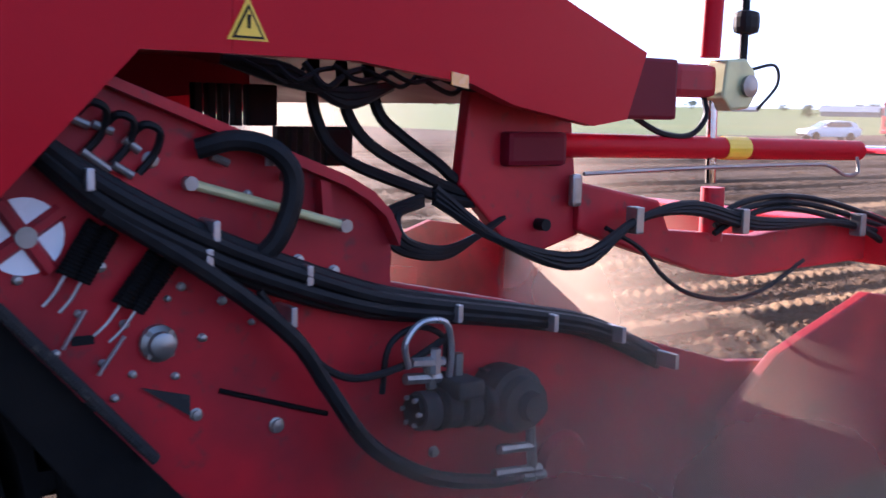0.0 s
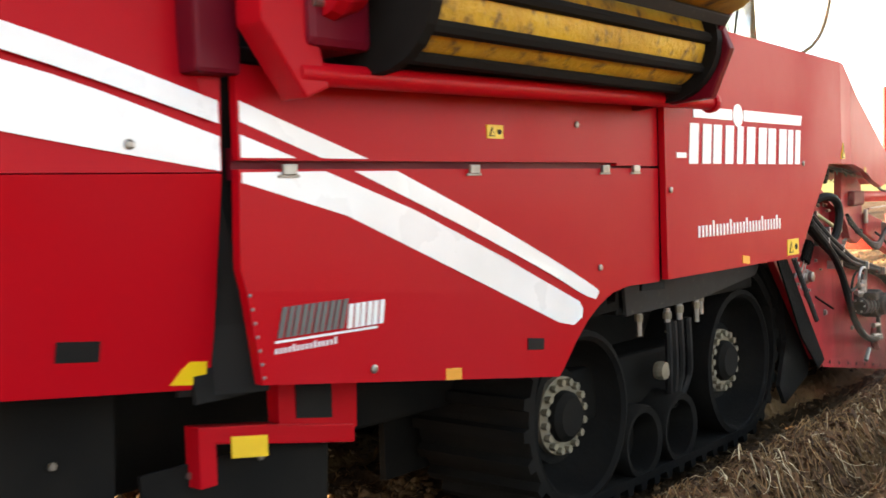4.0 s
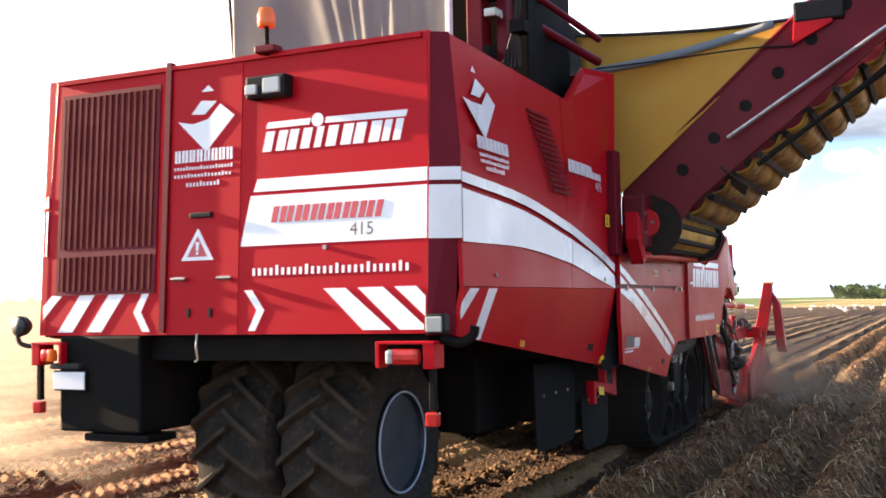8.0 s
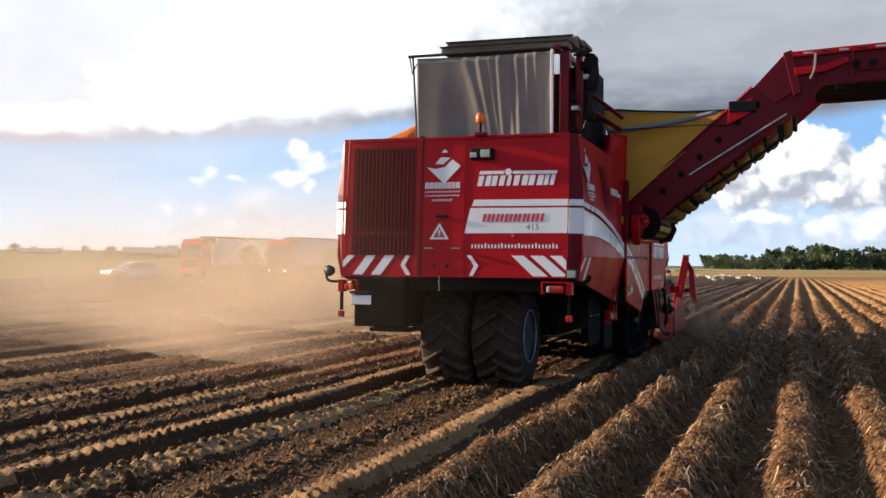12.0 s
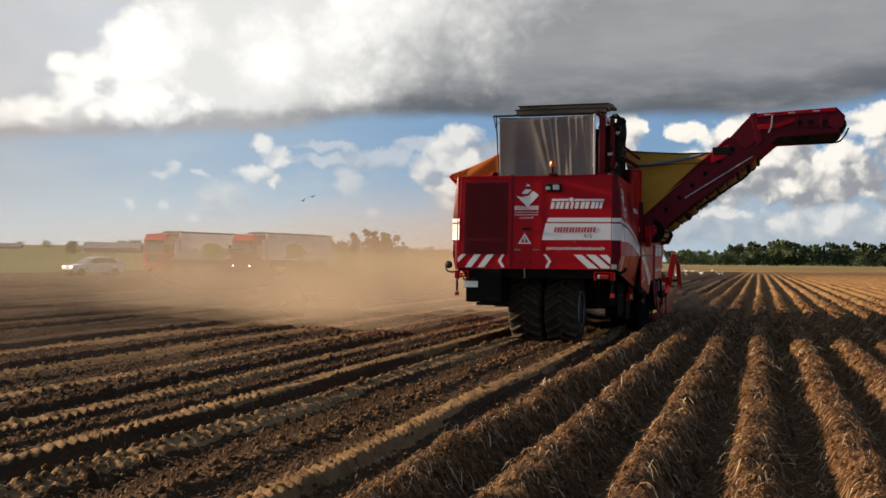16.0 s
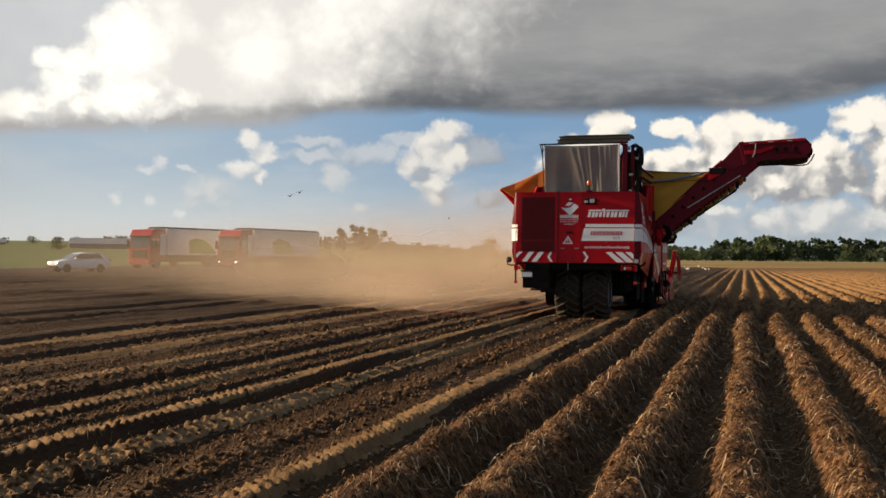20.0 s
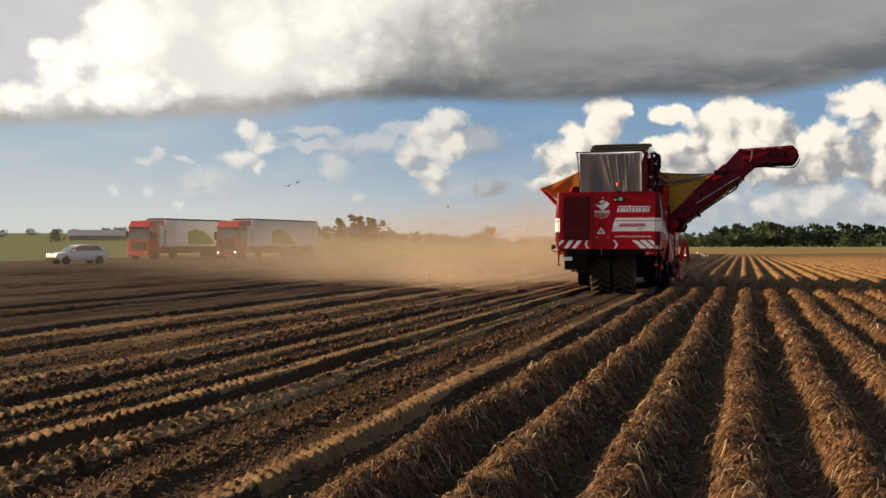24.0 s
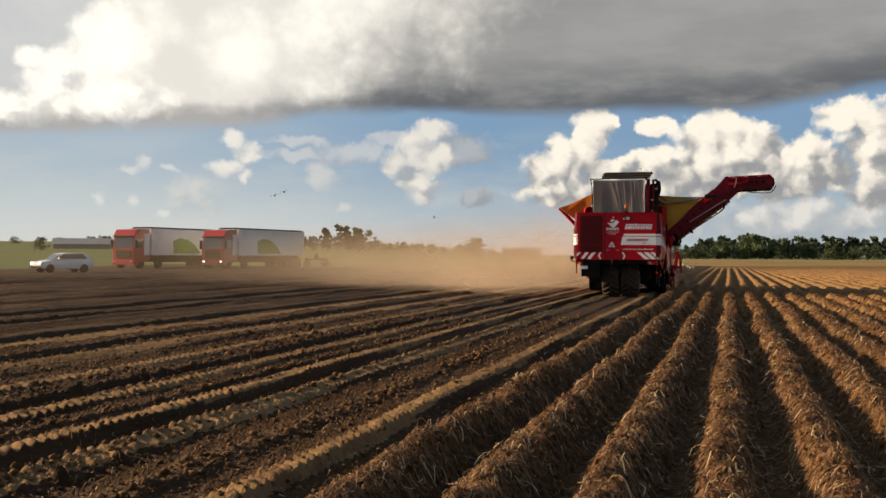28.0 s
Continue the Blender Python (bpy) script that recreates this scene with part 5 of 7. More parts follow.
        for k in range(4):
            part("comb_tooth", box(0.75, 0.80, y - 0.05 - 0.05 * k, y - 0.02 - 0.05 * k, z, z + 0.15, 0.004), INK, H)
    part("push_rod", rod((X + .05, 8.76, 1.455), (X + .05, 9.22, 1.325), 0.014, 10), ZINCY, H, "brass-coloured adjusting rod")
    for y, z in ((8.75, 1.458), (9.23, 1.322)):
        part("rod_end", lathe([(0.001, 0), (0.02, 0), (0.02, 0.03), (0.001, 0.03)], "x", 14), STEEL, H).location = (X + .035, y, z)
    # coil springs with hooks
    for a, b in (((8.50, 1.36), (8.42, 1.23)), ((8.54, 1.34), (8.46, 1.21)), ((8.66, 1.27), (8.56, 1.14)), ((8.70, 1.25), (8.60, 1.12))):
        part("coil_spring", coil((X + .035, *a), (X + .035, *b), 0.022, 0.006, 14, 8), DARK, H, "dark coil spring")
        d = Vector((b[0] - a[0], b[1] - a[1]))
        part("spring_hook", tube([(X + .035, *b), (X + .035, b[0] + d.x * .35, b[1] + d.y * .35), (X + .03, b[0] + d.x * .7, b[1] + d.y * .6)], 0.005, 5), STEEL, H)
    part("long_spring", coil((X + .09, 8.24, 1.17), (X + .09, 8.63, 0.72), 0.014, 0.0045, 72, 8), GREYST, H, "long grey tension spring along the plate edge")
    # black plate added over the dark area beside the long spring
    part("edge_backing", prism([(8.10, 1.24), (8.22, 1.17), (8.62, 0.70), (8.87, 0.41), (8.76, 0.36), (8.45, 0.62), (8.06, 1.17)], "x", X + .04, X + .055, 0.004), BLACK, H, "black plate along the dark edge of the intake plate")
    part("spring_eye", tube([(X + .09, 8.24, 1.17), (X + .08, 8.20, 1.23), (X + .06, 8.18, 1.26), (X + .05, 8.22, 1.25)], 0.007, 6), STEEL, H)
    # hoses: the bundle along the arm
    for k in range(5):
        o, w = 0.022 * k, 0.04 * (k % 2)
        part("hose", tube([(X + .04 + w, 8.36, 1.58 - .6 * o), (X + .07 + w, 8.52, 1.47 - o), (X + .08 + w, 8.78, 1.33 - o), (X + .08 + w, 9.05, 1.22 - o), (X + .07 + w, 9.32, 1.125 - .8 * o), (X + .06 + w, 9.60, 1.065 - .6 * o),
                           (X + .05 + w, 9.95, 1.0 - .5 * o), (X + .04 + w, 10.25, 0.93 - .5 * o), (X + .02, 10.62, 0.77 - .5 * o)], 0.021, 8), HOSE, H, "black hydraulic hose")
    part("hose", tube([(X + .03, 8.78, 1.55), (X + .08, 8.87, 1.575), (X + .11, 8.96, 1.555), (X + .12, 9.02, 1.49), (X + .12, 9.02, 1.40), (X + .11, 8.98, 1.30), (X + .08, 8.93, 1.24)], 0.030, 10), HOSE, H, "thick black hose loop")
    part("hose", tube([(X + .10, 8.50, 1.40), (X + .13, 8.80, 1.20), (X + .13, 9.02, 1.02), (X + .13, 9.14, 0.85), (X + .13, 9.28, 0.66), (X + .12, 9.50, 0.52), (X + .10, 9.75, 0.45), (X + .08, 9.95, 0.43)], 0.026, 8), HOSE, H, "black hose")
    part("hose", tube([(X + .12, 8.92, 1.16), (X + .14, 9.05, 0.98), (X + .13, 9.2, 0.88), (X + .11, 9.38, 0.88), (X + .10, 9.5, 0.92), (X + .1, 9.58, 0.96)], 0.012, 7), HOSE, H)
    part("hose", tube([(X + .08, 9.35, 0.80), (X + .10, 9.36, 0.95), (X + .10, 9.46, 1.0), (X + .1, 9.56, 0.96), (X + .09, 9.58, 0.86)], 0.010, 7), HOSE, H)
    for y, z in ((8.79, 1.345), (8.77, 1.27), (9.07, 1.205), (9.02, 1.09), (9.60, 1.045), (10.0, 0.975), (10.32, 0.90), (10.60, 0.77), (8.46, 1.49)):
        part("hose_clamp", box(X + .03, X + .14, y - 0.010, y + 0.010, z - 0.040, z + 0.018, 0.004), ZINC, H, "zinc hose clamp")
    # hydraulic motor on the plate
    mo = part("drive_motor", rod((X + .11, 9.46, 0.735), (X + .11, 9.74, 0.715), 0.062, 18), GREYST, H, "black hydraulic motor", True)
    for y, r, w in ((9.44, .05, .03), (9.52, .068, .025), (9.60, .066, .02), (9.68, .07, .03)):
        part("motor_rib", rod((X + .11, y, 0.736 - (y - 9.46) * .07), (X + .11, y + w, 0.735 - (y - 9.46) * .07), r, 16), DARK, mo)
    for k in range(6):
        a = 2 * math.pi * k / 6
        part("motor_bolt", rod((X + .11 + .045 * math.cos(a), 9.43, .737 + .045 * math.sin(a)), (X + .11 + .045 * math.cos(a), 9.445, .737 + .045 * math.sin(a)), 0.008, 6), ZINC, mo)
    part("valve_block", box(X + .03, X + .20, 9.56, 9.66, 0.77, 0.83, 0.012), GREYST, H)
    part("fitting_loop", tube([(X + .12, 9.42, 0.88), (X + .13, 9.40, 0.96), (X + .13, 9.46, 1.02), (X + .13, 9.55, 1.01), (X + .12, 9.58, 0.92), (X + .11, 9.58, 0.83)], 0.011, 8), ZINC, H, "bright zinc pipe loop")
    part("union_nut", rod((X + .12, 9.43, 0.895), (X + .12, 9.55, 0.885), 0.016, 6), ZINC, H), part("union_nut", rod((X + .12, 9.52, 0.85), (X + .12, 9.52, 0.93), 0.018, 6), ZINC, H)
    part("drive_motor", lathe([(0.001, 0), (0.10, 0), (0.11, 0.03), (0.11, 0.14), (0.09, 0.15), (0.085, 0.19), (0.05, 0.20), (0.045, 0.24), (0.001, 0.245)], "x", 20), GREYST, H, "", True).location = (X, 9.84, 0.72)
    part("motor_bracket", prism([(9.76, 0.82), (9.95, 0.80), (10.04, 0.70), (10.0, 0.60), (9.90, 0.63), (9.80, 0.74)], "x", X + .02, X + .06, 0.006), GREYST, H)
    for y0, z0, y1, z1 in ((9.42, .84, 9.55, .83), (9.50, .90, 9.52, .80), (9.62, .82, 9.62, .90), (9.80, .55, 9.95, .54), (9.78, .47, 9.98, .455), (9.90, .44, 10.0, .43), (9.93, .62, 9.95, .42), (9.70, .38, 9.62, .30)):
        part("fitting", rod((X + .10, y0, z0), (X + .10, y1, z1), 0.018, 8), STEEL, H, "zinc hydraulic fitting")
    part("roller_guard", lathe([(0.001, 0), (0.11, 0), (0.12, 0.02), (0.10, 0.05), (0.001, 0.05)], "x", 20), DUSTY, H).location = (X, 10.15, 0.42)
    part("red_pad", box(X + .02, X + .10, 9.92, 10.0, 0.60, 0.72, 0.02), RED, H)
    part("plate_seam", rod((X + .004, 8.85, 0.86), (X + .004, 9.2, 0.74), 0.008, 6), DARK, H)
    part("plate_seam", prism([(8.62, .90), (8.76, .86), (8.76, .80)], "x", X, X + .01), GREYST, H)
    part("bottom_rail", prism([(8.82, 0.43), (10.6, 0.14), (10.6, 0.08), (8.84, 0.36)], "x", X, X + 0.05), DUSTY, H)
    for k in range(9):
        part("rail_hole", rod((X + .048, 8.98 + .19 * k, 0.375 - .031 * k), (X + .053, 8.98 + .19 * k, 0.375 - .031 * k), 0.014, 8), INK, H)
    part("neck_web", prism([(8.3, 1.5), (9.15, 1.70), (9.5, 1.74), (9.5, 1.95), (8.3, 1.95)], "x", 0.35, 0.38), DEEP, H)
    part("clip_plate", box(X + .012, X + .018, 8.99, 9.05, 1.50, 1.56, 0.002), ZINC, H, "small bright plate")
    part("plate_slot", box(X, X + .004, 8.44, 8.50, 1.035, 1.06, 0.001), INK, H), part("plate_slot", box(X, X + .004, 8.47, 8.50, .85, .88, 0.001), INK, H)
    for y, z, dy, dz in ((8.47, 1.135, .06, .10), (8.57, 1.055, .07, .10)):
        part("spring_rod", rod((X + .03, y - dy, z - dz), (X + .035, y, z), 0.006, 6), ZINC, H)
    # intake bed between the side plates, seen through the gaps
    part("intake_bed", slab([(-1.5, 8.3, 1.25), (1.5, 8.3, 1.25), (1.5, 11.5, 0.25), (-1.5, 11.5, 0.25)], 0.06), DARK, H)
    for k in range(4):
        part("web_bar", rod((-1.5, 8.7 + .8 * k, 1.16 - .26 * k), (1.5, 8.7 + .8 * k, 1.16 - .26 * k), 0.06, 10), DARK, H)
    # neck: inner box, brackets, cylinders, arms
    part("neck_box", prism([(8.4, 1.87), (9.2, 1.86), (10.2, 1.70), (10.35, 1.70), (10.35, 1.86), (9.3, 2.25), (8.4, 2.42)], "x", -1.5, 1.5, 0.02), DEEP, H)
    part("neck_tip", box(1.36, 1.53, 10.42, 10.74, 1.65, 1.88, 0.015), DEEP, H)
    part("post_collar", box(1.39, 1.50, 10.76, 11.0, 1.74, 1.87, 0.03), DUSTY, H)
    part("post_clamp", prism([(11.00, 1.74), (11.05, 1.69), (11.16, 1.70), (11.20, 1.76), (11.19, 1.85), (11.13, 1.90), (11.02, 1.89)], "x", 1.42, 1.53, 0.012), ZINCY, H, "pale yellow-green clamp plate")
    part("clamp_eye", lathe([(0.02, 0), (0.04, 0), (0.045, 0.02), (0.02, 0.025)], "x", 14), STEEL, H).location = (1.53, 11.14, 1.79)
    part("post", rod((1.45, 11.00, 1.90), (1.45, 11.02, 2.49), 0.042, 16), RED, H, "red upright post", True)
    part("post_rod", rod((1.45, 11.04, 1.40), (1.45, 11.03, 1.76), 0.022, 12), CHROME, H, "chrome lifting rod")
    part("post_foot", rod((1.45, 11.06, 1.16), (1.45, 11.06, 1.38), 0.048, 16), DUSTY, H, "", True)
    part("sensor", box(1.42, 1.50, 11.15, 11.25, 2.0, 2.10, 0.03), INK, H, "black sensor"), part("sensor_stem", rod((1.46, 11.19, 1.88), (1.46, 11.19, 2.15), 0.018, 8), INK, H)
    part("hose", tube([(1.5, 11.20, 1.86), (1.52, 11.32, 1.88), (1.52, 11.34, 1.80), (1.5, 11.25, 1.70)], 0.007, 6), HOSE, H)
    part("hose", tube([(1.45, 10.98, 1.74), (1.47, 10.97, 1.66), (1.47, 10.88, 1.59), (1.47, 10.72, 1.60), (1.46, 10.58, 1.66)], 0.012, 6), HOSE, H)
    part("cylinder", rod((1.45, 10.1, 1.555), (1.45, 12.04, 1.525), 0.045, 16), RED, H, "red hydraulic cylinder", True)
    part("cylinder_rod", rod((1.45, 12.04, 1.525), (1.45, 13.1, 1.51), 0.022, 12), CHROME, H, "chrome piston rod")
    part("cylinder_sleeve", rod((1.45, 11.10, 1.54), (1.45, 11.24, 1.538), 0.048, 16), STICK, H)
    part("oil_pipe", tube([(1.50, 10.3, 1.45), (1.51, 10.9, 1.465), (1.51, 11.6, 1.47), (1.51, 11.75, 1.46), (1.51, 11.86, 1.42), (1.51, 11.96, 1.43), (1.50, 11.96, 1.50)], 0.008, 6), STEEL, H)
    part("neck_bracket", prism([(9.82, 1.76), (10.18, 1.70), (10.28, 1.64), (10.33, 1.22), (10.15, 1.17), (9.98, 1.22), (9.78, 1.42)], "x", 1.39, 1.45, 0.01), DUSTY, H, "red hinge bracket")
    part("pivot", rod((1.44, 10.13, 1.27), (1.50, 10.13, 1.27), 0.022, 12), INK, H)
    part("pivot_block", box(1.40, 1.50, 9.95, 10.22, 1.48, 1.60, 0.02), DEEP, H)
    part("shackle", box(1.47, 1.50, 10.25, 10.30, 1.33, 1.45, 0.015), STEEL, H)
    part("lower_arm", prism([(10.30, 1.42), (10.72, 1.34), (10.78, 1.22), (11.3, 1.17), (11.7, 1.21), (12.15, 1.24), (12.6, 1.12), (12.6, 0.98), (12.1, 1.02), (11.2, 1.0), (11.0, 1.03), (10.62, 1.14), (10.30, 1.24)], "x", 1.40, 1.48, 0.012), DUSTY, H, "red lifting arm")
    for k in range(3):
        part("hose", tube([(1.56, 9.6, 1.42 - .02 * k), (1.60, 9.85, 1.24), (1.60, 10.2, 1.13 + .02 * k), (1.58, 10.5, 1.28), (1.58, 10.8, 1.30 + .015 * k), (1.57, 11.2, 1.22 + .015 * k), (1.57, 11.7, 1.22), (1.56, 12.0, 1.16), (1.55, 12.3, 1.02)], 0.016, 7), HOSE, H)
        part("hose", tube([(1.30, 9.30 + .10 * k, 1.82), (1.34, 9.28 + .12 * k, 1.66), (1.36, 9.36 + .12 * k, 1.52 + .03 * k), (1.40, 9.56 + .08 * k, 1.43 + .03 * k), (1.42, 9.80, 1.36 + .035 * k), (1.42, 9.95, 1.36 + .03 * k)], 0.021, 8), HOSE, H)
        part("hose", tube([(1.46, 9.62, 1.36 + .012 * k), (1.50, 9.50 - .03 * k, 1.33), (1.52, 9.52 - .02 * k, 1.25 - .012 * k), (1.50, 9.68, 1.21 - .012 * k), (1.47, 9.84, 1.24), (1.44, 9.98, 1.30)], 0.014, 7), HOSE, H, "black hose loop at the hinge")
        part("hose", tube([(1.5, 8.9, 1.80), (1.52, 9.1, 1.74 + .02 * k), (1.5, 9.3, 1.72 - .02 * k), (1.45, 9.5, 1.74)], 0.016, 7), HOSE, H)
    # loom under the neck, small unions and hooks on the plate
    rl = random.Random(8)
    for k in range(9):
        y0 = 8.95 + 0.10 * k
        za = 1.80 - 0.06 * max(0.0, y0 - 9.2)
        part("wiring_loom", tube([(1.52, y0, za), (1.55, y0 + .06, za - rl.uniform(.02, .07)), (1.53, y0 + .14, za - rl.uniform(.02, .06)), (1.5, y0 + .22, za - .01)], rl.uniform(.007, .013), 6), HOSE, H, "sagging black cable loom")
    for y, z, dy, dz in ((8.44, 1.63, .05, -.02), (8.50, 1.615, .05, -.02), (8.58, 1.575, .04, -.03), (8.47, 1.545, .07, -.05), (8.55, 1.51, .05, -.03), (9.0, 1.51, .05, .02), (9.03, 1.47, .05, 0.0), (8.82, 1.53, .05, -.02)):
        part("union", rod((X + .03, y, z), (X + .03, y + dy, z + dz), 0.012, 8), STEEL, H, "small zinc hose union")
    for y, z in ((8.46, 1.64), (8.53, 1.61), (8.60, 1.585)):
        part("hose", tube([(X + .02, y, z), (X + .05, y + .03, z + .03), (X + .05, y + .07, z + .01), (X + .03, y + .06, z - .05), (X + .02, y + .02, z - .10)], 0.011, 6), HOSE, H)
    part("hose", tube([(1.52, 10.40, 1.25), (1.55, 10.55, 1.17), (1.56, 10.68, 1.05), (1.56, 10.84, 0.97), (1.56, 11.08, 0.93), (1.56, 11.29, 0.96), (1.55, 11.55, 1.06)], 0.010, 6), HOSE, H, "thin slack cable")
    for k in range(3):
        part("hose", tube([(1.52, 11.0, 1.20 + .03 * k), (1.53, 11.15, 1.26 + .03 * k), (1.53, 11.4, 1.29 + .025 * k), (1.53, 11.7, 1.25 + .03 * k), (1.53, 12.1, 1.16 + .03 * k), (1.52, 12.5, 1.10)], 0.013, 7), HOSE, H)
    for y, z in ((10.5, 1.28), (11.1, 1.25), (11.9, 1.20)):
        part("hose_clamp", box(1.54, 1.60, y - .02, y + .02, z - .05, z + .05, 0.006), STEEL, H)
    # header at the front: side shields, the raised red uprights
    for s in (1, -1):
        sh = part("header_side", prism([(10.9, 0.08), (13.2, 0.05), (13.3, 0.35), (12.6, 0.80), (11.8, 0.92), (11.2, 0.72), (10.9, 0.5)], "x", s * 1.66, s * 1.72, 0.01), DUSTY, H, "dusty red header side shield")
        fr = part("header_frame", prism([(s * HX[0], 0.55), (s * (HX[0] + 0.20), 0.55), (s * HX[1], 1.66), (s * HX[1], 1.90), (s * (HX[1] - 0.13), 1.90)], "y", 12.45, 12.62, 0.012), DUSTY, H, "dusty red A-shaped header frame")
        part("frame_leg", prism([(s * (HX[1] - 0.02), 1.78), (s * (HX[1] + 0.12), 1.55), (s * (HX[2] + 0.02), 0.75), (s * (HX[2] - 0.13), 0.75)], "y", 12.50, 12.66, 0.012), DUSTY, fr)
        # amber plate paints the low sun on the frame's top face
        part("sunlit_top", box(s * (HX[1] - 0.14), s * (HX[1] + 0.02), 12.43, 12.74, 1.885, 1.915, 0.006), AMBERP, fr, "top face of the frame, coloured amber for the sun on it")
        part("cross_tie", box(s * (HX[0] + 0.10), s * (HX[2] - 0.05), 12.52, 12.58, 1.02, 1.10, 0.01), DEEP, fr)
    part("header_beam", box(-1.7, 1.7, 12.1, 12.35, 1.0, 1.18, 0.02), RED, H)
    # triangle sign and reflector on the neck
    tri = on_side("warning_sticker", [(8.785, 1.835), (8.905, 1.835), (8.845, 1.945)], STICK, 0.005, label="yellow warning triangle")
    on_side("pictogram", [(8.797, 1.84), (8.893, 1.84), (8.845, 1.928)], INK, 0.008, tri, thick=0.001)
    on_side("pictogram", [(8.807, 1.846), (8.883, 1.846), (8.845, 1.915)], STICK, 0.0095, tri, thick=0.001)
    on_side("pictogram", [(8.841, 1.865), (8.849, 1.865), (8.851, 1.90), (8.839, 1.90)], INK, 0.011, tri, thick=0.001)
    on_side("reflector", [(9.55, 1.745), (9.62, 1.735), (9.62, 1.775), (9.55, 1.785)], AMBERP, 0.005)
    # cab
    cab = part("cab_frame", box(-0.95, 0.95, 7.3, 9.5, 2.45, 2.62, 0.03), RED, H, "red cab floor and posts")
    for x in (-0.9, 0.9):
        for y in (7.35, 8.3, 9.45):
            part("cab_post", rod((x, y, 2.6), (x * 0.94, y, 3.95), 0.04, 10), DARK, cab)
    part("cab_roof", box(-0.98, 0.98, 7.2, 9.65, 3.93, 4.05, 0.05), RED, cab)
    for x in (-0.9, 0.9):
        part("cab_window", box(x - .006, x + .006, 7.4, 9.42, 2.62, 3.93), GLASS, cab, "cab side window")
    part("cab_window", box(-0.88, 0.88, 9.45, 9.46, 2.62, 3.93), GLASS, cab, "windscreen")
    part("mirror_arm", tube([(0.95, 9.4, 2.6), (1.25, 9.75, 2.75), (1.35, 9.9, 3.1), (1.35, 9.9, 3.5)], 0.014, 6), INK, H)
    part("antenna", rod((0.9, 9.0, 2.5), (1.0, 9.15, 3.6), 0.010, 6), INK, H)


TURNING = []   # (part, place, radius) of all that rolls


def build_running_gear():
    H = harvester
    # rear tyres with bar lugs
    R, W = 0.66, 0.68
    LUGS = {}
    for sgn in (1, -1):
        lug = bmesh.new()
        ring = []
        for j in range(8):
            q = j / 7
            a = -0.36 * q
            x = sgn * (W / 2 + 0.004) * (1 - q) + sgn * -0.025 * q
            crown = 0.742 - 0.030 * (1 - q) ** 2
            hi, w = (crown if j else 0.60), 0.046 - 0.010 * q
            lo = 0.56 if j == 0 else 0.64
            ring.append([(x, math.cos(a - w) * lo, math.sin(a - w) * lo), (x, math.cos(a - w * .62) * hi, math.sin(a - w * .62) * hi),
                         (x, math.cos(a + w * .62) * hi, math.sin(a + w * .62) * hi), (x, math.cos(a + w) * lo, math.sin(a + w) * lo)])
        vs = [[lug.verts.new(p) for p in r] for r in ring]
        for A, B in zip(vs, vs[1:]):
            for i in range(3):
                lug.faces.new((A[i], A[i + 1], B[i + 1], B[i]))
        lug.faces.new(vs[0]), lug.faces.new(vs[-1])
        LUGS[sgn] = mesh_of("tread_lug", lug, LUG)

    def tyre(xc, y, front):
        t = part("rear_wheel", lathe([(0.35, -W / 2 + 0.06), (0.40, -W / 2 + 0.02), (0.50, -W / 2 - 0.01), (0.58, -W / 2), (0.635, -W / 2 + 0.04), (0.665, -W / 2 + 0.13), (0.675, 0), (0.665, W / 2 - 0.13), (0.635, W / 2 - 0.04), (0.58, W / 2), (0.50, W / 2 + 0.01), (0.40, W / 2 - 0.02), (0.35, W / 2 - 0.06)], "x", 44), TYRE, H,
                 "dusty black tractor tyre", True)
        t.matrix_basis = pose(xc, y, R)
        n = 18
        for k in range(n):
            for sgn in (1, -1):
                ob = new("tread_lug", LUGS[sgn])
                ob.parent = t
                ob.matrix_basis = pose(0, 0, 0, 360 * (k + (0.5 if sgn > 0 else 0)) / n)
        rim = part("rim", lathe([(0.365, W / 2 - 0.045), (0.37, W / 2 - 0.012), (0.352, W / 2 - 0.010), (0.340, W / 2 - 0.05), (0.335, W / 2 - 0.12), (0.318, W / 2 - 0.135), (0.312, W / 2 - 0.27), (0.29, W / 2 - 0.29), (0.14, W / 2 - 0.31), (0.12, W / 2 - 0.22), (0.001, W / 2 - 0.22)], "x", 40), RIM, t,
                   "blue-grey steel rim", True)
        # pale rings draw the highlight that runs along the rim edges
        for rr, dx in ((0.362, 0.008), (0.334, 0.125)):
            part("rim_highlight", tube([(W / 2 - dx, rr * math.cos(2 * math.pi * k / 40), rr * math.sin(2 * math.pi * k / 40)) for k in range(41)], 0.009, 6, 0), RING, t, "pale ring on the rim edge, a coloured-in highlight", True)
        for k in range(8):
            a = 2 * math.pi * k / 8
            part("wheel_bolt", rod((W / 2 - .31, .2 * math.cos(a), .2 * math.sin(a)), (W / 2 - .27, .2 * math.cos(a), .2 * math.sin(a)), 0.018, 8), STEEL, rim)
        TURNING.append((t, (xc, y, R), R))
    tyre(0.455, 1.08, True)
    tyre(-0.29, 1.08, False)
    part("rear_axle", rod((-0.6, 1.08, 0.66), (0.6, 1.08, 0.66), 0.09, 12), DARK, H)
    part("axle_arm", box(0.06, 0.105, 0.9, 2.4, 0.75, 1.25, 0.01), DARK, H)
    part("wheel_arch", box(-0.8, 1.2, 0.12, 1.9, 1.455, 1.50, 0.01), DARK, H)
    # crawler tracks
    def track(s):
        xo, xi = s * 1.48, s * 0.78
        wheels = ((5.92, 0.51, 0.45), (7.83, 0.53, 0.47))
        belt_pts = []
        for k in range(17):
            a = radians(84 + 186 * k / 16)
            belt_pts.append((5.92 + 0.51 * math.cos(a), 0.56 + 0.51 * math.sin(a)))
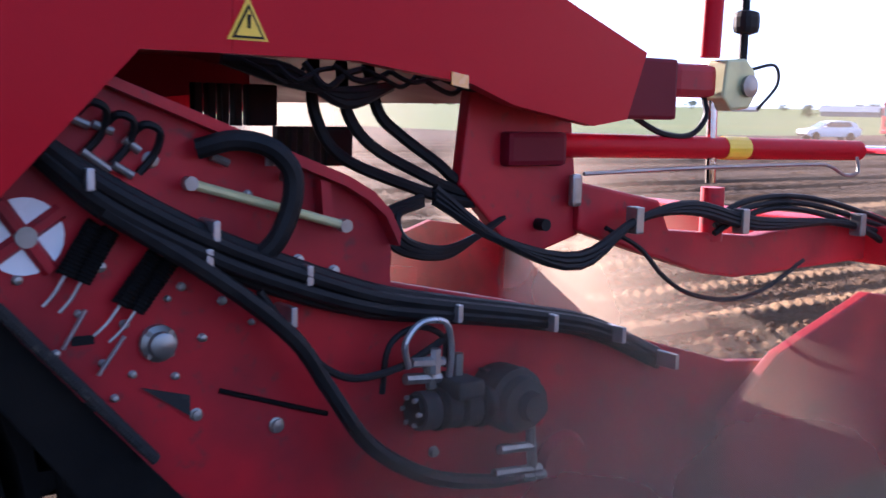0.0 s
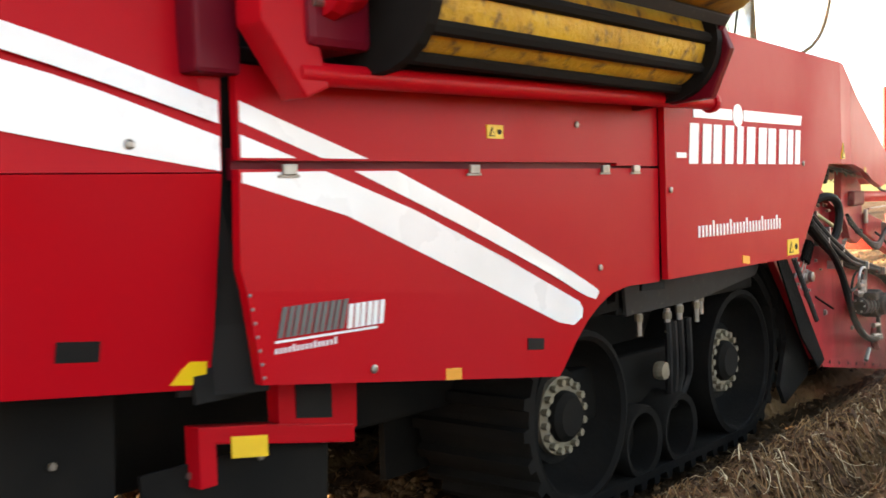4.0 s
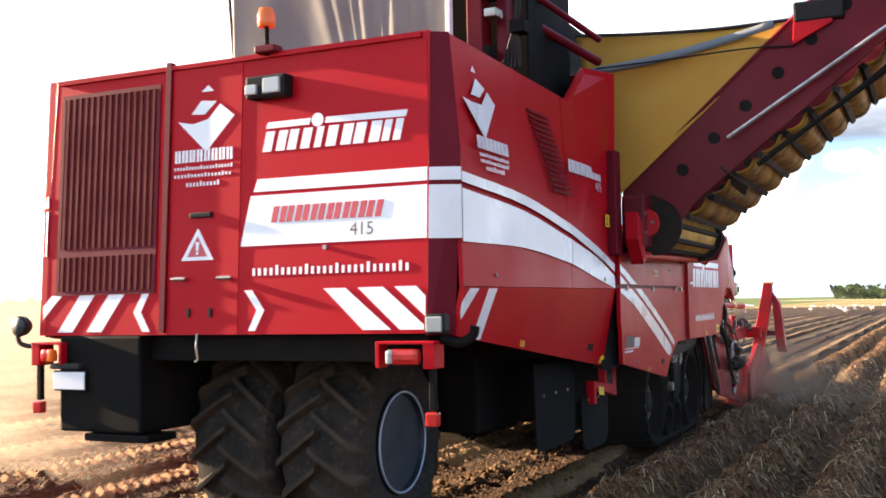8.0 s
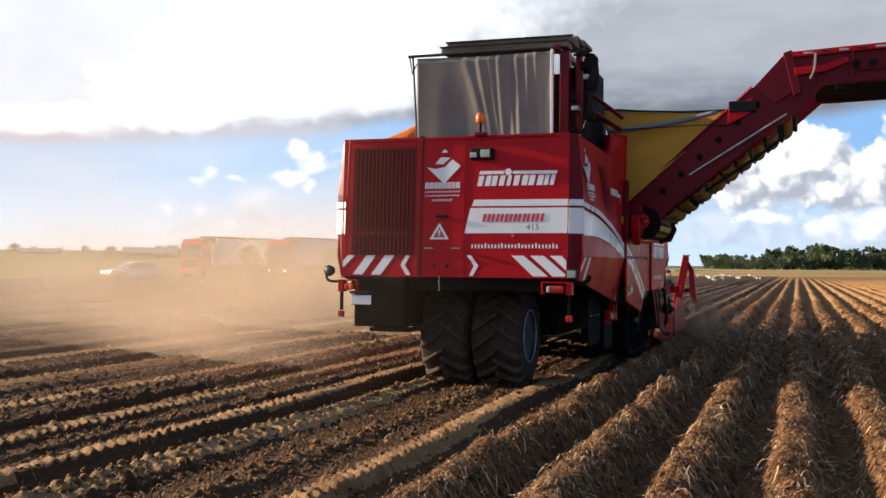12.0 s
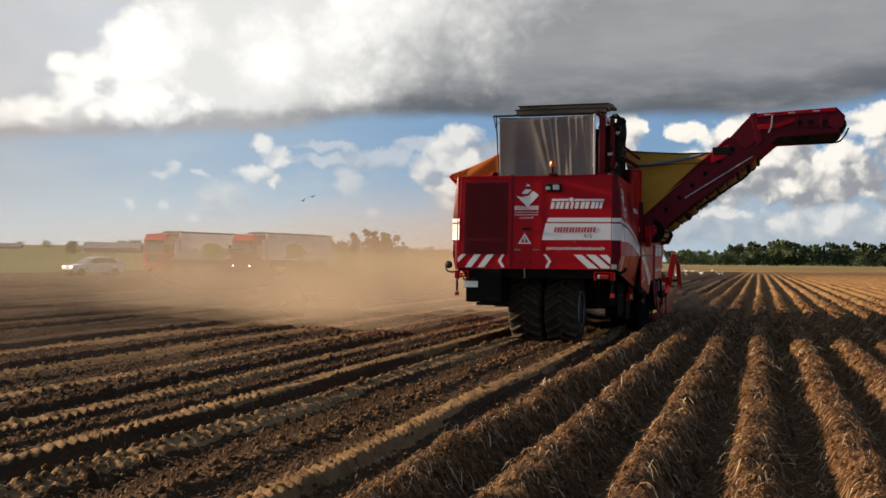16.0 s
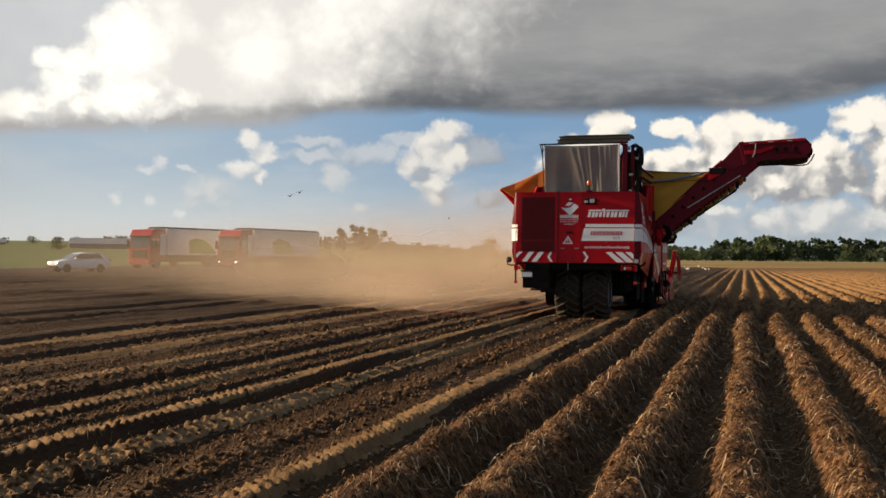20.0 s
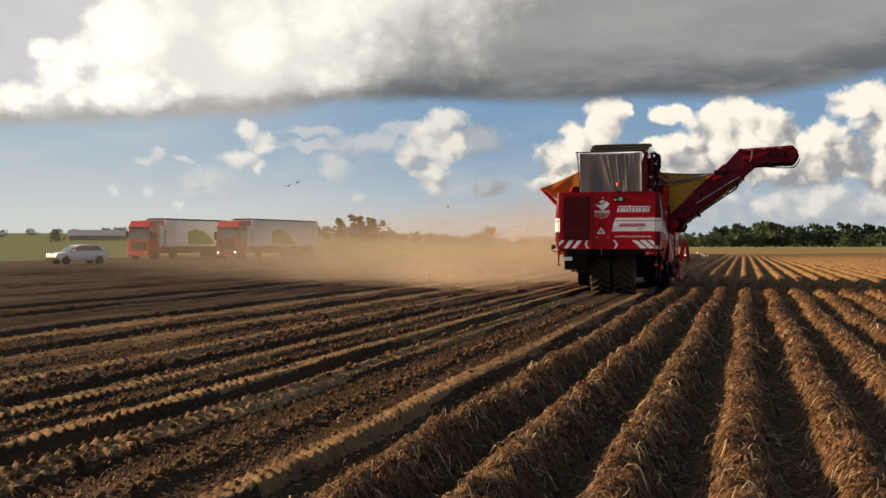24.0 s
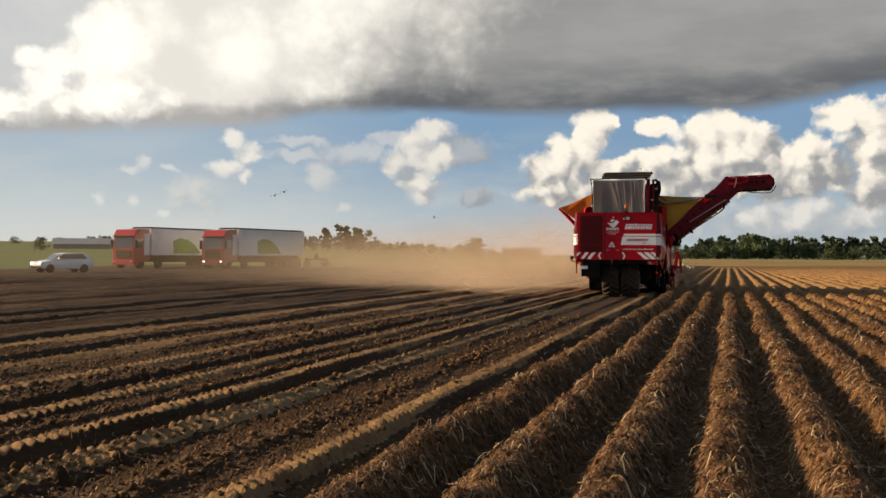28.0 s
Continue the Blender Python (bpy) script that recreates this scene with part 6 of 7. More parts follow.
        for k in range(17):
            a = radians(-90 + 186 * k / 16)
            belt_pts.append((7.83 + 0.55 * math.cos(a), 0.60 + 0.55 * math.sin(a)))
        outer = belt_pts
        cy, cz = 6.87, 0.57
        inner = [(y + (0.045 if y < 6.3 else -0.045) * (1 if abs(z - cz) < .5 else 0.6), z + (-0.045 if z > 0.9 else 0.045 if z < 0.2 else 0)) for y, z in outer]
        bm = bmesh.new()
        n = len(outer)
        V = [[bm.verts.new((x, *p)) for p in P] for x, P in ((xo, outer), (xo, inner), (xi, outer), (xi, inner))]
        for i in range(n):
            j = (i + 1) % n
            bm.faces.new((V[0][i], V[0][j], V[1][j], V[1][i])), bm.faces.new((V[2][i], V[2][j], V[3][j], V[3][i]))
            bm.faces.new((V[0][i], V[0][j], V[2][j], V[2][i])), bm.faces.new((V[1][i], V[1][j], V[3][j], V[3][i]))
        # cleats along the outside
        P = [Vector((0, *p)) for p in outer] + [Vector((0, *outer[0]))]
        run, d = [], 0.0
        for a, b in zip(P, P[1:]):
            run.append((d, a, b))
            d += (b - a).length
        m = 48
        cleats = []
        for k in range(m):
            q = d * k / m
            st, a, b = [r for r in run if r[0] <= q][-1]
            u = (b - a).normalized()
            c = a + u * (q - st)
            nrm = Vector((0, u.z, -u.y))
            if (c - Vector((0, cy, cz))).dot(nrm) < 0:
                nrm = -nrm
            base = [c - u * 0.035, c + u * 0.035, c + u * 0.025 + nrm * 0.045, c - u * 0.025 + nrm * 0.045]
            cleats.append(prism([(p.y, p.z) for p in base], "x", xi, xo))
        tr = part("rubber_track", bm, BLACK, H, "black rubber crawler track with cleats")
        for c in cleats:
            part("track_cleat", c, BLACK, tr)
        for (y, z, r) in wheels:
            w = part("track_wheel", lathe([(r, -0.40), (r, 0.06), (r - .03, 0.07), (r - .05, 0.05), (r - .07, -0.12), (r - .14, -0.20), (0.27, -0.22), (0.25, -0.10), (0.001, -0.10)], "x", 40), BLACK, H, "black barrel-shaped track wheel", True)
            w.matrix_basis = pose(s * 1.40, y, z, 0, 0, 0 if s > 0 else 180)
            ringm = part("bolt_ring", lathe([(0.150, -0.10), (0.205, -0.10), (0.205, -0.07), (0.150, -0.065)], "x", 28), HUB, w, "tan ring of wheel bolts")
            for k in range(16):
                a = 2 * math.pi * k / 16
                part("wheel_bolt", rod((-0.07, .178 * math.cos(a), .178 * math.sin(a)), (-0.035, .178 * math.cos(a), .178 * math.sin(a)), 0.021, 6), HUB, ringm)
            part("hub_cap", lathe([(0.14, -0.10), (0.13, -0.03), (0.10, 0.0), (0.001, 0.0)], "x", 20), DARK, w, "", True)
            TURNING.append((w, (s * 1.40, y, z), r))
        for y in (6.52, 6.96):
            w = part("track_roller", lathe([(0.21, -0.30), (0.21, 0.08), (0.20, 0.10), (0.165, 0.09), (0.155, -0.06), (0.10, -0.08), (0.001, -0.08)], "x", 28), BLACK, H, "black support roller", True)
            w.matrix_basis = pose(s * 1.38, y, 0.265, 0, 0, 0 if s > 0 else 180)
            TURNING.append((w, (s * 1.38, y, 0.265), 0.21))
        part("track_frame", box(s * 0.85, s * 1.30, 5.9, 7.4, 0.42, 0.72, 0.03), DARK, H)
    track(1), track(-1)
    # black plates added to fill the dark space round the track
    part("track_backing", prism([(8.0, 1.2), (8.12, 1.2), (8.86, 0.43), (8.80, 0.30), (8.45, 0.35), (8.40, 0.8)], "x", 1.46, 1.50), BLACK, H, "black plate filling the dark space ahead of the track")
    part("track_backing", box(-1.3, 1.3, 8.25, 8.30, 0.35, 1.2), DARK, H)
    for s in (1, -1):
        part("inner_backing", box(s * 0.70, s * 0.74, 5.2, 8.25, 0.25, 1.25), DARK, H)
    part("track_backing", prism([(7.85, 1.2), (8.12, 1.2), (8.86, 0.43), (8.82, 0.30), (8.40, 0.16), (8.30, 0.3), (8.43, 0.6), (8.36, 0.95), (8.15, 1.12)], "x", 1.50, 1.53), BLACK, H, "black plate filling the dark space ahead of the track")
    # gear between the track and the panel
    part("side_beam", prism([(6.30, 1.17), (8.02, 1.19), (8.10, 1.16), (8.0, 1.08), (7.2, 1.0), (6.32, 0.99)], "x", 1.46, 1.50, 0.006), GREYST, H, "grimy grey side beam")
    part("side_beam", box(1.2, 1.48, 6.25, 8.0, 1.0, 1.2, 0.02), DARK, H)
    for y, z0, r in ((6.52, 0.86, .016), (6.85, 0.84, .018), (7.0, 0.86, .018), (7.28, 0.90, .015), (7.22, .86, .016)):
        f = part("coupling", rod((1.46, y, z0), (1.46, y, z0 + 0.14), r, 10), STEEL, H, "zinc hose coupling")
        part("collar", rod((1.46, y, z0 + .08), (1.46, y, z0 + .12), r * 1.5, 8), HUB, f)
    for k, y in enumerate((6.85, 6.92, 7.0, 7.1)):
        part("hose", tube([(1.46, y, .90), (1.46, y + .01, .75), (1.44, y + .04, .55), (1.38, y + .12 - .05 * k, .38), (1.2, y + .1, .35)], 0.022, 7), HOSE, H)
    part("oil_filter", lathe([(0.001, 0), (0.05, 0), (0.055, .03), (0.05, .06), (0.001, 0.065)], "x", 14), HUB, H).location = (1.40, 6.82, 0.62)
    part("data_plate", box(1.31, 1.316, 6.36, 6.46, 0.62, 0.70), GREYST, H)
    part("cable_mark", tube([(1.32, 6.32, .60), (1.33, 6.40, .58), (1.33, 6.46, .60), (1.32, 6.5, .52)], 0.008, 5), STICK, H)
    part("fuse_box", box(1.0, 1.25, 5.7, 6.3, 0.98, 1.2, 0.02), DARK, H)


build_body()
build_film()
build_rear_gear()
build_top()
build_elevator()
build_front()
build_running_gear()


# ---- the field ----
PITCH, RIDGE_END = 0.745, -2.62      # ridge spacing; left of this the rows are lifted
RIDGES = [PITCH * k for k in range(-3, 60)]


def smoothstep(a, b, x):
    t = np.clip((x - a) / (b - a), 0, 1)
    return t * t * (3 - 2 * t)


def waves(x, y, seed, n=10, lo=0.5, hi=4.0):
    """Sum of plane waves: a cheap smooth noise for arrays."""
    rng = np.random.default_rng(seed)
    out = np.zeros(np.broadcast(x, y).shape)
    for _ in range(n):
        k, a, p = rng.uniform(lo, hi), rng.uniform(0, 2 * np.pi), rng.uniform(0, 2 * np.pi)
        out += np.sin(k * (np.cos(a) * x + np.sin(a) * y) + p)
    return out / np.sqrt(n)


# prints on the lifted land: middle, half width, depth (below 0: pressed up), cleat pitch
RUTS = [(-2.92, 0.20, 0.06, 0.14), (-3.27, 0.14, -0.035, 0.15), (-3.66, 0.24, 0.03, 0.14), (-4.42, 0.24, 0.025, 0.15), (-4.88, 0.17, -0.03, 0.16), (-5.35, 0.27, 0.13, 0.0), (-5.80, 0.13, -0.03, 0.16), (-6.15, 0.11, 0.05, 0.0), (-6.5, 0.22, 0.03, 0.14), (-6.9, 0.13, -0.022, 0.15),
        (-7.35, 0.22, 0.07, 0.0), (-8.4, 0.15, -0.03, 0.16), (-9.2, 0.32, 0.04, 0.15), (-10.1, 0.17, -0.03, 0.17), (-10.8, 0.3, 0.09, 0.0), (-12.2, 0.2, -0.03, 0.2), (-13.0, 0.35, 0.08, 0.0), (-14.6, 0.25, -0.03, 0.2),
        (-16.2, 0.4, 0.08, 0.0), (-17.2, 0.25, -0.03, 0.2), (-18.5, 0.4, 0.09, 0.0), (-21.0, 0.4, -0.04, 0.0), (-22.4, 0.4, 0.08, 0.0), (-25.0, 0.5, -0.04, 0.0), (-27.5, 0.6, 0.09, 0.0), (-31.0, 0.6, -0.04, 0.0),
        (-33.0, 0.6, 0.09, 0.0), (-37.0, 0.7, 0.09, 0.0), (-42.0, 0.8, 0.09, 0.0)]


def soil_height(x, y):
    """Height of the soil: ridges to the right, prints and clods to the left."""
    near = 1 - smoothstep(60, 170, y)
    wob = 0.035 * waves(x * 0.25, y, 3, 6, 0.3, 1.3)
    ph = ((x + wob) / PITCH + 0.5) % 1.0 - 0.5
    ridge = 0.33 * np.exp(-(np.abs(ph) / 0.312) ** 3.0) - 0.10
    lump = 0.030 * waves(x, y, 5, 14, 3.0, 11.0) + 0.018 * waves(x, y, 6, 14, 12.0, 34.0)
    right = ridge + lump * (0.4 + np.maximum(0, ridge) * 2.2)
    left = 0.016 * waves(x, y, 8, 8, 0.4, 1.6)
    patch = 0.45 + 0.55 * smoothstep(-0.6, 0.5, waves(x, y * 0.06, 11, 6, 0.8, 2.5))
    left = left + patch * (0.017 * waves(x, y, 9, 12, 10, 26) + 0.07 * np.maximum(0, waves(x, y, 10, 16, 12, 34) - 0.9) + 0.010 * waves(x, y, 14, 12, 28, 60))
    left = left + 0.030 * np.sin(2 * np.pi * (x + 0.05 * waves(x * 0.1, y, 17, 4, 0.05, 0.3)) / 0.93) * smoothstep(11, 16, -x)
    sharp = 1 - smoothstep(18, 32, y)
    for c, w, d, p in RUTS:
        u = np.abs(x - c + 0.03 * waves(x * 0, y, int(-c * 10), 4, 0.2, 0.9)) / w
        inside = 1 - smoothstep(0.78, 1.12, u)
        left = left * (1 - 0.8 * inside) - d * inside
        if d > 0.05:
            left = left + d * 0.30 * np.exp(-((u - 1.35) / 0.25) ** 2)
        if p:
            lean = 0.75 if d < 0 else 0.30
            slip = 0.9 * waves(x * 0.6, y, int(-c * 7) + 40, 6, 1.0, 4.0)
            rib = np.tanh(3.0 * np.sin(2 * np.pi * (y + lean * (x - c)) / p + slip + 3 * c) - 0.8)
            worn = smoothstep(-1.1, 0.5, waves(x * 0.8, y, int(-c * 9) + 70, 8, 0.8, 3.5))
            left = left + inside * (0.022 if d < 0 else 0.026) * rib * sharp * (0.25 + 0.75 * worn) + inside * 0.010 * waves(x, y, int(-c * 5) + 90, 10, 12, 34)
    edge = smoothstep(RIDGE_END - 0.10, RIDGE_END + 0.16, x + wob)
    return (left * (1 - edge) + right * edge) * near


def land(x, y):
    """The far land rises gently on the farm's side."""
    r = np.hypot(x, y)
    az = np.degrees(np.arctan2(-x, np.maximum(y, 1.0)))
    return 0.0105 * np.maximum(0, r - 118) * smoothstep(9, 19, az) * (y > 0)


def build_ground():
    xs = np.concatenate([-np.geomspace(3000, 60, 26), np.arange(-58, -20, 0.28), np.arange(-20, -9.5, 0.14), np.arange(-9.5, -2.6, 0.036), np.arange(-2.6, 5.0, 0.045), np.arange(5.0, 14, 0.09), np.arange(14, 44, 0.155), np.geomspace(46, 3000, 26)])
    ys = [-400.0, -60.0, -20.0, -8.0, -4.0, -2.0, 0.0, 1.0, 1.8]
    y = 2.2
    while y < 13:
        ys.append(y)
        y += 0.031
    while y < 3600:
        ys.append(y)
        y += max(0.045, (y - 7.0) * (0.0065 if y < 30 else 0.0105 if y < 60 else 0.03))
    ys = np.array(ys)
    X, Y = np.meshgrid(xs, ys)
    Z = soil_height(X, Y)
    Z *= np.clip((X + 60) / 15, 0, 1) * np.clip((48 - X) / 10, 0, 1)
    Z += land(X, Y)
    nx, ny = len(xs), len(ys)
    co = np.stack([X, Y, Z], -1).reshape(-1, 3).astype(np.float32)
    i = np.arange(nx - 1)[None, :] + nx * np.arange(ny - 1)[:, None]
    quads = np.stack([i, i + 1, i + 1 + nx, i + nx], -1).reshape(-1, 4).astype(np.int32)
    me = bpy.data.meshes.new("ground")
    me.vertices.add(len(co)), me.loops.add(quads.size), me.polygons.add(len(quads))
    me.vertices.foreach_set("co", co.ravel())
    me.loops.foreach_set("vertex_index", quads.ravel())
    me.polygons.foreach_set("loop_start", np.arange(0, quads.size, 4, dtype=np.int32))
    cx, cy = X[:-1, :-1].ravel(), Y[:-1, :-1].ravel()
    slot = np.where(cx > RIDGE_END, 1, 0)
    # beyond about 30 m: paler tone for unmodelled haulm and the field's sunlit gold
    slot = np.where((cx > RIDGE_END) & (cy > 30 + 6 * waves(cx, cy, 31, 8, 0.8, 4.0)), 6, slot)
    # pressed-up prints get a tan tone that also stands for sun on them
    for c, w, d, p in RUTS:
        u = (cx - c + 0.05 * np.sin(cy * 0.9 + c)) / w
        if d < 0 and (c > -6.0 or c < -6.8):
            slot = np.where((np.abs(u) < 0.95) & (cx < RIDGE_END - 0.1) & (cx > -13.5) & (cy < 90), 5, slot)
    far = cy > 175 + 10 * np.sin(cx * 0.05)
    slot = np.where((cx > -30) & far, 3, slot)
    slot = np.where((cx <= -30) & (cy > 118 - 0.28 * (cx + 60)), 2, slot)
    slot = np.where((cx < -75) & (cy > 60), 2, slot)
    slot = np.where(cy > 420, 4, slot)
    slot = np.where((cy > 520) | ((cx < -60) & (cy > 230)), 2, slot)
    me.polygons.foreach_set("material_index", slot.astype(np.int32))
    me.update()
    me.polygons.foreach_set("use_smooth", np.ones(len(quads), dtype=bool))
    for m in (SOIL, RIDGE_SOIL, GRASS, CROP, STUBBLE, PRESSED_LIT, FAR_RIDGE):
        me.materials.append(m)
    return tagged(new("ground", me), "potato field, dry ridges beside lifted soil with tyre prints", "ground", kind="structure")


CLOD = material("soil_clod", (0.12, 0.068, 0.033), 0.95, second=(0.07, 0.038, 0.018), amount=0.8, scale=3.0, island=0.4, bump=0.01, bump_scale=60.0, spec=0.1)
SOIL = material("lifted_soil", (0.053, 0.028, 0.013), 0.95, second=(0.031, 0.0165, 0.008), amount=0.8, scale=0.9, third=(0.095, 0.056, 0.028), third_scale=1.5, third_cut=(0.55, 0.68), third_stretch=(1.0, 0.05, 1.0), bump=0.05, bump_scale=26.0,
                stretch=(1, 0.35, 1), spec=0.15)
RIDGE_SOIL = material("ridge_soil", (0.058, 0.029, 0.012), 0.95, second=(0.15, 0.08, 0.032), amount=0.8, scale=2.5, third=(0.19, 0.105, 0.042), third_scale=24.0, third_cut=(0.53, 0.68), bump=0.05, bump_scale=30.0, spec=0.15)
# haulm tone for far ridges, brightened by colour to a sunlit gold
FAR_RIDGE = material("brightened_haulm_ridge", (0.17, 0.095, 0.038), 0.95, second=(0.30, 0.175, 0.075), amount=0.8, scale=1.2, third=(0.09, 0.05, 0.022), third_scale=9.0, third_cut=(0.55, 0.7), bump=0.06, bump_scale=9.0, spec=0.1)
GRASS = material("green_field", (0.085, 0.115, 0.03), 0.9, second=(0.13, 0.145, 0.045), amount=0.8, scale=0.03, third=(0.08, 0.12, 0.03), third_scale=0.4, stretch=(1, 0.4, 1), spec=0.1)
CROP = material("standing_crop", (0.36, 0.23, 0.09), 0.9, second=(0.17, 0.15, 0.05), amount=0.8, scale=0.03, third=(0.12, 0.11, 0.04), third_scale=0.6, spec=0.1)
STUBBLE = material("pale_stubble", (0.42, 0.36, 0.22), 0.9, second=(0.3, 0.27, 0.13), amount=0.7, scale=0.05, spec=0.1)

STRAW = material("dry_haulm", (0.25, 0.135, 0.052), 0.75, second=(0.13, 0.06, 0.024), amount=0.7, scale=1.5, island=0.6, trans=0.2)
PALE_STRAW = material("bleached_stalk", (0.60, 0.45, 0.27), 0.7, second=(0.36, 0.23, 0.11), amount=0.6, scale=2.0, island=0.35, trans=0.15)
# tan of smooth pressed soil, lightened for bands that catch the sun
PRESSED_LIT = material("sunlit_pressed_soil", (0.25, 0.154, 0.074), 0.95, second=(0.14, 0.081, 0.039), amount=0.8, scale=2.0, third=(0.10, 0.06, 0.033), third_scale=14.0, third_cut=(0.58, 0.75), bump=0.02, bump_scale=30.0, spec=0.12)
LEAF = material("withered_leaf", (0.15, 0.07, 0.027), 0.85, second=(0.085, 0.033, 0.015), amount=0.7, scale=1.2, island=0.5, trans=0.2)

ground = build_ground()


def build_haulm():
    """Dry stalks and withered leaves lying over the ridges, and scraps on the lifted soil."""
    rng = np.random.default_rng(12)

    def scatter(n, x0, x1, y0, y1, power, spread, crest=True):
        q = rng.uniform(0, 1, n)
        y = (y0 ** (1 - power) + q * (y1 ** (1 - power) - y0 ** (1 - power))) ** (1 / (1 - power))
        if crest:
            k = rng.integers(round(x0 / PITCH), round(x1 / PITCH) + 1, n)
            x = k * PITCH + np.clip(rng.normal(0, spread, n), -0.29, 0.29)
        else:
            x = rng.uniform(x0, x1, n)
        return x, y

    def ribbons(name, x, y, length, width, rise, mat, label, seg=3):
        n = len(x)
        a = rng.uniform(0, 2 * np.pi, n)
        bend = rng.uniform(-2.8, 2.8, n)
        L = length * rng.uniform(0.4, 1.5, n) * (1 + np.clip(y - 12, 0, 40) * 0.02)
        wd = width * rng.uniform(0.6, 1.4, n) * (1 + np.clip(y - 8, 0, 40) * 0.07)
        z0 = soil_height(x, y)
        up = rise * rng.uniform(-0.1, 1.0, n) ** 2
        co = np.zeros((n, seg + 1, 2, 3), dtype=np.float32)
        px, py = x.copy(), y.copy()
        for s in range(seg + 1):
            q = s / seg
            ang = a + bend * (q - 0.5)
            h = np.maximum(soil_height(px, py), z0 - 0.08) + 0.012 + up * np.sin(np.pi * np.minimum(1, q * 1.2)) + rng.uniform(0, 0.012, n)
            ox, oy = -np.sin(ang) * wd / 2, np.cos(ang) * wd / 2
            co[:, s, 0] = np.stack([px - ox, py - oy, h], -1)
            co[:, s, 1] = np.stack([px + ox, py + oy, h + wd * rng.uniform(-.6, .6, n)], -1)
            px = px + np.cos(ang) * L / seg
            py = py + np.sin(ang) * L / seg
        base = np.arange(n)[:, None] * (seg + 1) * 2 + np.arange(seg)[None, :] * 2
        quads = np.stack([base, base + 1, base + 3, base + 2], -1).reshape(-1, 4).astype(np.int32)
        me = bpy.data.meshes.new(name)
        me.vertices.add(co.size // 3), me.loops.add(quads.size), me.polygons.add(len(quads))
        me.vertices.foreach_set("co", co.ravel())
        me.loops.foreach_set("vertex_index", quads.ravel())
        me.polygons.foreach_set("loop_start", np.arange(0, quads.size, 4, dtype=np.int32))
        me.update()
        me.materials.append(mat)
        return tagged(new(name, me), label, "haulm", kind="stuff")

    x, y = scatter(84000, -2.24, 5.3, 2.4, 48, 1.6, 0.17)
    ribbons("dry_stalks", x, y, 0.115, 0.0060, 0.055, STRAW, "dry straw-coloured potato stalks over the ridges")
    x, y = scatter(46000, -2.24, 5.3, 2.4, 40, 1.7, 0.175)
    ribbons("withered_leaves", x, y, 0.055, 0.022, 0.03, LEAF, "withered brown potato leaves over the ridges", 2)
    x, y = scatter(14000, -12.0, -2.6, 2.6, 30, 1.6, 0, False)
    ribbons("soil_scraps", x, y, 0.05, 0.008, 0.02, STRAW, "scraps of dry haulm on lifted soil", 2)
    x, y = scatter(500, -9.0, -2.7, 2.8, 22, 1.6, 0, False)
    ribbons("loose_scraps", x, y, 0.10, 0.005, 0.03, PALE_STRAW, "pale bits of stalk on the lifted soil", 3)
    x, y = scatter(5200, -2.24, 4.6, 3.0, 26, 1.5, 0.165)
    ribbons("loose_stalks", x, y, 0.19, 0.0052, 0.09, PALE_STRAW, "long curled pale stalks standing proud of ridges", 6)


    # clods on the lifted soil: small squashed lumps
    n = 15000
    x, y = scatter(n, -11.0, -2.6, 2.6, 28, 1.7, 0, False)
    r = 0.0095 * np.minimum(rng.lognormal(0, 0.6, n), 2.2) * (1 + np.clip(y - 6, 0, 20) * 0.05)
    heap = np.arange(n) >= 12000      # coarser clods squeezed up between the prints
    x = np.where(heap, rng.choice([-4.02, -4.02, -5.02, -6.3, -7.8], n) + rng.normal(0, 0.10, n), x)
    r = np.where(heap, r * 1.55, r)
    ico = bmesh.new()
    bmesh.ops.create_icosphere(ico, subdivisions=1, radius=1.0)
    ico.verts.ensure_lookup_table()
    base = np.array([v.co[:] for v in ico.verts])
    tri = np.array([[v.index for v in f.verts] for f in ico.faces], dtype=np.int32)
    ico.free()
    co = base[None] * r[:, None, None] * rng.uniform(0.6, 1.4, (n, len(base), 1)) * np.array([1.15, 1.15, 0.75])
    co += np.stack([x, y, soil_height(x, y) + r * 0.35], -1)[:, None]
    idx = (tri[None] + len(base) * np.arange(n)[:, None, None]).reshape(-1, 3).astype(np.int32)
    me = bpy.data.meshes.new("soil_clods")
    me.vertices.add(co.size // 3), me.loops.add(idx.size), me.polygons.add(len(idx))
    me.vertices.foreach_set("co", co.astype(np.float32).ravel())
    me.loops.foreach_set("vertex_index", idx.ravel())
    me.polygons.foreach_set("loop_start", np.arange(0, idx.size, 3, dtype=np.int32))
    me.update()
    me.materials.append(CLOD)
    tagged(new("soil_clods", me), "crumbled clods on the lifted soil", "soil", kind="stuff")


build_haulm()


# ---- what stands in the distance ----
BARK = material("bark", (0.06, 0.045, 0.032), 0.9, second=(0.1, 0.08, 0.06), amount=0.6, scale=1.0)
CROWNS = [material("foliage", (0.062, 0.092, 0.035), 0.8, second=(0.075, 0.10, 0.03), amount=0.8, scale=0.25, island=0.4, trans=0.25),
          material("dark_foliage", (0.044, 0.068, 0.030), 0.8, second=(0.05, 0.072, 0.026), amount=0.8, scale=0.25, island=0.4, trans=0.2)]


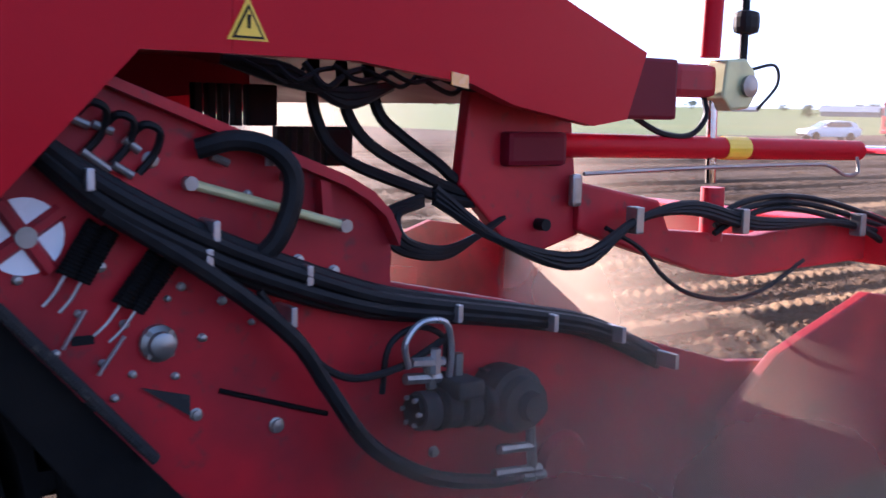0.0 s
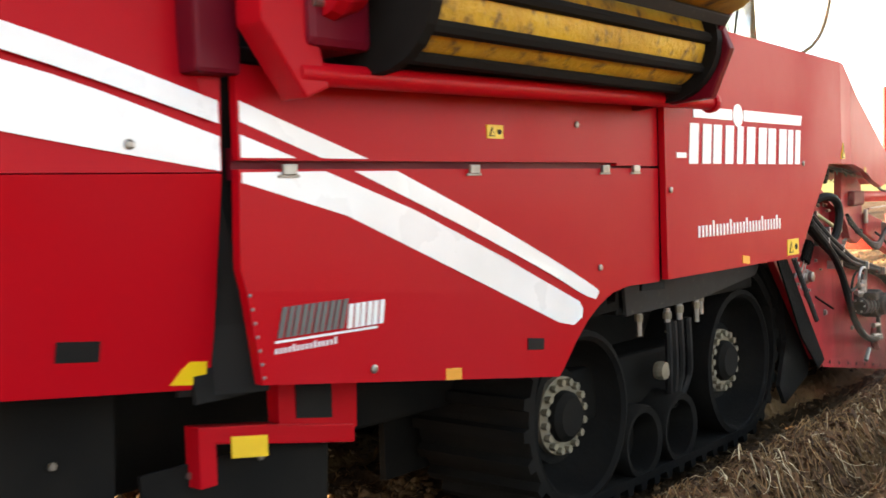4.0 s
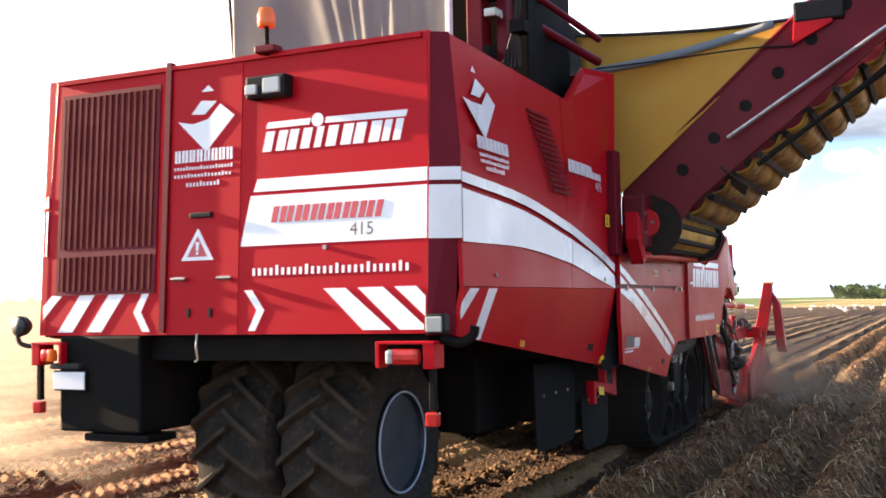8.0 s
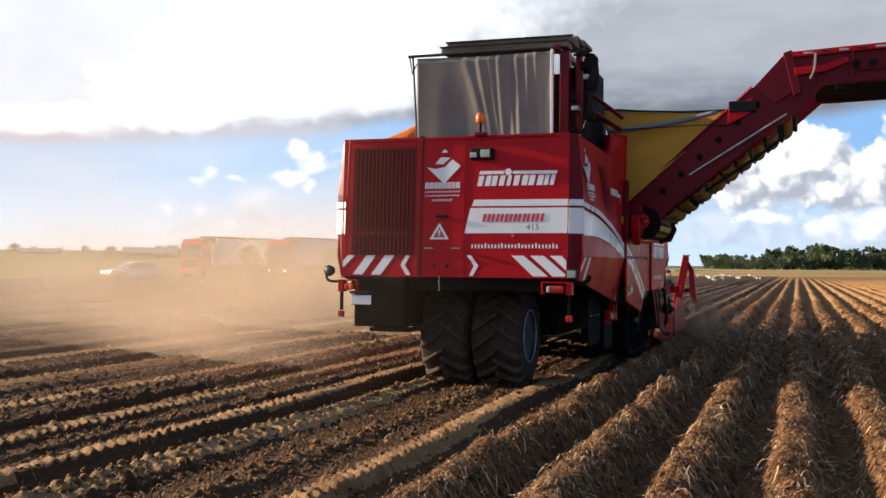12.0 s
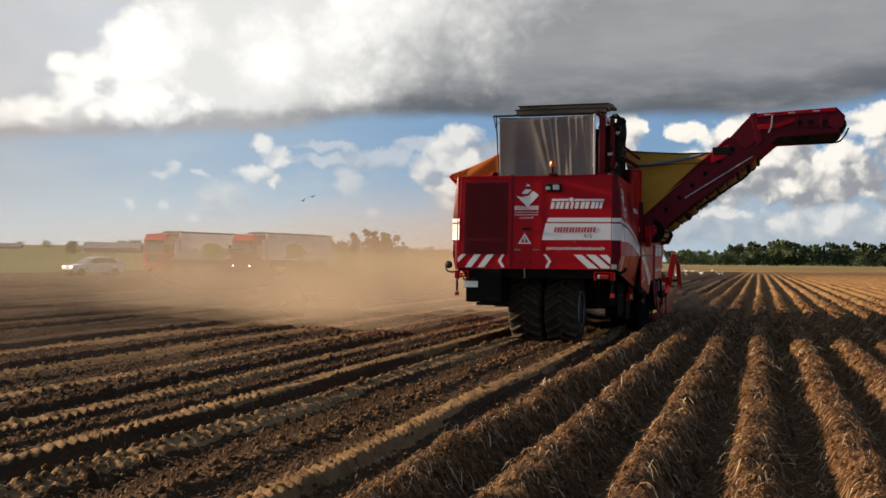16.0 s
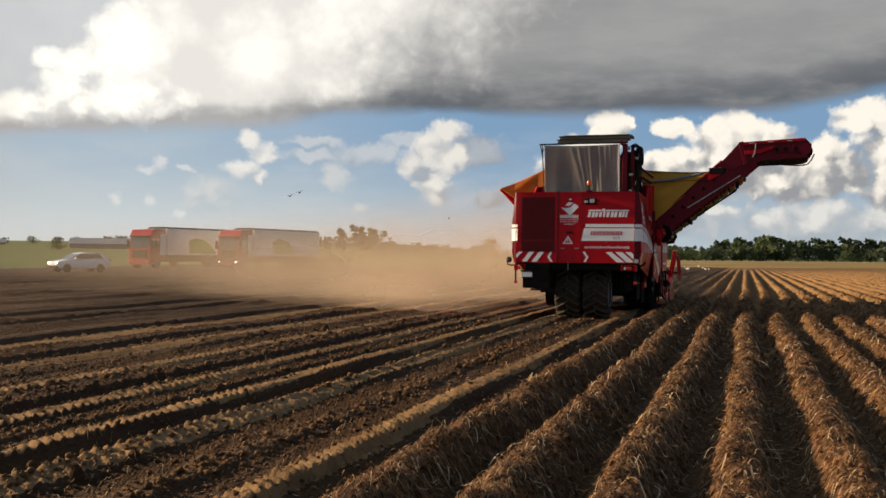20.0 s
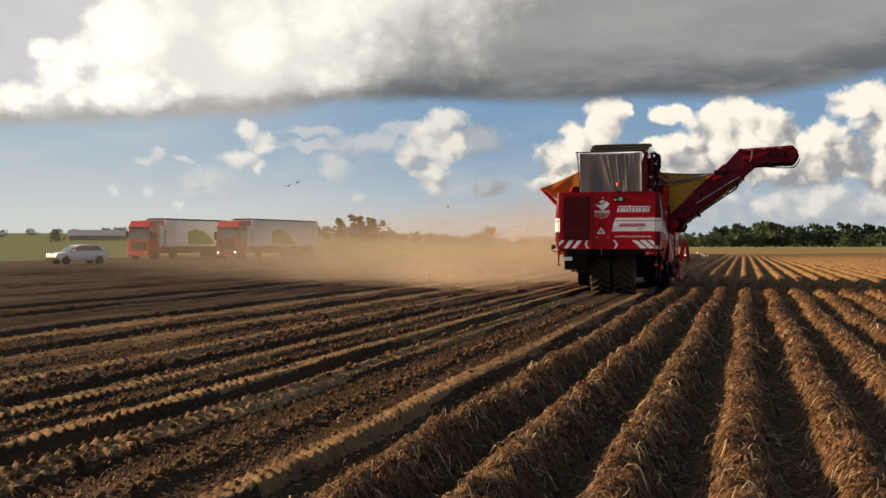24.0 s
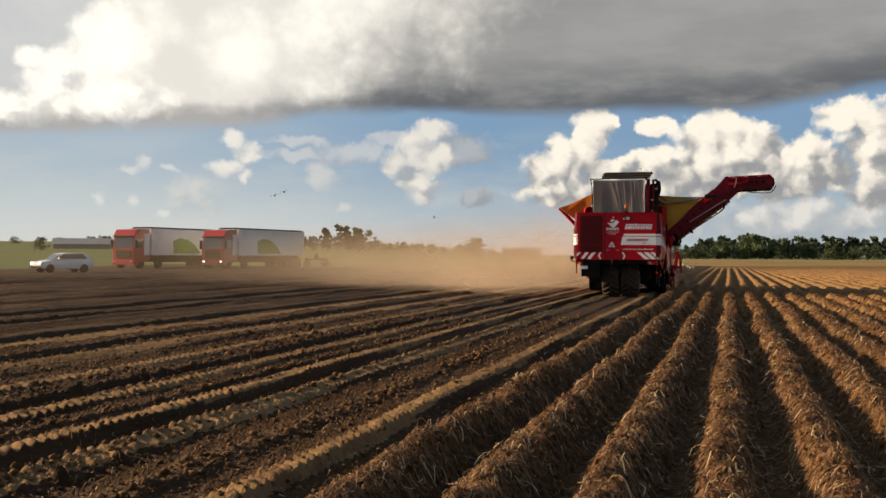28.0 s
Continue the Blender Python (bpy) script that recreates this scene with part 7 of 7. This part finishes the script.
def tree_meshes(seed, height, wide, mat, tall=False):
    rng = random.Random(seed)
    bm = rod((0, 0, -0.3), (0, 0, height * 0.55), height * 0.022, 8, None, height * 0.008)
    for k in range(6):
        a, z = rng.uniform(0, 6.28), height * rng.uniform(0.25, 0.5)
        rod((0, 0, z), (math.cos(a) * wide * .5, math.sin(a) * wide * .5, z + height * .22), height * 0.009, 5, bm, height * .003)
    trunk = mesh_of("trunk", bm, BARK)
    bm = bmesh.new()
    lobes = [(rng.gauss(0, wide * (.16 if tall else .30)), rng.gauss(0, wide * .3), height * rng.uniform(0.2, 0.9)) for _ in range(16)]
    for _ in range(620):
        lx, ly, lz = rng.choice(lobes)
        top = 1 - 0.5 * max(0, lz / height - 0.45) / 0.55
        r = wide * 0.30 * top
        d = Vector((rng.gauss(0, 1), rng.gauss(0, 1), rng.gauss(0, .8))).normalized() * r * rng.uniform(0.5, 1.0)
        c = Vector((lx, ly, lz)) + d
        s = height * rng.uniform(0.03, 0.07)
        u = Vector((rng.gauss(0, 1), rng.gauss(0, 1), rng.gauss(0, 1))).normalized()
        w = u.orthogonal().normalized()
        o = u.cross(w)
        vs = [bm.verts.new(c + w * s * a + o * s * b) for a, b in ((-1, -.3), (.1, -1), (1, .2), (0, 1))]
        bm.faces.new(vs)
    return trunk, mesh_of("crown", bm, mat)


KINDS = [tree_meshes(1, 10, 8, CROWNS[0]), tree_meshes(2, 12, 7, CROWNS[1]), tree_meshes(3, 9, 9, CROWNS[1]), tree_meshes(5, 15, 4, CROWNS[1], True), tree_meshes(7, 7, 8, CROWNS[0])]


def place(az, dist):
    return -math.sin(radians(az)) * dist, math.cos(radians(az)) * dist


def tree(kind, az, dist, size, turn=0.0, group="trees at the field's edge", label="broad green tree at the field's far edge"):
    x, y = place(az, dist)
    t = empty("tree", label, "tree", pose(x, y, float(land(np.float64(x), np.float64(y))), 0, 0, turn) @ Matrix.Scale(size, 4), group)
    for name, me in zip(("trunk", "crown"), KINDS[kind]):
        o = new(name, me)
        o.parent = t
    return t


def build_woods():
    rng = random.Random(21)
    # belt to the right of the harvester's track
    az = 4.6
    while az > -13:
        edge = 0.75 if az > 1.6 else 1.0
        tree(rng.choice((0, 1, 2, 1)), az, rng.uniform(480, 520), rng.uniform(0.62, 0.95) * edge, rng.uniform(0, 360))
        az -= rng.uniform(0.22, 0.40)
    # undergrowth that closes the belt's foot
    az = 4.4
    while az > -13:
        tree(rng.choice((4, 2, 4)), az, rng.uniform(462, 476), rng.uniform(0.48, 0.66), rng.uniform(0, 360), "trees at the field's edge", "low green bush at the wood's edge")
        az -= rng.uniform(0.30, 0.46)
    tree(0, -1.0, 470, 1.12, 40), tree(1, -1.5, 475, 0.95, 80), tree(0, 0.3, 470, 0.82, 10), tree(2, -2.6, 470, 1.0, 0), tree(3, -3.8, 470, 0.62, 0), tree(3, -5.2, 470, 0.6, 0)
    # trees round the farmyard behind the lorries
    for k, a, s in ((3, 21.45, 0.62), (1, 20.2, 0.72), (0, 19.7, 0.74), (2, 20.8, 0.58), (2, 22.3, 0.55), (0, 23.2, 0.52), (4, 23.9, 0.62), (1, 24.4, 0.40), (2, 18.9, 0.42), (4, 18.2, 0.4), (0, 17.4, 0.36), (2, 16.6, 0.34),
                    (0, 15.8, 0.33), (4, 15.2, 0.36), (0, 13.5, 0.62), (2, 14.2, 0.40), (4, 12.6, 0.4), (2, 11.4, 0.36), (0, 10.2, 0.36), (4, 36.1, 0.44)):
        tree(k, a, 330, s, rng.uniform(0, 360), "farm trees", "dark farm tree seen through the dust")
    # far low hedges left of the farm
    for k in range(26):
        tree(rng.choice((2, 4)), 27 + k * 1.15 + rng.uniform(-.3, .3), 900, rng.uniform(0.5, 0.9), rng.uniform(0, 360), "far hedge", "low hedge on the horizon")


build_woods()
SHED = material("shed_roof", (0.30, 0.31, 0.31), 0.6, second=(0.24, 0.24, 0.25), amount=0.6, scale=0.2)
WALLS = material("shed_wall", (0.25, 0.24, 0.22), 0.8, second=(0.2, 0.19, 0.18), amount=0.6, scale=0.2)


def shed(az, dist, w, d, h, turn):
    x, y = place(az, dist)
    s = empty("farm_shed", "long low grey farm shed on the horizon", "shed", pose(x, y, float(land(np.float64(x), np.float64(y))), 0, 0, turn), "farm sheds")
    part("wall", box(-w / 2, w / 2, -d / 2, d / 2, 0, h, 0), WALLS, s)
    part("roof", prism([(-d / 2 - .5, h), (d / 2 + .5, h), (0, h + d * .16)], "x", -w / 2 - .5, w / 2 + .5), SHED, s)
    for k in (-1, 0, 1):
        part("door", box(k * w * .28 - 2, k * w * .28 + 2, -d / 2 - .08, -d / 2, 0.0, h * .8), WALLS, s)


shed(33.4, 420, 30, 14, 1.7, 33), shed(39.5, 700, 24, 14, 1.2, 38), shed(11.0, 520, 18, 10, 3.2, 10)

# ---- lorries and car ----
LORRY_RED = material("lorry_red", (0.42, 0.006, 0.012), 0.35, second=(0.33, 0.01, 0.014), amount=0.5, coat=0.5)
TRAILER = material("trailer_white", (0.84, 0.84, 0.82), 0.4, second=(0.6, 0.58, 0.54), amount=0.6, scale=0.6)
GREEN = material("green_print", (0.16, 0.30, 0.03), 0.4, second=(0.25, 0.38, 0.05), amount=0.6, scale=0.6)
SILVER = material("silver_paint", (0.80, 0.81, 0.80), 0.25, metal=0.0, coat=0.6, second=(0.5, 0.5, 0.49), amount=0.4)
SMOKED = material("dark_glass", (0.03, 0.035, 0.04), 0.08, coat=1.0)
HEAD = glow("head_lamp", (1.0, 0.95, 0.85), 3.0)


def wheel_parts(parent, places, r, w):
    for x, y in places:
        t = part("wheel", lathe([(r * .55, -w / 2), (r * .92, -w / 2), (r, -w * .35), (r, w * .35), (r * .92, w / 2), (r * .55, w / 2)], "y", 20), BLACK, parent, "black tyre", True)
        t.location = (x, y, r)
        part("rim", lathe([(r * .56, w * .45), (r * .5, w * .3), (r * .2, w * .2), (0.001, w * .25)], "y", 16), STEEL, t)


def lorry(m, lamps):
    """x ahead; 16 m long."""
    t = empty("lorry", "red lorry with a white and green box trailer", "lorry", m, "parked lorries")
    cab = part("cab", prism([(-2.35, 0.75), (0.0, 0.55), (0.05, 1.9), (-0.10, 3.2), (-0.45, 3.72), (-2.35, 3.82)], "y", -1.24, 1.24, 0.06), LORRY_RED, t, "red lorry cab")
    part("windscreen", slab([(0.072, -1.1, 1.95), (0.072, 1.1, 1.95), (-0.06, 1.05, 2.95), (-0.06, -1.05, 2.95)], 0.03), SMOKED, cab)
    part("sun_visor", box(-0.15, 0.15, -1.15, 1.15, 3.0, 3.12, 0.02), INK, cab)
    part("grille", box(0.0, 0.09, -0.8, 0.8, 1.0, 1.75, 0.02), GREYST, cab)
    part("bumper", box(-0.6, 0.12, -1.24, 1.24, 0.35, 0.8, 0.06), LORRY_RED, cab)
    for s in (1, -1):
        part("side_window", box(-1.25, -0.3, s * 1.245, s * 1.26, 1.95, 2.8, 0.0), SMOKED, cab)
        part("head_lamp", box(0.08, 0.14, s * 0.86, s * 1.04, 0.62, 0.74, 0.02), HEAD if lamps else LAMPW, cab, "lit head lamp" if lamps else "head lamp")
        part("wing_mirror", box(-0.1, 0.05, s * 1.28, s * 1.5, 1.9, 2.7, 0.03), INK, cab)
        part("side_print", box(-2.3, -1.5, s * 1.248, s * 1.256, 1.3, 3.3, 0.0), TRAILER, cab)
    body = part("trailer", box(-15.9, -2.6, -1.26, 1.26, 1.25, 3.85, 0.05), TRAILER, t, "white box trailer")
    part("sheet_roof", prism([(-1.26, 3.86), (1.26, 3.86), (0.9, 4.02), (-0.9, 4.02)], "x", -15.8, -2.7), GREYST, body)
    for s in (1, -1):
        bm = prism([(-10.9, 1.45), (-6.2, 1.45), (-6.1, 2.7), (-7.2, 3.0), (-8.8, 2.8), (-10.0, 2.2)], "y", s * 1.262, s * 1.27)
        part("green_print", bm, GREEN, body, "green field print")
        part("side_guard", box(-12, -4.2, s * 1.1, s * 1.16, 0.6, 1.0, 0.02), DARK, body)
    part("chassis", box(-15.8, -1.0, -0.5, 0.5, 0.7, 1.25, 0.02), DARK, t)
    wheel_parts(t, [(x, s * 1.05) for x in (-0.95, -3.9, -12.2, -13.5, -14.8) for s in (1, -1)], 0.5, 0.32)
    return t


lorry(pose(-62.3, 99.5, 0, 0, 0, 264) @ Matrix.Scale(1.12, 4), False)
lorry(pose(-53.9, 103.5, 0, 0, 0, 264) @ Matrix.Scale(1.12, 4), True)


def car(m):
    t = empty("car", "silver-white hatchback parked on the dusty field", "car", m)
    body = part("body", prism([(-2.1, 0.45), (-1.75, 0.28), (1.7, 0.28), (2.05, 0.42), (2.08, 0.62), (1.9, 0.80), (1.1, 0.92), (-1.9, 0.98), (-2.12, 0.85)], "y", -0.86, 0.86, 0.07), SILVER, t, "silver car body", True)
    cabn = part("cabin", prism([(-2.0, 0.96), (1.05, 0.92), (0.35, 1.38), (-0.2, 1.46), (-1.3, 1.44), (-1.8, 1.25)], "y", -0.74, 0.74, 0.08), SILVER, t, "", True)
    for s in (1, -1):
        part("side_window", prism([(-1.55, 1.02), (0.85, 0.99), (0.28, 1.34), (-1.25, 1.38)], "y", s * 0.742, s * 0.752), SMOKED, cabn)
        part("head_lamp", box(1.85, 2.06, s * 0.5, s * 0.8, 0.62, 0.76, 0.03), HEAD, body, "head lamp in the sun")
        part("tail_lamp", box(-2.12, -2.0, s * 0.55, s * 0.82, 0.75, 0.95, 0.03), LAMPR, body)
        part("wing_mirror", box(0.55, 0.75, s * 0.86, s * 1.02, 0.96, 1.08, 0.03), SILVER, body)
        part("door_seam", box(-0.32, -0.31, s * 0.861, s * 0.866, 0.40, 0.93), INK, body)
    part("windscreen", slab([(1.08, -0.66, 0.95), (1.08, 0.66, 0.95), (0.42, 0.62, 1.36), (0.42, -0.62, 1.36)], 0.01), SMOKED, cabn)
    part("bumper", box(1.9, 2.1, -0.8, 0.8, 0.32, 0.5, 0.04), DARK, body)
    wheel_parts(t, [(x, s * 0.78) for x in (1.3, -1.3) for s in (1, -1)], 0.32, 0.2)


car(pose(-54.0, 77.0, 0, 0, 0, 240) @ Matrix.Scale(1.13, 4))



def implement(m):
    """A small tined machine left standing by the lorries."""
    t = empty("field_implement", "dark tined farm implement standing on grass", "implement", m)
    part("frame", box(-1.4, 1.4, -0.1, 0.1, 0.9, 1.1, 0.02), DARK, t)
    part("drawbar", rod((0, 0, 1.0), (1.9, -0.8, 0.5), 0.07, 8), DARK, t)
    for k in range(6):
        x = -1.25 + 0.5 * k
        part("tine", tube([(x, 0, 0.95), (x, 0.35, 0.85), (x, 0.45, 0.4), (x, 0.25, 0.02)], 0.035, 6), GREYST, t)
    for x in (-1.1, 1.1):
        w = part("wheel", lathe([(0.2, -0.1), (0.42, -0.1), (0.45, 0), (0.42, 0.1), (0.2, 0.1)], "y", 16), BLACK, t, "black tyre", True)
        w.location = (x, -0.35, 0.45)
    part("mast", prism([(-0.35, 1.1), (0.35, 1.1), (0.06, 1.75), (-0.06, 1.75)], "y", -0.05, 0.05), DARK, t)


implement(pose(-48.6, 120, 0, 0, 0, 20))

# ---- gulls on the field ahead ----
GULL = material("gull_white", (0.8, 0.8, 0.78), 0.7, second=(0.6, 0.6, 0.6), amount=0.5, scale=8)
GULLW = material("gull_grey", (0.40, 0.42, 0.45), 0.7, second=(0.3, 0.3, 0.32), amount=0.5, scale=8)


def gull_kind(flying):
    g = empty("gull", "white gull flying over the field" if flying else "white gull standing on the ridges", "bird", pose(0, 0, -50), "gulls")
    part("body", lathe([(0.001, -0.22), (0.05, -0.16), (0.085, -0.02), (0.075, 0.1), (0.045, 0.19), (0.001, 0.24)], "y", 10), GULL, g, "", True)
    part("head", lathe([(0.001, -0.06), (0.045, -0.03), (0.045, 0.02), (0.001, 0.06)], "y", 8), GULL, g, "", True).location = (0, 0.22, 0.07)
    part("beak", rod((0, 0.27, 0.07), (0, 0.33, 0.06), 0.012, 6, None, 0.003), STICK, g)
    for s in (1, -1):
        if flying:
            part("wing", slab([(s * .05, -.06, .03), (s * .30, -.04, .14), (s * .68, -.16, .08), (s * .30, .10, .14), (s * .05, .10, .03)][::s], 0.012), GULLW, g)
        else:
            part("wing", slab([(s * .075, -.30, .03), (s * .095, -.05, .05), (s * .085, .10, .05), (s * .085, .10, -.02), (s * .09, -.05, -.04)][::s], 0.012), GULLW, g)
            part("leg", rod((s * .03, 0, -.22), (s * .03, .01, -.06), 0.008, 5), STICK, g)
    return g


sitting, flying = gull_kind(False), gull_kind(True)
rng = random.Random(3)
for k in range(34):
    y = rng.uniform(92, 150)
    x = -0.052 * y - 3.0 + rng.gauss(0, 2.6)
    copy_thing(sitting, pose(x, y, 0.45, 0, 0, rng.uniform(0, 360)))
sitting.matrix_basis = pose(-8.5, 110, 0.45, 0, 0, 60)
for az, el, d in ((23.8, 3.3, 120), (24.3, 3.1, 120), (15.7, 2.0, 140), (4.5, 4.5, 100), (3.0, 2.3, 120), (6.1, 3.0, 110), (1.5, 2.6, 130)):
    x, y = place(az, d)
    copy_thing(flying, pose(x, y, 1.66 + d * math.tan(radians(el)), 0, 12, az * 7))
x, y = place(9.6, 120)
flying.matrix_basis = pose(x, y, 9.5, 0, -10, 20)

# ---- dust ----
def dust_material(name, colour, density, scale, seed):
    """Grains in the air that scatter sunlight: thin in the middle of nowhere, denser in the heart of the puff."""
    m = bpy.data.materials.new(name)
    m.use_nodes = True
    nt = m.node_tree
    nt.nodes.clear()
    N, K = nt.nodes.new, nt.links.new
    tc = N("ShaderNodeTexCoord")
    ln = N("ShaderNodeVectorMath")
    ln.operation = "LENGTH"
    K(tc.outputs["Object"], ln.inputs[0])
    no = N("ShaderNodeTexNoise")
    mp = N("ShaderNodeMapping")
    mp.inputs["Location"].default_value = (seed * 3.1, seed, 0)
    K(tc.outputs["Object"], mp.inputs[0]), K(mp.outputs[0], no.inputs["Vector"])
    no.inputs["Scale"].default_value, no.inputs["Detail"].default_value, no.inputs["Roughness"].default_value = scale, 5.0, 0.55
    ad = N("ShaderNodeMath")
    ad.operation = "MULTIPLY_ADD"
    K(no.outputs[0], ad.inputs[0])
    ad.inputs[1].default_value = 0.6
    K(ln.outputs["Value"], ad.inputs[2])
    mr = N("ShaderNodeMapRange")
    mr.interpolation_type = "SMOOTHSTEP"
    K(ad.outputs[0], mr.inputs[0])
    for i, v in enumerate((1.22, 0.25, 0.0, density)):
        mr.inputs[i + 1].default_value = v
    sp = N("ShaderNodeSeparateXYZ")
    K(tc.outputs["Object"], sp.inputs[0])
    foot = N("ShaderNodeMapRange")
    foot.interpolation_type = "SMOOTHSTEP"
    K(sp.outputs[2], foot.inputs[0])
    foot.inputs[1].default_value, foot.inputs[2].default_value = -0.70, 0.05
    fade = N("ShaderNodeMath")
    fade.operation = "MULTIPLY"
    K(mr.outputs[0], fade.inputs[0]), K(foot.outputs[0], fade.inputs[1])
    d = N("ShaderNodeBsdfDiffuse")
    tl = N("ShaderNodeBsdfTranslucent")
    both = N("ShaderNodeAddShader")
    d.inputs[0].default_value = tl.inputs[0].default_value = (*colour, 1)
    K(d.outputs[0], both.inputs[0]), K(tl.outputs[0], both.inputs[1])
    nv = N("ShaderNodeCombineXYZ")
    for i, v in enumerate((-0.62, -0.62, 0.48)):
        nv.inputs[i].default_value = v
    K(nv.outputs[0], d.inputs["Normal"]), K(nv.outputs[0], tl.inputs["Normal"])
    tr = N("ShaderNodeBsdfTransparent")
    mx = N("ShaderNodeMixShader")
    K(fade.outputs[0], mx.inputs[0]), K(tr.outputs[0], mx.inputs[1]), K(both.outputs[0], mx.inputs[2])
    out = N("ShaderNodeOutputMaterial")
    K(mx.outputs[0], out.inputs[0])
    return m


def puff_mesh(name, mat):
    """A shallow dome of unit size, hollow side away from the viewer."""
    bm = bmesh.new()
    rings = []
    for j in range(7):
        r = j / 6 * 1.02
        rings.append([bm.verts.new((r * math.cos(a), -0.25 * (1 - r * r), r * math.sin(a))) for a in (2 * math.pi * k / 24 for k in range(24))])
    for a, b in zip(rings[1:], rings[2:]):
        for k in range(24):
            bm.faces.new((a[k], a[(k + 1) % 24], b[(k + 1) % 24], b[k]))
    bm.faces.new(rings[1])
    bmesh.ops.delete(bm, geom=rings[0], context="VERTS")
    return mesh_of(name, bm, mat, True)


TAN = (0.30, 0.243, 0.187)
PUFFS = [puff_mesh("dust_puff", dust_material("field_dust", TAN, 0.60, 0.8, 1)), puff_mesh("dust_puff", dust_material("field_dust_thin", TAN, 0.30, 0.9, 4)),
         puff_mesh("dust_puff", dust_material("field_dust_dense", TAN, 0.80, 1.0, 7)), puff_mesh("dust_puff", dust_material("field_dust_faint", TAN, 0.16, 0.9, 9))]
DRIFT = []    # (thing, offset from the harvester, share of its speed, sideways drift)


def puff(kind, dx, dy, z, sx, sz, turn=0.0, follow=1.0, drift=0.0):
    ob = new("dust_puff", PUFFS[kind])
    tagged(ob, "drifting puff of tan field dust in low sun", "dust", "dust behind the harvester", "stuff")
    ob.scale = (sx, max(sx, sz) * 0.2, sz)
    ob.visible_shadow = False
    DRIFT.append((ob, dx, dy, z, turn, follow, drift))


# offsets: metres to the right of the lane, ahead of the rear panel, height; half length, half height, turn
for row in ((2, -3.9, 12.0, 1.2, 5.2, 4.4, -18), (2, -7.5, 11.0, 1.1, 8.0, 3.9, -18), (0, -12.0, 10.0, 1.0, 11.0, 3.3, -18), (1, -18.0, 10.0, 0.9, 13.0, 2.8, -18)):
    puff(*row)
# high haze that is left behind and drifts off with the wind, and thin air over the far field
for row in ((1, -8.5, 14.0, 2.6, 9.0, 6.0, -15, 0.35, -0.9), (3, -34.0, 70.0, 1.0, 44.0, 3.6, -12, 0.0, 0.0)):
    puff(*row)
# low drift over the ruts
for row in ((0, -5.6, 3.0, 0.35, 5.0, 1.3, -20), (1, -9.5, 4.5, 0.4, 8.0, 1.6, -20)):
    puff(*row)
# the murk round the header, and what it trails along the sunless side
for row in ((0, 2.3, 9.7, 0.42, 1.05, 0.90, 42), (0, 2.5, 10.3, 0.50, 1.2, 1.05, 42), (1, 2.9, 9.2, 0.32, 1.5, 0.7, 42), (1, 3.5, 9.6, 0.30, 1.7, 0.65, 42), (1, 2.0, 10.5, 0.45, 0.8, 0.9, 70), (0, -0.2, 12.0, 0.45, 2.4, 1.4, -18), (0, -1.7, 12.6, 0.6, 2.6, 1.7, -18), (1, 2.1, 8.3, 0.2, 1.4, 0.6, 74), ):
    puff(*row)


# ---- all that moves ----
def motions():
    walk(harvester, [(t, pose(LANE, y, 0)) for t, y in DRIVE])
    for ob, (x, y, z), r in TURNING:
        flip = 180 if ob.matrix_basis.to_euler().z > 1 else 0
        step = 0.25 if r > 0.4 else 0.1
        ts = [min(28.0, step * k) for k in range(int(28 / step) + 1)]
        roll = [-math.degrees((d - DRIVE[0][1]) / r) * (1 if not flip else -1) for d in np.interp(ts, [p[0] for p in DRIVE], [p[1] for p in DRIVE])]
        walk(ob, [(t, pose(x, y, z, 0, 0, flip) @ pose(0, 0, 0, a)) for t, a in zip(ts, roll)])
    for ob, dx, dy, z, turn, follow, drift in DRIFT:
        walk(ob, [(t, pose(LANE + dx + drift * (t - 14), DRIVE[0][1] + dy + follow * (y - DRIVE[0][1]), z, 0, 0, turn)) for t, y in DRIVE[::4]])


motions()
